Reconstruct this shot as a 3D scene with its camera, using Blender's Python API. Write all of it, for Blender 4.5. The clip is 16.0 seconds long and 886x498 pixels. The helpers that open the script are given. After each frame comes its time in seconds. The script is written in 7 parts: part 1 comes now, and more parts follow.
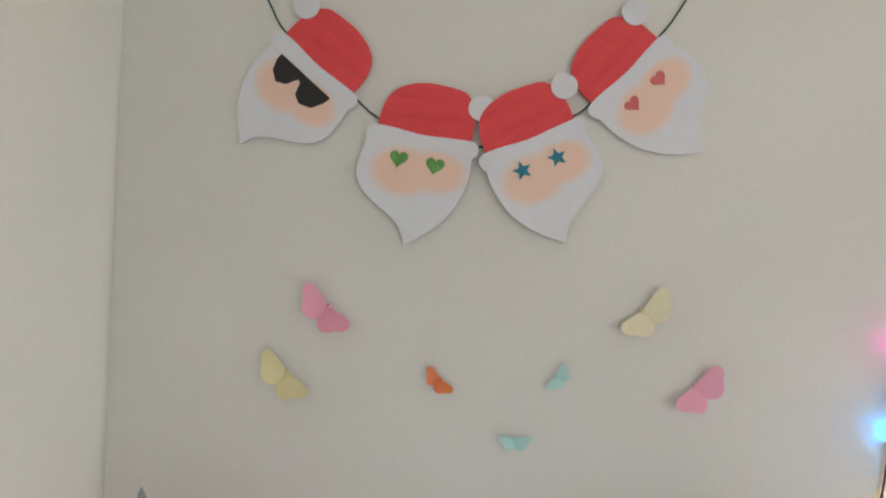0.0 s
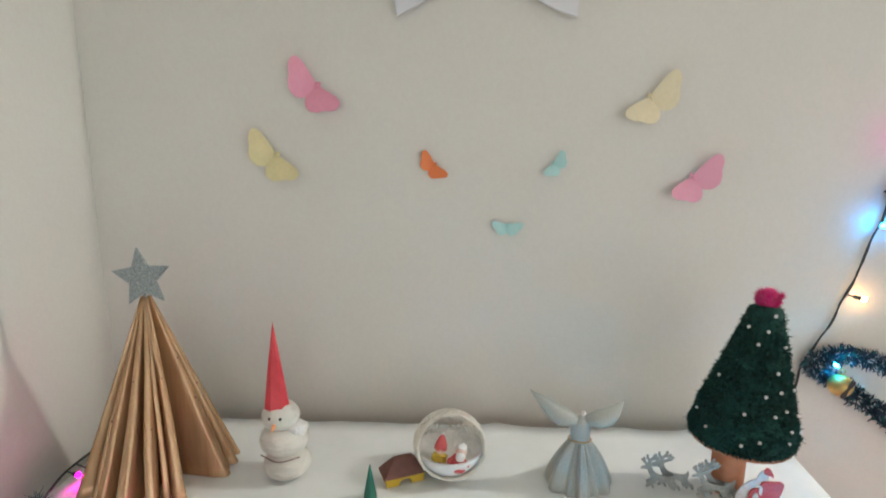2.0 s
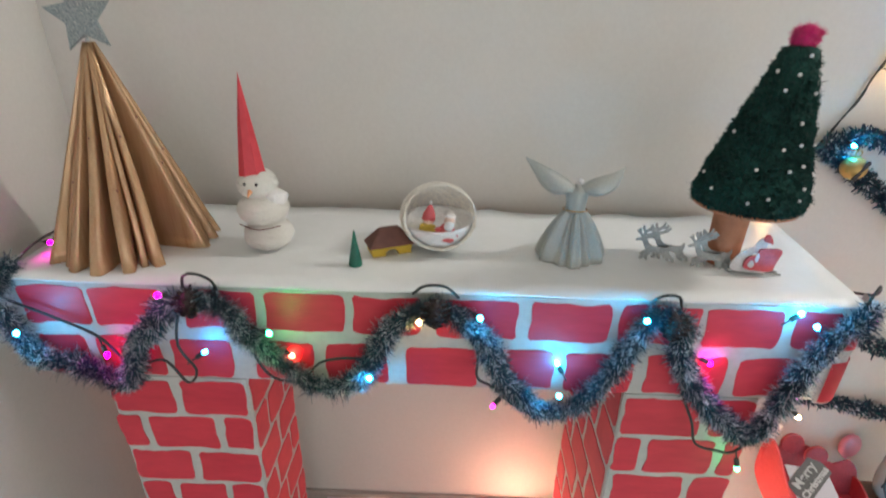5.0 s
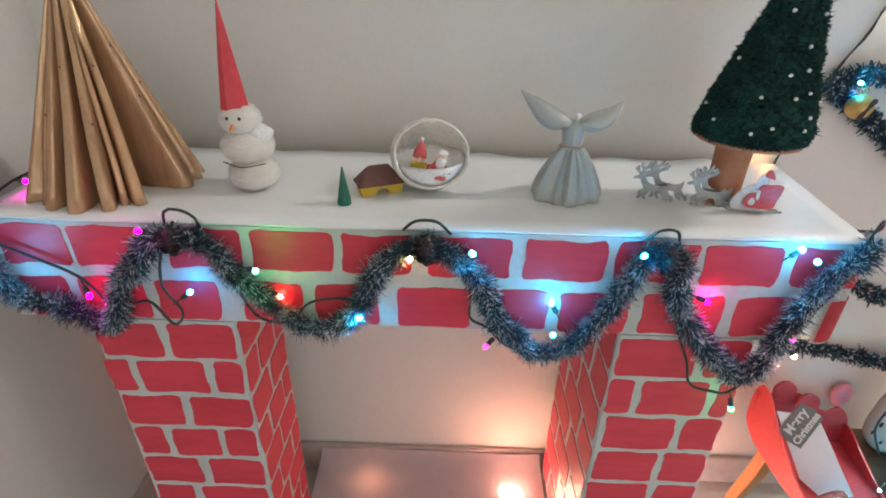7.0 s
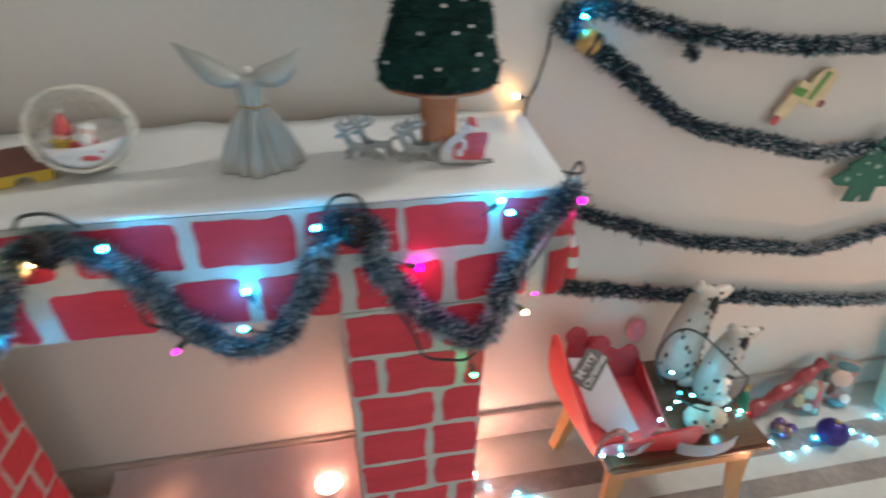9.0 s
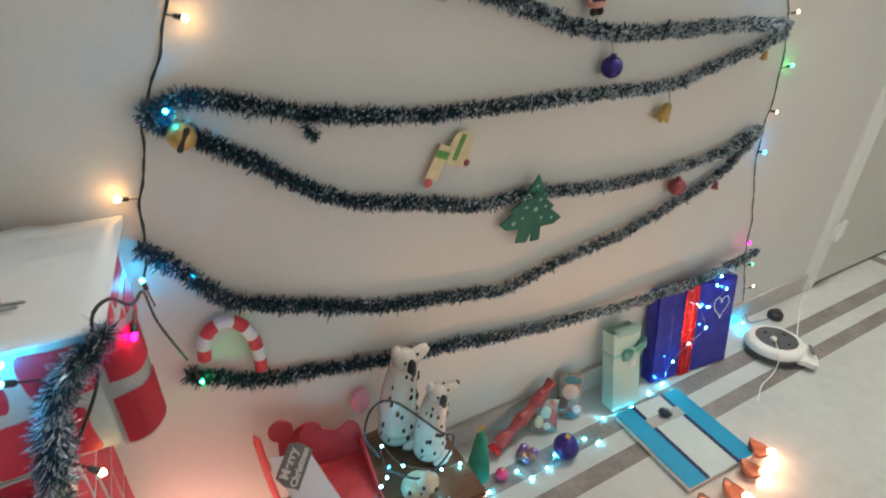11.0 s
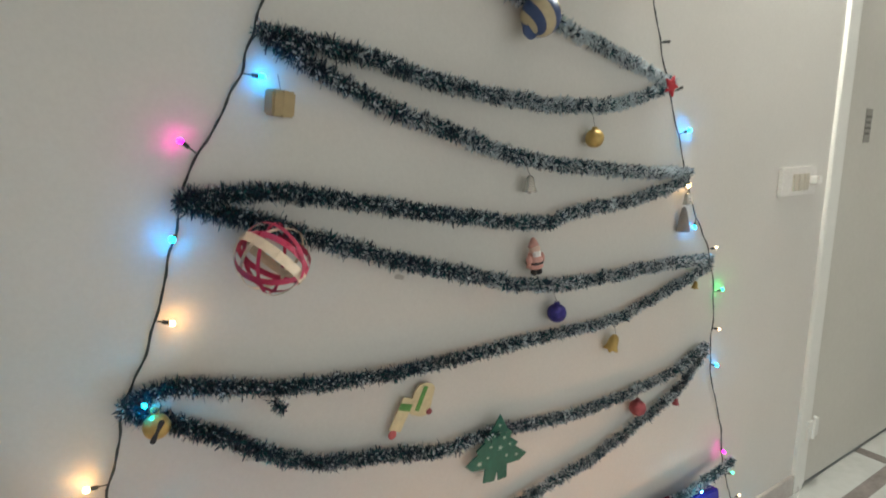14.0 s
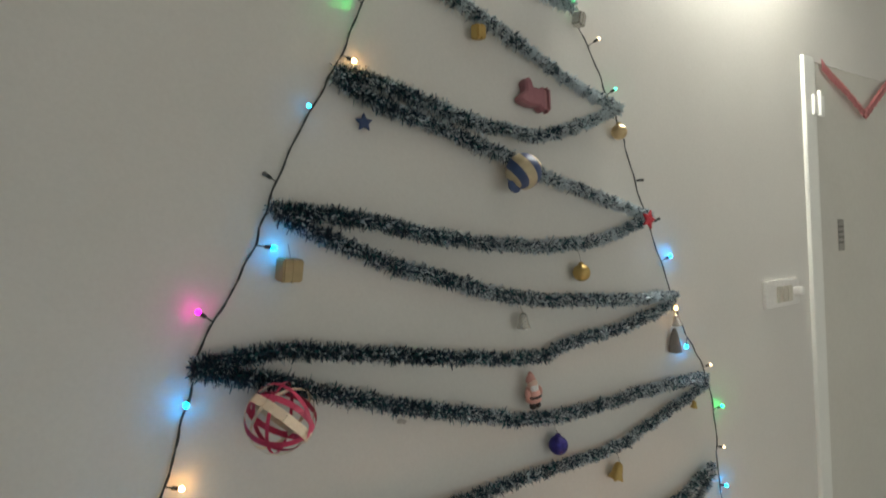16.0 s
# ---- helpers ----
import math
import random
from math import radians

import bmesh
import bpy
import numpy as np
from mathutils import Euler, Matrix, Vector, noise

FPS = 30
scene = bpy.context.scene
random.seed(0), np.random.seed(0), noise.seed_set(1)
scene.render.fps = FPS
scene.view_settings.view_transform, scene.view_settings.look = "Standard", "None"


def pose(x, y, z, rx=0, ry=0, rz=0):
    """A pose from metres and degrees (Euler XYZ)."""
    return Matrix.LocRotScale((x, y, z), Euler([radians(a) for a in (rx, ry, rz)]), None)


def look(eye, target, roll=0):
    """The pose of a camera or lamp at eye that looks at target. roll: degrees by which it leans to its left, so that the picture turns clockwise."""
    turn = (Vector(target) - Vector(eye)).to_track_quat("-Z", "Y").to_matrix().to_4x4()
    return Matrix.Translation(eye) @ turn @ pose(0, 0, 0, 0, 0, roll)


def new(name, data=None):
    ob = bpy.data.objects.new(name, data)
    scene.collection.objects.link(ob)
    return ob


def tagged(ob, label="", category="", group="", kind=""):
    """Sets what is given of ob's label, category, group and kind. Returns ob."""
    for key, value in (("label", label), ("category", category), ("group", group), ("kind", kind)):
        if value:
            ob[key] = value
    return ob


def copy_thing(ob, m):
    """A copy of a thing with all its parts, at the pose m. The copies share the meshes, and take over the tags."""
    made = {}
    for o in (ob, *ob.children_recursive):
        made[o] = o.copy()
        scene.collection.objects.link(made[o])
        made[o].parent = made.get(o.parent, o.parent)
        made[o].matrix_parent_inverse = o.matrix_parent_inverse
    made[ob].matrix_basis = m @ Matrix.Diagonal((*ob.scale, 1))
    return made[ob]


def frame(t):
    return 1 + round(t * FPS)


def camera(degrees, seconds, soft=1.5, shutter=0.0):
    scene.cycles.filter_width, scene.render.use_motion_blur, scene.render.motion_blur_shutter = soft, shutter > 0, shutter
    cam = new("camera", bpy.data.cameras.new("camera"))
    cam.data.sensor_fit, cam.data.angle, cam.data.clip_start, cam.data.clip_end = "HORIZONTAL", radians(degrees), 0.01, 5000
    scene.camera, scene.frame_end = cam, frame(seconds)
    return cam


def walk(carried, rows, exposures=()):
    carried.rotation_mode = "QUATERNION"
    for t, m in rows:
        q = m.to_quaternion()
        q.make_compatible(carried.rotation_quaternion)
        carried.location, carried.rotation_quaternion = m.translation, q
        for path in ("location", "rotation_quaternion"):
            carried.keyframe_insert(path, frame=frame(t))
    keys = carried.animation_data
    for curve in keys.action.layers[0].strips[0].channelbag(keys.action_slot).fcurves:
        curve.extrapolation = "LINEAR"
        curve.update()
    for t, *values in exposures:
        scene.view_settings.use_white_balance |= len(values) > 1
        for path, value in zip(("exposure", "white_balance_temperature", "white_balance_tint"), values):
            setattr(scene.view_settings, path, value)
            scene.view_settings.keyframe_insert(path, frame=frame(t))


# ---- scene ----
cam = camera(80.2, 16.0, soft=1.8, shutter=0.5)
PATH = [
    (0, (-0.005, 0.006, 1.428), (-0.115, 1.994, 1.613), -1.0),
    (0.5, (-0.008, 0.009, 1.406), (-0.108, 2.006, 1.456), -0.7),
    (1, (-0.005, 0.01, 1.374), (-0.09, 2.005, 1.255), -0.1),
    (1.5, (-0.009, 0.016, 1.34), (-0.095, 1.998, 1.079), -0.1),
    (2, (-0.015, 0.034, 1.31), (-0.091, 1.998, 0.944), 0.5),
    (2.5, (-0.02, 0.045, 1.284), (-0.094, 1.989, 0.817), 0.4),
    (3, (-0.021, 0.057, 1.26), (-0.085, 1.979, 0.708), 1.0),
    (3.5, (-0.019, 0.069, 1.241), (-0.08, 1.976, 0.641), 0.8),
    (4, (-0.019, 0.073, 1.217), (-0.074, 1.954, 0.539), 0.9),
    (4.5, (-0.016, 0.064, 1.195), (-0.069, 1.913, 0.435), 1.1),
    (5, (-0.005, 0.06, 1.164), (-0.05, 1.859, 0.291), 1.2),
    (5.2, (-0.001, 0.062, 1.151), (-0.05, 1.846, 0.248), 1.1),
    (7.5, (0.003, 0.06, 1.116), (0.0, 1.803, 0.136), 1.6),
    (8, (0.032, 0.073, 1.108), (0.125, 1.811, 0.123), 1.7),
    (8.2, (0.055, 0.077, 1.098), (0.187, 1.822, 0.130), 1.4),
    (8.5, (0.112, 0.091, 1.085), (0.318, 1.791, 0.051), 1.1),
    (9, (0.268, 0.123, 1.085), (0.574, 1.782, 0.01), 0.5),
    (9.5, (0.403, 0.129, 1.094), (0.949, 1.728, 0.023), 0.7),
    (10, (0.488, 0.128, 1.097), (1.194, 1.665, 0.029), 0.3),
    (10.2, (0.518, 0.128, 1.102), (1.268, 1.646, 0.037), 0.3),
    (12.3, (0.625, 0.085, 1.232), (1.595, 1.693, 0.543), -0.1),
    (12.5, (0.629, 0.083, 1.242), (1.604, 1.704, 0.593), -0.5),
    (13, (0.625, 0.085, 1.264), (1.62, 1.73, 0.712), -0.6),
    (13.5, (0.621, 0.081, 1.288), (1.633, 1.744, 0.83), -0.5),
    (14, (0.62, 0.065, 1.317), (1.639, 1.748, 0.954), -0.7),
    (14.5, (0.616, 0.043, 1.343), (1.643, 1.74, 1.087), -1.1),
    (15, (0.606, 0.038, 1.367), (1.647, 1.738, 1.199), -1.8),
    (15.5, (0.602, 0.029, 1.388), (1.65, 1.729, 1.288), -2.3),
    (16, (0.598, 0.018, 1.423), (1.646, 1.722, 1.41), -2.7),
]
walk(cam, [(t, look(eye, target, roll)) for t, eye, target, roll in PATH], [(0, -0.17, 6600, 12), (1.5, -0.11, 6620, 11.5), (3, -0.02, 6580, 10), (4, -0.13, 6550, 10.5), (5, -0.15, 6570, 14), (7.5, -0.21, 6540, 14.5), (8.5, -0.33, 6540, 15), (10, -0.80, 6660, 10), (12.5, -0.5, 6640, 9.5), (14, -0.63, 6600, 8), (15, -0.94, 6620, 7), (16, -1.08, 6640, 7)])

# ---- light ----
world = bpy.data.worlds.new("world")
scene.world = world
world.use_nodes = True
world.node_tree.nodes["Background"].inputs[0].default_value = (0.75, 0.85, 1.0, 1)
world.node_tree.nodes["Background"].inputs[1].default_value = 0.3

WINDOW_POWER = 37.0
sky = bpy.data.lights.new("window_daylight", "AREA")
sky.shape, sky.size, sky.size_y, sky.energy, sky.color = "RECTANGLE", 4.2, 1.7, WINDOW_POWER, (1.0, 0.985, 0.965)
sky_ob = new("window_daylight", sky)
sky_ob.matrix_world = look((1.95, -2.59, 0.98), (1.95, 0, 0.98))
TUBE_STRENGTH = 1050.0
BULB_STRENGTH = 230.0
DIYA_STRENGTH = 185.0


# ---- materials ----
def ramp_material(name, dark, light, rough=0.6, metal=0.0, scale=6.0, fine=90.0, bump=0.1, depth=0.002, sheen=0.0, spread=0.35, coat=0.0, stretch=(1, 1, 1)):
    """Two tones mixed by broad and fine noise, with a fine relief."""
    m = bpy.data.materials.new(name)
    m.use_nodes = True
    n, l = m.node_tree.nodes, m.node_tree.links
    b = n["Principled BSDF"]
    co = n.new("ShaderNodeTexCoord")
    mp = n.new("ShaderNodeMapping")
    mp.inputs["Scale"].default_value = stretch
    l.new(co.outputs["Object"], mp.inputs[0])
    n1, n2 = n.new("ShaderNodeTexNoise"), n.new("ShaderNodeTexNoise")
    n1.inputs["Scale"].default_value, n2.inputs["Scale"].default_value = scale, fine
    n1.inputs["Detail"].default_value = 5
    n2.inputs["Detail"].default_value = 3
    for k in (n1, n2):
        l.new(mp.outputs[0], k.inputs["Vector"])
    mix = n.new("ShaderNodeMix")
    mix.inputs[0].default_value = 0.4
    l.new(n1.outputs[0], mix.inputs[2])
    l.new(n2.outputs[0], mix.inputs[3])
    ramp = n.new("ShaderNodeValToRGB")
    ramp.color_ramp.elements[0].position, ramp.color_ramp.elements[1].position = 0.5 - spread / 2, 0.5 + spread / 2
    ramp.color_ramp.elements[0].color, ramp.color_ramp.elements[1].color = (*dark, 1), (*light, 1)
    l.new(mix.outputs[0], ramp.inputs[0])
    l.new(ramp.outputs[0], b.inputs["Base Color"])
    b.inputs["Roughness"].default_value, b.inputs["Metallic"].default_value = rough, metal
    b.inputs["Sheen Weight"].default_value, b.inputs["Coat Weight"].default_value = sheen, coat
    if bump:
        bp = n.new("ShaderNodeBump")
        bp.inputs["Strength"].default_value, bp.inputs["Distance"].default_value = bump, depth
        l.new(n2.outputs[0], bp.inputs["Height"])
        l.new(bp.outputs[0], b.inputs["Normal"])
    return m


def plain(name, c, rough=0.5, metal=0.0, **kw):
    return ramp_material(name, tuple(v * 0.85 for v in c), tuple(min(1, v * 1.12) for v in c), rough, metal, **kw)


def glow(name, c, strength):
    m = bpy.data.materials.new(name)
    m.use_nodes = True
    b = m.node_tree.nodes["Principled BSDF"]
    b.inputs["Base Color"].default_value = (*c, 1)
    b.inputs["Emission Color"].default_value = (*c, 1)
    b.inputs["Emission Strength"].default_value = strength
    return m


WALL = ramp_material("wall_paint", (0.645, 0.635, 0.588), (0.705, 0.695, 0.648), 0.7, scale=2.2, fine=160, bump=0.08, depth=0.001)
CEILING = ramp_material("ceiling_paint", (0.74, 0.73, 0.71), (0.78, 0.77, 0.75), 0.8, scale=2, fine=140, bump=0.05)
MARBLE = ramp_material("cream_marble", (0.47, 0.49, 0.465), (0.57, 0.59, 0.565), 0.14, scale=4, fine=26, bump=0.01)
BAND = ramp_material("grey_marble", (0.17, 0.15, 0.14), (0.30, 0.27, 0.25), 0.16, scale=9, fine=60, bump=0.01)
SKIRT = ramp_material("skirting_stone", (0.42, 0.385, 0.35), (0.55, 0.51, 0.475), 0.2, scale=6, fine=40, bump=0.01)
PAPER = ramp_material("white_chart_paper", (0.77, 0.81, 0.80), (0.83, 0.86, 0.86), 0.42, scale=5, fine=60, bump=0.05, depth=0.002)
MORTAR = ramp_material("painted_mortar", (0.43, 0.475, 0.46), (0.55, 0.585, 0.565), 0.5, scale=14, fine=120, bump=0.08)
BRICK = ramp_material("red_poster_paint", (0.50, 0.020, 0.044), (0.72, 0.048, 0.082), 0.5, scale=16, fine=70, bump=0.12, depth=0.001, spread=0.5, stretch=(0.45, 1, 1.6))
TINSEL_DARK = plain("tinsel_green_foil", (0.046, 0.080, 0.122), 0.30, 0.4, scale=30, bump=0)
TINSEL_TIP = plain("tinsel_frosted_tip", (0.70, 0.78, 0.82), 0.35, 0.35, scale=30, bump=0)
TINSEL_TEAL = plain("tinsel_teal_foil", (0.045, 0.19, 0.20), 0.28, 0.5, scale=30, bump=0)
CABLE = plain("dark_green_cable", (0.026, 0.036, 0.034), 0.45, bump=0)
DOORPAINT = ramp_material("door_enamel", (0.58, 0.57, 0.51), (0.64, 0.63, 0.57), 0.35, scale=2, fine=60, bump=0.03)
FRAMEPAINT = ramp_material("frame_enamel", (0.80, 0.81, 0.76), (0.85, 0.86, 0.81), 0.35, scale=3, fine=60, bump=0.03)
PLASTIC = plain("white_plastic", (0.80, 0.79, 0.75), 0.3, bump=0)


# ---- builders ----
def part(name, bm, material, parent=None, label="", smooth=False):
    """Links a bmesh as one mesh object, under a thing or a part."""
    me = bpy.data.meshes.new(name)
    bm.to_mesh(me)
    bm.free()
    for m in material if isinstance(material, (list, tuple)) else [material]:
        me.materials.append(m)
    if smooth:
        for p in me.polygons:
            p.use_smooth = True
    ob = new(name, me)
    ob.parent = parent
    if label:
        tagged(ob, label)
    return ob


def thing(name, label, category, group="", at=(0, 0, 0), turn=(0, 0, 0), kind=""):
    ob = new(name)
    ob.empty_display_size = 0.02
    ob.matrix_world = pose(*at, *turn)
    return tagged(ob, label, category, group, kind)


def box(x0, x1, y0, y1, z0, z1, bevel=0.0, bm=None):
    bm2 = bmesh.new()
    bmesh.ops.create_cube(bm2, size=1, matrix=Matrix.Translation(((x0 + x1) / 2, (y0 + y1) / 2, (z0 + z1) / 2)) @ Matrix.Diagonal((x1 - x0, y1 - y0, z1 - z0, 1)))
    if bevel:
        bmesh.ops.bevel(bm2, geom=bm2.edges[:], offset=bevel, segments=2, affect="EDGES")
    return merge(bm, bm2)


def merge(bm, bm2, mat=0, m=None):
    """Adds bm2 to bm, with a material slot and a pose."""
    for f in bm2.faces:
        if mat:
            f.material_index = mat
    if m is not None:
        bm2.transform(m)
    if bm is None:
        return bm2
    me = bpy.data.meshes.new("tmp")
    bm2.to_mesh(me)
    bm2.free()
    bm.from_mesh(me)
    bpy.data.meshes.remove(me)
    return bm


def spline(points, step=0.01):
    """A smooth line through a few points."""
    p = [Vector(q) for q in points]
    p = [2 * p[0] - p[1]] + p + [2 * p[-1] - p[-2]]
    out = []
    for i in range(1, len(p) - 2):
        n = max(2, int((p[i + 1] - p[i]).length / step))
        for k in range(n):
            t = k / n
            out.append(0.5 * (2 * p[i] + (p[i + 1] - p[i - 1]) * t + (2 * p[i - 1] - 5 * p[i] + 4 * p[i + 1] - p[i + 2]) * t * t + (3 * p[i] - p[i - 1] - 3 * p[i + 1] + p[i + 2]) * t ** 3))
    out.append(p[-2])
    return out


def tube(line, radius, sides=6, bm=None, closed=False):
    """A tube along a line; radius may be a function of the way along it."""
    bm = bm or bmesh.new()
    rings = []
    n = len(line)
    up = Vector((0.31, 0.21, 0.93))
    for i, p in enumerate(line):
        d = (line[(i + 1) % n] - line[i - 1]) if closed else (line[min(i + 1, n - 1)] - line[max(i - 1, 0)])
        d = d.normalized() if d.length else Vector((1, 0, 0))
        a = d.cross(up)
        a = a.normalized() if a.length > 1e-4 else Vector((1, 0, 0))
        b = d.cross(a)
        r = radius(i / max(1, n - 1)) if callable(radius) else radius
        rings.append([bm.verts.new(p + r * (math.cos(6.28319 * k / sides) * a + math.sin(6.28319 * k / sides) * b)) for k in range(sides)])
    for i in range(n if closed else n - 1):
        q, s = rings[i], rings[(i + 1) % n]
        for k in range(sides):
            bm.faces.new((q[k], q[(k + 1) % sides], s[(k + 1) % sides], s[k]))
    if not closed:
        bm.faces.new(rings[0][::-1])
        bm.faces.new(rings[-1])
    return bm


def lathe(profile, sides=24, bm=None, mat=0, centre=(0, 0, 0), wobble=0.0):
    """Turns (radius, height) pairs round the upright axis."""
    bm2 = bmesh.new()
    rings = []
    for r, z in profile:
        rings.append([bm2.verts.new((centre[0] + r * (1 + wobble * math.sin(3 * a + 40 * z)) * math.cos(a), centre[1] + r * (1 + wobble * math.cos(2 * a + 30 * z)) * math.sin(a), centre[2] + z)) for a in (6.28319 * k / sides for k in range(sides))])
    for q, s in zip(rings, rings[1:]):
        for k in range(sides):
            bm2.faces.new((q[k], q[(k + 1) % sides], s[(k + 1) % sides], s[k]))
    bm2.faces.new(rings[0][::-1])
    bm2.faces.new(rings[-1])
    return merge(bm, bm2, mat)


def ball(centre, r, bm=None, mat=0, u=14, v=9, squash=(1, 1, 1)):
    bm2 = bmesh.new()
    bmesh.ops.create_uvsphere(bm2, u_segments=u, v_segments=v, radius=r, matrix=Matrix.Translation(centre) @ Matrix.Diagonal((*squash, 1)))
    return merge(bm, bm2, mat)


def plate(outline, thick, bm=None, mat=0, m=None, bevel=0.0):
    """A flat cut-out in the x-z plane: front at -y, thick in y."""
    bm2 = bmesh.new()
    f = bm2.faces.new([bm2.verts.new((x, 0, z)) for x, z in outline])
    f.normal_update()
    if f.normal.y > 0:
        f.normal_flip()
    ex = bmesh.ops.extrude_face_region(bm2, geom=[f])
    bmesh.ops.translate(bm2, verts=[g for g in ex["geom"] if isinstance(g, bmesh.types.BMVert)], vec=(0, -thick, 0))
    bmesh.ops.recalc_face_normals(bm2, faces=bm2.faces[:])
    if bevel:
        bmesh.ops.bevel(bm2, geom=[e for e in bm2.edges if all(v.co.y < -thick * 0.9 for v in e.verts)], offset=bevel, segments=1, affect="EDGES")
    bmesh.ops.triangulate(bm2, faces=[f for f in bm2.faces if len(f.verts) > 4])
    return merge(bm, bm2, mat, m)


def outline_of(points, step=0.006):
    """A smooth closed outline through a few (x, z) points."""
    p = [Vector((x, 0, z)) for x, z in points]
    n = len(p)
    out = []
    for i in range(n):
        a, b, c, d = p[i - 1], p[i], p[(i + 1) % n], p[(i + 2) % n]
        k = max(2, int((c - b).length / step))
        for j in range(k):
            t = j / k
            q = 0.5 * (2 * b + (c - a) * t + (2 * a - 5 * b + 4 * c - d) * t * t + (3 * b - a - 3 * c + d) * t ** 3)
            out.append((q.x, q.z))
    return out


# ---- room ----
def structure(name, bm, material, label):
    return tagged(part(name, bm, material), label, "room", kind="structure")


LEFT, BACK, RIGHT, FRONT, TOP = -0.667, 0.94, 4.6, -2.6, 2.75
DOOR_X0, DOOR_X1, DOOR_H = 2.80, 3.65, 1.985
structure("wall_west", box(LEFT - 0.12, LEFT, FRONT - 0.12, BACK, 0, TOP), WALL, "smooth off-white painted side wall meeting the decorated wall")
wall = box(LEFT - 0.12, 2.70, BACK, BACK + 0.12, 0, TOP)
box(2.70, DOOR_X1 + 0.10, BACK, BACK + 0.12, DOOR_H + 0.05, TOP, bm=wall)
box(DOOR_X1 + 0.10, RIGHT + 0.12, BACK, BACK + 0.12, 0, TOP, bm=wall)
structure("wall_north", wall, WALL, "off-white painted wall hung with paper and tinsel decorations")
structure("wall_east", box(RIGHT, RIGHT + 0.12, FRONT - 0.12, BACK, 0, TOP), WALL, "plain off-white painted wall")
WX0, WX1, WZ0, WZ1 = -0.2, 4.1, 0.2, 2.3
south = box(LEFT, WX0, FRONT - 0.12, FRONT, 0, TOP)
box(WX1, RIGHT, FRONT - 0.12, FRONT, 0, TOP, bm=south)
box(WX0, WX1, FRONT - 0.12, FRONT, 0, WZ0, bm=south)
box(WX0, WX1, FRONT - 0.12, FRONT, WZ1, TOP, bm=south)
structure("wall_south", south, WALL, "plain off-white painted wall with a wide window")
win = tagged(new("window_1"), "wide white framed window letting in daylight", "window", kind="structure")
for a, b, c, d in ((WX0, WX1, WZ0, WZ0 + 0.05), (WX0, WX1, WZ1 - 0.05, WZ1), (WX0, WX0 + 0.05, WZ0 + 0.05, WZ1 - 0.05), (WX1 - 0.05, WX1, WZ0 + 0.05, WZ1 - 0.05), (1.925, 1.975, WZ0 + 0.05, WZ1 - 0.05)):
    part("window_frame", box(a, b, FRONT - 0.08, FRONT - 0.03, c, d, 0.003), FRAMEPAINT, win)
structure("ceiling", box(LEFT, RIGHT, FRONT, BACK, TOP, TOP + 0.1), CEILING, "flat white painted ceiling")

floor = tagged(part("floor", box(LEFT - 0.12, RIGHT + 0.12, FRONT - 0.12, BACK + 0.12, -0.12, -0.02), MARBLE), "polished cream marble floor with grey border bands", "floor", kind="structure")
BANDS = ((0.768, 0.822), (0.668, 0.716))
strips = [(BACK, BANDS[0][1], MARBLE), (BANDS[0][1], BANDS[0][0], BAND), (BANDS[0][0], BANDS[1][1], MARBLE), (BANDS[1][1], BANDS[1][0], BAND), (BANDS[1][0], FRONT, MARBLE)]
CROSS = (3.25, 3.31)
for y1, y0, m in strips:
    name = "marble_band" if m is BAND else "marble_slab"
    xs = [LEFT, CROSS[0] if m is MARBLE else RIGHT] if m is MARBLE else [LEFT, RIGHT]
    part(name, box(xs[0], xs[1], y0, y1, -0.02, 0), m, floor)
    if m is MARBLE:
        part("marble_band", box(CROSS[0], CROSS[1], y0, y1, -0.02, 0), BAND, floor)
        part("marble_slab", box(CROSS[1], RIGHT, y0, y1, -0.02, 0), m, floor)

skirt = box(LEFT, 2.70, BACK - 0.012, BACK, 0, 0.085, 0.002)
structure("baseboard", skirt, SKIRT, "grey polished stone skirting along the wall")
structure("baseboard", box(LEFT, LEFT + 0.012, FRONT, BACK - 0.012, 0, 0.085, 0.002), SKIRT, "grey polished stone skirting along the side wall")


def build_door():
    d = tagged(new("door_1"), "closed flush door in cream enamel with white frame", "door", kind="structure")
    fr = box(2.70, 2.775, BACK - 0.012, BACK + 0.10, 0, DOOR_H + 0.06, 0.003)
    part("door_jamb", fr, FRAMEPAINT, d)
    part("door_jamb", box(DOOR_X1 + 0.025, DOOR_X1 + 0.10, BACK - 0.012, BACK + 0.10, 0, DOOR_H + 0.06, 0.003), FRAMEPAINT, d)
    part("door_edge", box(2.781, 2.797, BACK - 0.006, BACK + 0.03, 0.012, DOOR_H + 0.047, 0.002), FRAMEPAINT, d, "white painted door edge")
    part("door_panel", box(2.798, DOOR_X1 + 0.02, BACK + 0.001, BACK + 0.04, 0.012, DOOR_H + 0.0495, 0.0), DOORPAINT, d)
    for z in (1.83, 0.22):
        h = box(2.745, 2.825, BACK - 0.021, BACK - 0.012, z, z + 0.075, 0.002)
        tube([Vector((2.782, BACK - 0.022, z)), Vector((2.782, BACK - 0.022, z + 0.09))], 0.007, 8, h)
        part("hinge", h, FRAMEPAINT, d, "painted butt hinge")
    return d


build_door()


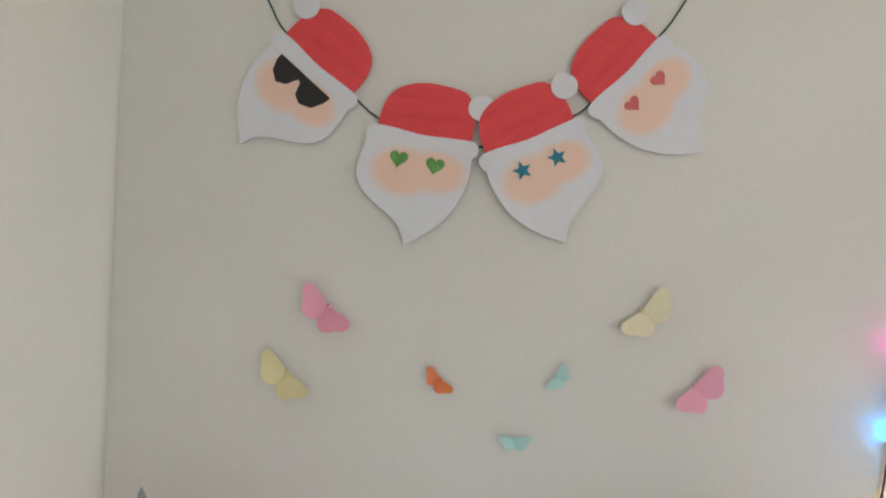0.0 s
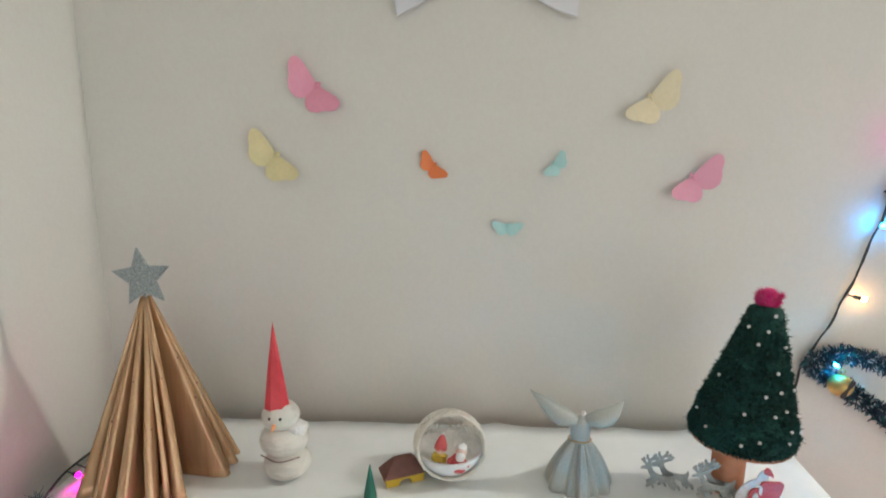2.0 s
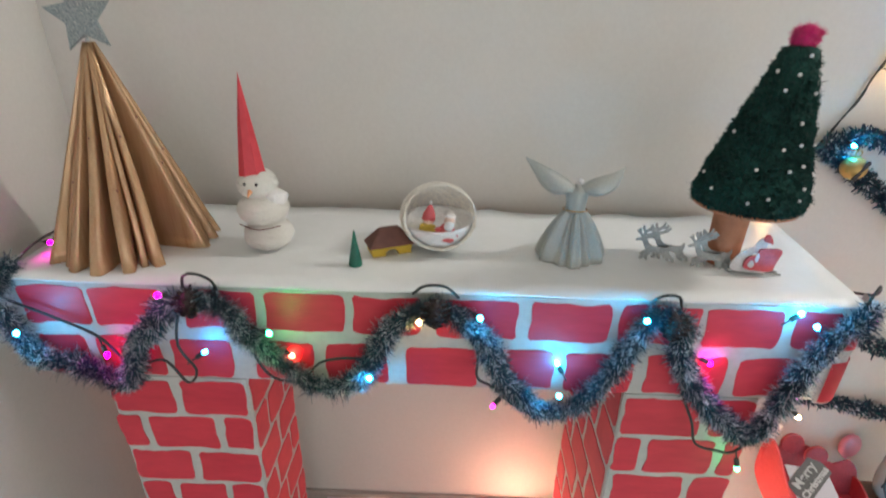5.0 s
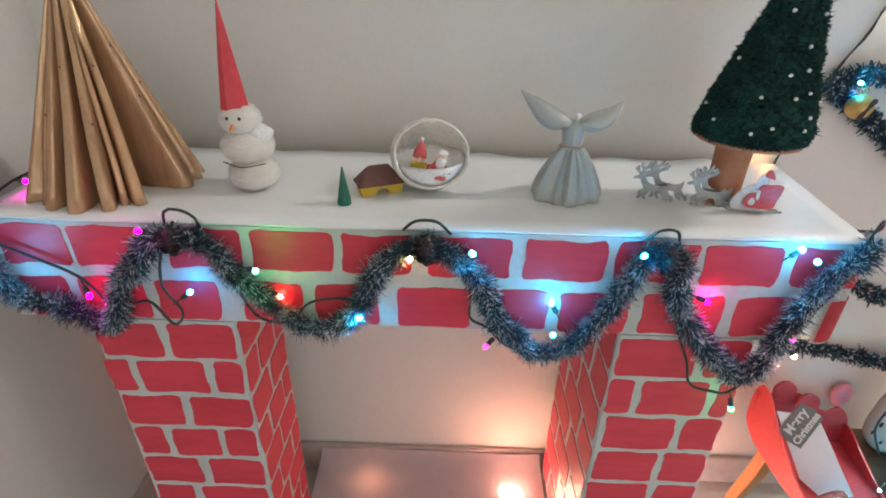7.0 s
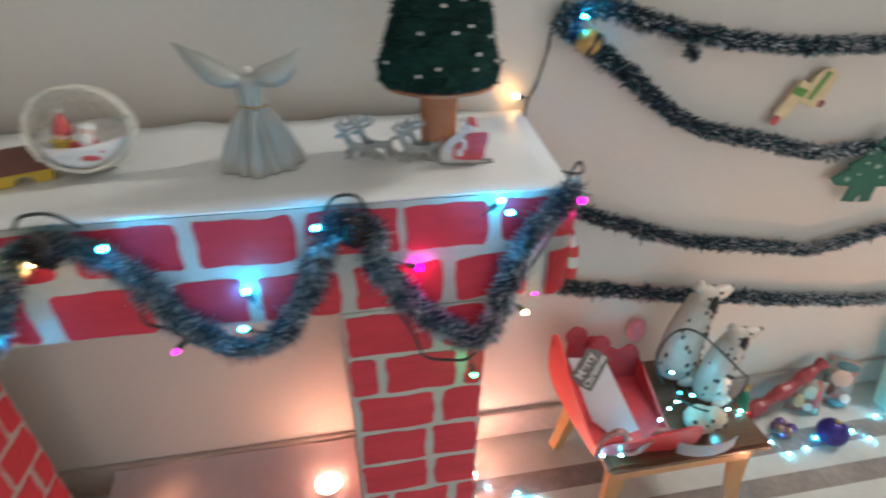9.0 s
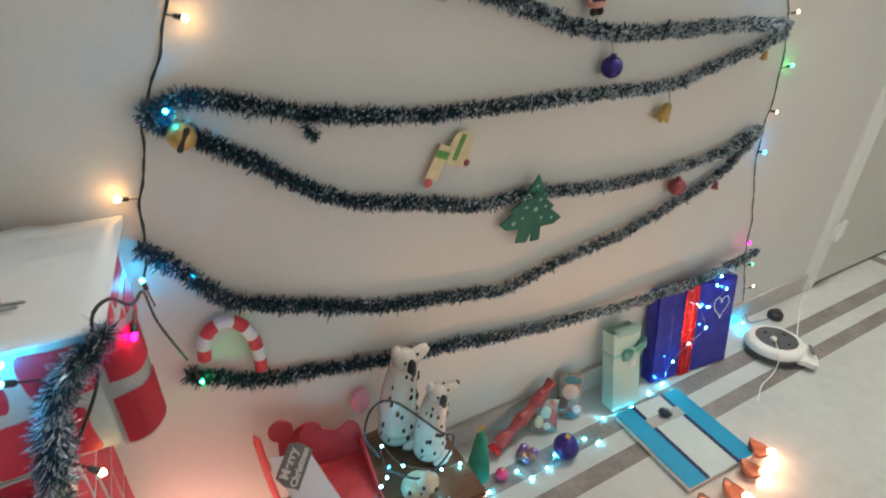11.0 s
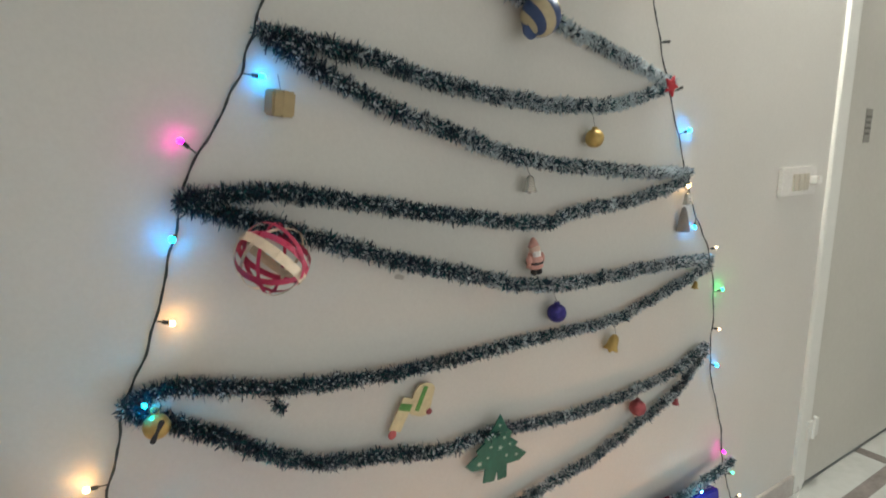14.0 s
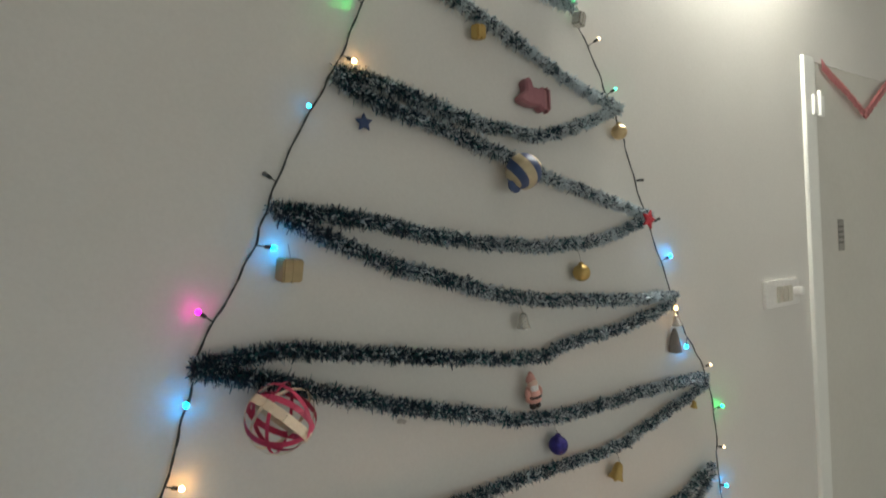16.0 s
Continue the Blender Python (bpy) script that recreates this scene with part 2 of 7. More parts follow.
def build_tube_light():
    t = thing("tube_light", "lit white batten tube light fixed high on the wall", "lamp", at=(2.27, BACK, 2.57))
    part("batten", box(-0.32, 0.32, -0.03, 0, -0.02, 0.03, 0.004), PLASTIC, t)
    part("tube", tube([Vector((-0.29, -0.045, 0)), Vector((0.29, -0.045, 0))], 0.013, 12), glow("tube_glow", (1.0, 0.97, 0.90), TUBE_STRENGTH), t)
    for x in (-0.31, 0.29):
        part("end_cap", box(x, x + 0.02, -0.062, -0.03, -0.018, 0.018, 0.003), PLASTIC, t)


build_tube_light()


# ---- chimney-piece ----
MX0, MX1, MF, MB, MT, MU = -0.59, 0.492, 0.635, 0.905, 0.826, 0.672
SKEW = 0.085  # the right end of the box stands slightly out of square
PILLARS = ((-0.494, -0.291, 0.800), (0.236, 0.421, 0.905))  # left, right and back of each
rng = random.Random(5)


def brick_patch(x0, x1, z0, z1):
    """A hand-painted brick, slightly crooked, in the x-z plane."""
    j = lambda: rng.uniform(-0.0026, 0.0026)
    c = 0.004
    n = max(2, int((x1 - x0) / 0.011))
    m = max(2, int((z1 - z0) / 0.012))
    pts = [(x0 + c + (x1 - x0 - 2 * c) * i / n, z0) for i in range(n + 1)] + [(x1, z0 + c + (z1 - z0 - 2 * c) * i / m) for i in range(m + 1)]
    pts += [(x1 - c - (x1 - x0 - 2 * c) * i / n, z1) for i in range(n + 1)] + [(x0, z1 - c - (z1 - z0 - 2 * c) * i / m) for i in range(m + 1)]
    lean, sag, ph = rng.uniform(-0.05, 0.05), rng.uniform(-0.0022, 0.0022), rng.uniform(0, 9)
    return [(x + j() * 0.4 + lean * (z - z0) + 0.0014 * math.sin(z * 90 + ph), z + j() * 0.4 + sag * math.sin((x - x0) / (x1 - x0) * 3.14) + 0.0012 * math.sin(x * 70 + ph)) for x, z in pts]


def build_fireplace():
    f = thing("fireplace", "cardboard toy fireplace painted with red bricks and covered with white paper", "fireplace", at=(0, 0, 0))
    bm = box(MX0, MX1, MF, MB, MU, MT - 0.004, 0.002)
    for v in bm.verts:
        if v.co.x > 0.4:
            v.co.x += SKEW * (v.co.y - MF)
    beam = part("beam", bm, MORTAR, f, "deep box beam with painted bricks")
    pil = [part("pillar", box(a, b, MF + 0.001, c, 0, MU, 0.002), MORTAR, f) for a, b, c in PILLARS]
    # paper sheet on top, wavy at the back
    bm = bmesh.new()
    nx, ny = 40, 8
    grid = {}
    for i in range(nx + 1):
        for k in range(ny + 1):
            x = MX0 - 0.008 + (MX1 - MX0 + 0.026) * i / nx
            y = MF - 0.004 + (MB - MF + 0.006 + 0.008 * noise.noise((x * 9, 0, 3))) * k / ny
            z = MT + 0.0015 * noise.noise((x * 12, y * 12, 0)) + (0.010 * max(0, noise.noise((x * 14, 7, 1))) * (k / ny) ** 6)
            grid[i, k] = bm.verts.new((x + SKEW * (y - MF) * i / nx, y, z))
    for i in range(nx):
        for k in range(ny):
            bm.faces.new((grid[i, k], grid[i + 1, k], grid[i + 1, k + 1], grid[i, k + 1]))
    ex = bmesh.ops.extrude_face_region(bm, geom=bm.faces[:])
    bmesh.ops.translate(bm, verts=[v for v in ex["geom"] if isinstance(v, bmesh.types.BMVert)], vec=(0, 0, -0.003))
    bmesh.ops.recalc_face_normals(bm, faces=bm.faces[:])
    part("top_sheet", bm, PAPER, f, "white chart paper with creased edge", smooth=True)
    row1 = ((-0.574, -0.487), (-0.480, -0.384), (-0.358, -0.264), (-0.251, -0.147), (-0.134, -0.046), (-0.024, 0.079), (0.096, 0.198), (0.211, 0.312), (0.319, 0.416), (0.433, 0.487))
    row2 = ((-0.566, -0.504), (-0.488, -0.402), (-0.388, -0.306), (-0.272, -0.192), (-0.176, -0.092), (-0.067, 0.029), (0.058, 0.133), (0.150, 0.240), (0.257, 0.362), (0.378, 0.470))
    for z0, z1, row in ((0.757, 0.814, row1), (0.676, 0.738, row2)):
        for a, b in row:
            part("brick", plate(brick_patch(a, b, z0, z1), 0.0012, m=Matrix.Translation((0, MF, 0))), BRICK, beam)
    # right end of the beam
    for z0, z1, row in ((0.757, 0.814, ((0.66, 0.76), (0.775, 0.88))), (0.676, 0.738, ((0.645, 0.70), (0.715, 0.81), (0.825, 0.895)))):
        for a, b in row:
            part("brick", plate(brick_patch(a, b, z0, z1), 0.0012, m=Matrix(((SKEW, -1, 0, MX1 - SKEW * MF), (1, 0, 0, 0), (0, 0, 1, 0), (0, 0, 0, 1)))), BRICK, beam)
    # the brick paper runs on past the corner and curls back
    def curl(out, a, b, z0, z1, name, mat, parent):
        arc = spline([(0.490, 0.6338, 0), (0.506, 0.6345, 0), (0.520, 0.641, 0), (0.530, 0.655, 0), (0.533, 0.674, 0)], 0.004)
        n = len(arc) - 1
        bm = bmesh.new()
        rows = []
        for i in range(n + 1):
            f = a + (b - a) * i / n
            k = min(n - 1, int(f * n))
            p = arc[k].lerp(arc[k + 1], f * n - k)
            d = (arc[k + 1] - arc[k]).normalized()
            p = p + Vector((d.y, -d.x, 0)) * out
            w = 0.0012 * math.sin(9 * f + z0 * 50)
            rows.append([bm.verts.new((p.x, p.y, z0 + w)), bm.verts.new((p.x, p.y, z1 - w))])
        for q, w in zip(rows, rows[1:]):
            bm.faces.new((q[0], w[0], w[1], q[1]))
        bmesh.ops.solidify(bm, geom=bm.faces[:], thickness=0.0008)
        return part(name, bm, mat, parent)
    flap = curl(0.0, 0.0, 1.0, 0.668, 0.822, "paper_flap", MORTAR, f)
    curl(0.0016, 0.12, 0.97, 0.757, 0.812, "brick", BRICK, flap)
    curl(0.0016, 0.08, 0.99, 0.672, 0.737, "brick", BRICK, flap)
    rows_left = (((0.02, 0.45), (0.52, 0.97)), ((0.0, 0.17), (0.23, 0.71), (0.77, 0.97)), ((0.02, 0.46), (0.52, 0.97)), ((0.03, 0.25), (0.31, 0.67), (0.73, 0.97)), ((0.03, 0.46), (0.54, 0.97)), ((0.02, 0.33), (0.42, 0.97)), ((0.03, 0.20), (0.27, 0.72), (0.78, 0.97)))
    rows_right = (((0.03, 0.62), (0.70, 0.99)), ((0.01, 0.20), (0.27, 0.78), (0.86, 0.99)), ((0.06, 0.62), (0.69, 0.98)), ((0.04, 0.55), (0.62, 0.98)), ((0.03, 0.56), (0.63, 0.98)), ((0.02, 0.20), (0.27, 0.75), (0.82, 0.98)))
    for p, (a, b, c), rows, pitch in ((pil[0], PILLARS[0], rows_left, 0.0690), (pil[1], PILLARS[1], rows_right, 0.0750)):
        w = b - a
        for r in range(10):
            z1 = 0.665 - pitch * r
            z0 = z1 - pitch + 0.0095
            if z0 < 0:
                break
            for c0, c1 in rows[r % len(rows)]:
                part("brick", plate(brick_patch(a + c0 * w, a + c1 * w, z0, z1), 0.0012, m=Matrix.Translation((0, MF + 0.001, 0))), BRICK, p)
            deep = c - MF
            side = ((0.02, 0.28), (0.33, 0.72), (0.77, 0.98)) if r % 2 else ((0.03, 0.46), (0.52, 0.97))
            for e0, e1 in side:
                # inner face and outer face
                y0, y1 = MF + e0 * deep, MF + e1 * deep
                part("brick", plate(brick_patch(y0, y1, z0, z1), 0.0012, m=Matrix(((0, -1, 0, b), (1, 0, 0, 0), (0, 0, 1, 0), (0, 0, 0, 1)))), BRICK, p)
                part("brick", plate(brick_patch(-y1, -y0, z0, z1), 0.0012, m=Matrix(((0, 1, 0, a), (-1, 0, 0, 0), (0, 0, 1, 0), (0, 0, 0, 1)))), BRICK, p)


build_fireplace()


# ---- tinsel ----
def tinsel(label, points, radius=0.022, density=6000, tip=0.55, seed=1, group="", light_graded=False, wide=1.0, tufts=0.22):
    """A garland: a wire core with many thin foil blades standing out of it in uneven tufts."""
    r = random.Random(seed)
    t = thing("tinsel_garland", label, "tinsel", group)
    line = spline(points, 0.008)
    line = [p + noise.noise_vector(p * 22 + Vector((seed, 0, 0))) * 0.0035 for p in line]
    part("core", tube(line, 0.0022, 5), CABLE, t)
    length = sum((b - a).length for a, b in zip(line, line[1:]))
    verts, faces, mats = [], [], []
    for k in range(int(density * length)):
        s = r.random() * (len(line) - 1)
        i = min(int(s), len(line) - 2)
        p = line[i].lerp(line[i + 1], s - i)
        d = (line[i + 1] - line[i]).normalized()
        a = r.random() * 6.28319
        u = d.orthogonal().normalized()
        w = math.cos(a) * u + math.sin(a) * d.cross(u) + d * r.uniform(-0.55, 0.55)
        w.normalize()
        side = w.cross(d + Vector((r.uniform(-0.5, 0.5), r.uniform(-0.5, 0.5), r.uniform(-0.5, 0.5))))
        side = side.normalized() * r.uniform(0.0007, 0.0015) * wide
        tuft = noise.noise((p + w * 0.012) * 75 + Vector((0, seed, 0)))
        ln = (radius(s / (len(line) - 1)) if callable(radius) else radius) * (r.uniform(0.62, 0.98) if r.random() < 0.94 else r.uniform(0.98, 1.08)) * (1 + tufts * 1.5 * tuft)
        bend = Vector((r.uniform(-1, 1), r.uniform(-1, 1), r.uniform(-1.1, 0.8))) * ln * 0.35
        q, e = p + w * ln * 0.72 + bend * 0.45, p + w * ln + bend
        b0 = len(verts)
        verts += [p - side * 0.7, p + side * 0.7, q + side, q - side, e + side * 0.6, e - side * 0.6]
        faces += [(b0, b0 + 1, b0 + 2, b0 + 3), (b0 + 3, b0 + 2, b0 + 4, b0 + 5)]
        # More silver blades towards the right put the tube light's brightening into the colour.
        share = tip * min(1.0, max(0.3, 0.3 + 0.75 * (p.x - 0.65))) if light_graded else tip
        share *= 1 + 1.1 * noise.noise(p * 60 + Vector((0, 0, seed)))
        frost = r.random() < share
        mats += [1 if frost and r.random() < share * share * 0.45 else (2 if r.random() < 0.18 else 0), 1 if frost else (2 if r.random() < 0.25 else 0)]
    me = bpy.data.meshes.new("fringe")
    me.from_pydata([tuple(v) for v in verts], [], faces)
    for m in (TINSEL_DARK, TINSEL_TIP, TINSEL_TEAL):
        me.materials.append(m)
    me.polygons.foreach_set("material_index", mats)
    ob = new("fringe", me)
    ob.parent = t
    tagged(ob, kind="stuff")
    return t


def wall_line(*pts, y=0.918):
    return [(x, y, z) for x, z in pts]


ROWS_OF_TINSEL = (
    wall_line((1.40, 2.03), (1.424, 2.0), (1.49, 1.985), (1.549, 1.983)),
    wall_line((1.13, 1.965), (1.199, 1.932), (1.359, 1.871), (1.528, 1.796), (1.694, 1.751)),
    wall_line((1.694, 1.751), (1.465, 1.670), (1.316, 1.669), (1.199, 1.689), (1.07, 1.725), (0.945, 1.747)),
    wall_line((0.944, 1.737), (0.998, 1.706), (1.13, 1.669), (1.282, 1.623), (1.442, 1.57), (1.627, 1.522), (1.798, 1.473)),
    wall_line((1.798, 1.473), (1.6, 1.42), (1.432, 1.412), (1.301, 1.421), (1.131, 1.442), (0.986, 1.478), (0.822, 1.5)),
    wall_line((0.831, 1.49), (0.899, 1.454), (1.028, 1.396), (1.18, 1.347), (1.326, 1.304), (1.533, 1.278), (1.738, 1.262), (1.891, 1.257)),
    wall_line((1.878, 1.238), (1.69, 1.198), (1.489, 1.182), (1.383, 1.164), (1.171, 1.194), (0.985, 1.229), (0.829, 1.257), (0.688, 1.255)),
    wall_line((0.688, 1.25), (0.754, 1.226), (0.885, 1.179), (1.038, 1.123), (1.165, 1.083), (1.374, 1.027), (1.574, 1.017), (1.79, 1.02), (2.018, 1.011)),
    wall_line((2.016, 0.991), (1.812, 0.943), (1.65, 0.905), (1.463, 0.904), (1.159, 0.904), (0.975, 0.909), (0.805, 0.932), (0.658, 0.969), (0.586, 0.956)),
    wall_line((0.591, 0.946), (0.648, 0.907), (0.724, 0.859), (0.791, 0.81), (0.868, 0.769), (1.027, 0.73), (1.132, 0.705), (1.264, 0.708), (1.414, 0.688), (1.604, 0.68), (1.867, 0.697), (2.033, 0.748)),
    wall_line((2.025, 0.727), (1.905, 0.637), (1.705, 0.573), (1.582, 0.539), (1.392, 0.516), (1.224, 0.482), (1.116, 0.497), (0.955, 0.525), (0.849, 0.552), (0.69, 0.612), (0.638, 0.635), (0.597, 0.693), (0.538, 0.758)),
    wall_line((0.556, 0.509), (0.62, 0.47), (0.693, 0.441), (0.809, 0.417), (0.939, 0.393), (1.085, 0.368), (1.25, 0.341), (1.435, 0.315), (1.703, 0.31), (1.94, 0.312), (2.137, 0.333), (2.18, 0.345)),
)
for k, row in enumerate(ROWS_OF_TINSEL):
    if k > 8:
        row = [(x, y, z + 0.005) for x, y, z in row]
    if k == 11:
        # the lowest row hangs in front of the gift
        row = [(x, y - 0.028 * min(1, max(0, (x - 1.55) / 0.2)), z) for x, y, z in row]
    # Silver tips are real; extra share on upper rows paints in the tube light.
    lit_frost = 1.15 if k < 2 else 0.85 if k < 4 else 0.72 if k < 6 else 0.58
    first_left = row[0][0] < row[-1][0]
    rad = (lambda s, f=first_left, thin=0.0018 if k > 7 else 0.0: 0.0160 - thin + 0.004 * ((1 - s) if f else s) ** 2)
    tinsel("dark green tinsel with frosted silver tips pinned to the wall", row, rad, 12500, lit_frost, seed=20 + k, group="tinsel rows of the wall tree", light_graded=True, wide=1.35)

MG = 0.612
FRONT_TINSEL = [(-0.588, 0.655, 0.836), (-0.586, MG, 0.818), (-0.578, MG, 0.765), (-0.556, MG, 0.718), (-0.49, MG, 0.70), (-0.451, MG, 0.676), (-0.412, MG, 0.742), (-0.367, MG, 0.800), (-0.327, MG, 0.816),
                (-0.291, MG, 0.800), (-0.269, MG, 0.766), (-0.231, MG, 0.724), (-0.183, MG, 0.686), (-0.137, MG, 0.691), (-0.105, MG, 0.739), (-0.075, MG, 0.792), (-0.027, MG, 0.818)]
FRONT_TINSEL_2 = [(-0.027, MG, 0.818), (0.008, MG, 0.798), (0.038, MG, 0.763), (0.071, MG, 0.701), (0.119, MG, 0.657), (0.156, MG, 0.662), (0.194, MG, 0.707), (0.225, MG, 0.775), (0.25, MG, 0.812), (0.280, MG, 0.800),
                  (0.287, MG, 0.756), (0.318, MG, 0.704), (0.378, MG, 0.64), (0.413, MG, 0.632), (0.432, MG, 0.69), (0.452, MG, 0.757), (0.474, MG, 0.798), (0.495, 0.615, 0.815), (0.510, 0.630, 0.822)]
tinsel("thick dark green tinsel with silver tips swagged along the beam", FRONT_TINSEL, 0.0180, 42000, 0.36, 3, "tinsel swags of the fireplace", wide=0.40, tufts=0.3)
tinsel("thick dark green tinsel with silver tips swagged along the beam", FRONT_TINSEL_2, 0.0180, 42000, 0.36, 4, "tinsel swags of the fireplace", wide=0.40, tufts=0.3)


# ---- things on the mantel ----
S = MT + 0.0005  # height of the paper top
GOLDPAPER = ramp_material("gold_paper", (0.70, 0.45, 0.25), (0.98, 0.72, 0.45), 0.24, 0.55, scale=7, fine=60, bump=0.04, depth=0.001, stretch=(9, 9, 0.35))
GLITTER = ramp_material("silver_glitter", (0.17, 0.22, 0.225), (0.46, 0.52, 0.52), 0.3, 0.6, scale=420, fine=900, bump=0.8, depth=0.002, spread=0.25)
SNOWYARN = ramp_material("white_fluffy_yarn", (0.62, 0.605, 0.54), (0.74, 0.725, 0.66), 0.95, scale=26, fine=330, bump=0.35, depth=0.003, sheen=0.3)
SPARK = plain("bright_foil_speck", (0.9, 0.92, 0.92), 0.15, 0.9, bump=0)
THREADWHITE = plain("cream_cotton_thread", (0.80, 0.77, 0.68), 0.9, bump=0)
REDPAPER = ramp_material("red_paper", (0.52, 0.035, 0.05), (0.66, 0.065, 0.08), 0.5, scale=8, fine=80, bump=0.05)
INK = plain("black_ink", (0.012, 0.011, 0.012), 0.5, bump=0)
ORANGE = plain("orange_clay", (0.72, 0.30, 0.13), 0.6)
GREENPAPER = ramp_material("green_paper", (0.004, 0.088, 0.058), (0.010, 0.150, 0.098), 0.45, scale=10, fine=90, bump=0.04)
BROWN = ramp_material("brown_paint", (0.10, 0.035, 0.025), (0.17, 0.065, 0.045), 0.5, scale=12, fine=90, bump=0.1)
YELLOW = ramp_material("yellow_paint", (0.55, 0.36, 0.02), (0.68, 0.47, 0.05), 0.5, scale=12, fine=90, bump=0.1)
SATIN = ramp_material("grey_satin", (0.30, 0.318, 0.288), (0.41, 0.428, 0.39), 0.42, 0.0, scale=9, fine=300, bump=0.06, sheen=0.3)
PEARL = plain("pearl", (0.82, 0.78, 0.74), 0.2, 0.1, bump=0, coat=0.5)
GOLDTRIM = plain("gold_trim", (0.55, 0.32, 0.12), 0.35, 0.7, bump=0.1)
FELT = ramp_material("green_wool", (0.0035, 0.032, 0.026), (0.009, 0.072, 0.056), 0.95, scale=30, fine=220, bump=0.9, depth=0.004)
TERRA = ramp_material("terracotta", (0.36, 0.13, 0.06), (0.48, 0.19, 0.09), 0.7, scale=10, fine=120, bump=0.1)
POM = ramp_material("pink_wool", (0.52, 0.01, 0.13), (0.75, 0.03, 0.24), 0.95, scale=40, fine=200, bump=0.8, depth=0.004, sheen=0.2)
WHITEBEAD = plain("white_bead", (0.82, 0.82, 0.80), 0.3, bump=0)
COTTON = ramp_material("cotton", (0.74, 0.73, 0.70), (0.84, 0.83, 0.80), 0.95, scale=30, fine=200, bump=0.9, depth=0.004, sheen=0.4)
SILVERCARD = ramp_material("silver_card", (0.22, 0.24, 0.23), (0.42, 0.44, 0.43), 0.35, 0.35, scale=60, fine=300, bump=0.4)


def star_outline(r, k=0.42, n=5, turn=90.0):
    return [((r if i % 2 == 0 else r * k) * math.cos(radians(turn + 180 / n * i)), (r if i % 2 == 0 else r * k) * math.sin(radians(turn + 180 / n * i))) for i in range(2 * n)]


def heart_outline(r):
    pts = []
    for i in range(28):
        a = 6.28319 * i / 28
        pts.append((r * math.sin(a) ** 3, r / 16 * (13 * math.cos(a) - 5 * math.cos(2 * a) - 2 * math.cos(3 * a) - math.cos(4 * a))))
    return pts


def build_folded_tree():
    """A tree of folded pages: wide folds stand round an upright spine, each one a loop open to the middle."""
    t = thing("paper_tree", "gold tree of folded book pages with a glitter star", "ornament", at=(-0.466, 0.742, S))
    r = random.Random(11)
    H0 = 0.276
    folds = ((-170, 0.106, 0.0060), (-155, 0.108, 0.0050), (-141, 0.110, 0.0052), (-127, 0.096, 0.0040), (-114, 0.101, 0.0066), (-91, 0.101, 0.0078), (-68, 0.098, 0.0060), (-57, 0.086, 0.0034), (-45, 0.096, 0.0056), (-3, 0.104, 0.0054), (9, 0.098, 0.0034), (19, 0.107, 0.0048), (33, 0.111, 0.0045), (60, 0.106, 0.006), (88, 0.104, 0.006), (118, 0.102, 0.006), (150, 0.100, 0.006), (172, 0.100, 0.005))
    for i, (az, reach, width) in enumerate(folds):
        a = radians(az)
        d, s = Vector((math.cos(a), math.sin(a), 0)), Vector((-math.sin(a), math.cos(a), 0))
        bm = bmesh.new()
        rings = []
        steps = 16
        lag = r.uniform(-0.003, 0.003)
        for k in range(steps + 1):
            f = k / steps
            R, W, z = 0.007 + (reach - 0.007) * f, 0.0016 + width * f, H0 * (1 - f)
            swell = 0.006 * math.exp(-((f - 0.26) / 0.07) ** 2) if az == -45 else 0.0
            wave = 0.0016 * math.sin(7 * f + 2.1 * i) * f
            R += swell * 0.6
            skew = lag * f + wave
            loop = [(0.10 * R, -W * 0.16), (0.45 * R, -W * 0.60 + wave), (0.80 * R, -W * 0.98 + wave), (0.955 * R, -W + skew), (0.990 * R, -W * 0.80 + skew), (R, -W * 0.45 + skew - swell), (R * 1.001, W * 0.40 + skew - swell), (0.991 * R, W * 0.8 + skew), (0.955 * R, W + skew), (0.80 * R, W * 0.96 - wave), (0.45 * R, W * 0.55 - wave), (0.10 * R, W * 0.16)]
            rings.append([bm.verts.new(d * x + s * y + Vector((0, 0, z))) for x, y in loop])
        for q, w in zip(rings, rings[1:]):
            for k in range(len(q) - 1):
                bm.faces.new((q[k], q[k + 1], w[k + 1], w[k]))
        bmesh.ops.solidify(bm, geom=bm.faces[:], thickness=0.0005)
        bmesh.ops.recalc_face_normals(bm, faces=bm.faces[:])
        part("folded_page", bm, GOLDPAPER, t, smooth=True)
    part("spine", lathe([(0.011, 0.0), (0.0105, 0.01), (0.006, 0.18), (0.004, H0)], 10), GOLDPAPER, t, "rolled gold paper middle", smooth=True)
    # small beads pinned on the ridges
    for az, reach, f in ((-143, 0.104, 0.42), (-143, 0.104, 0.62), (-121, 0.098, 0.60), (-92, 0.098, 0.40), (-66, 0.095, 0.63), (-45, 0.094, 0.40), (-2, 0.104, 0.33), (-2, 0.104, 0.55), (17, 0.107, 0.50), (-157, 0.101, 0.50)):
        R = 0.007 + (reach - 0.007) * f
        part("bead", ball((R * math.cos(radians(az)), R * math.sin(radians(az)), H0 * (1 - f)), 0.0019, u=8, v=6), BROWN, t)
    part("star", plate(star_outline(0.044, 0.47, turn=96), 0.004, bevel=0.001, m=Matrix.Translation((0.002, -0.006, 0.305))), GLITTER, t, "silver glitter star")
    bm = bmesh.new()
    for k in range(34):
        a, q = r.uniform(0, 6.28319), 0.026 * math.sqrt(r.random())
        p = Vector((0.002 + q * math.cos(a), -0.0103, 0.305 + q * math.sin(a)))
        e = r.uniform(0.0007, 0.0014)
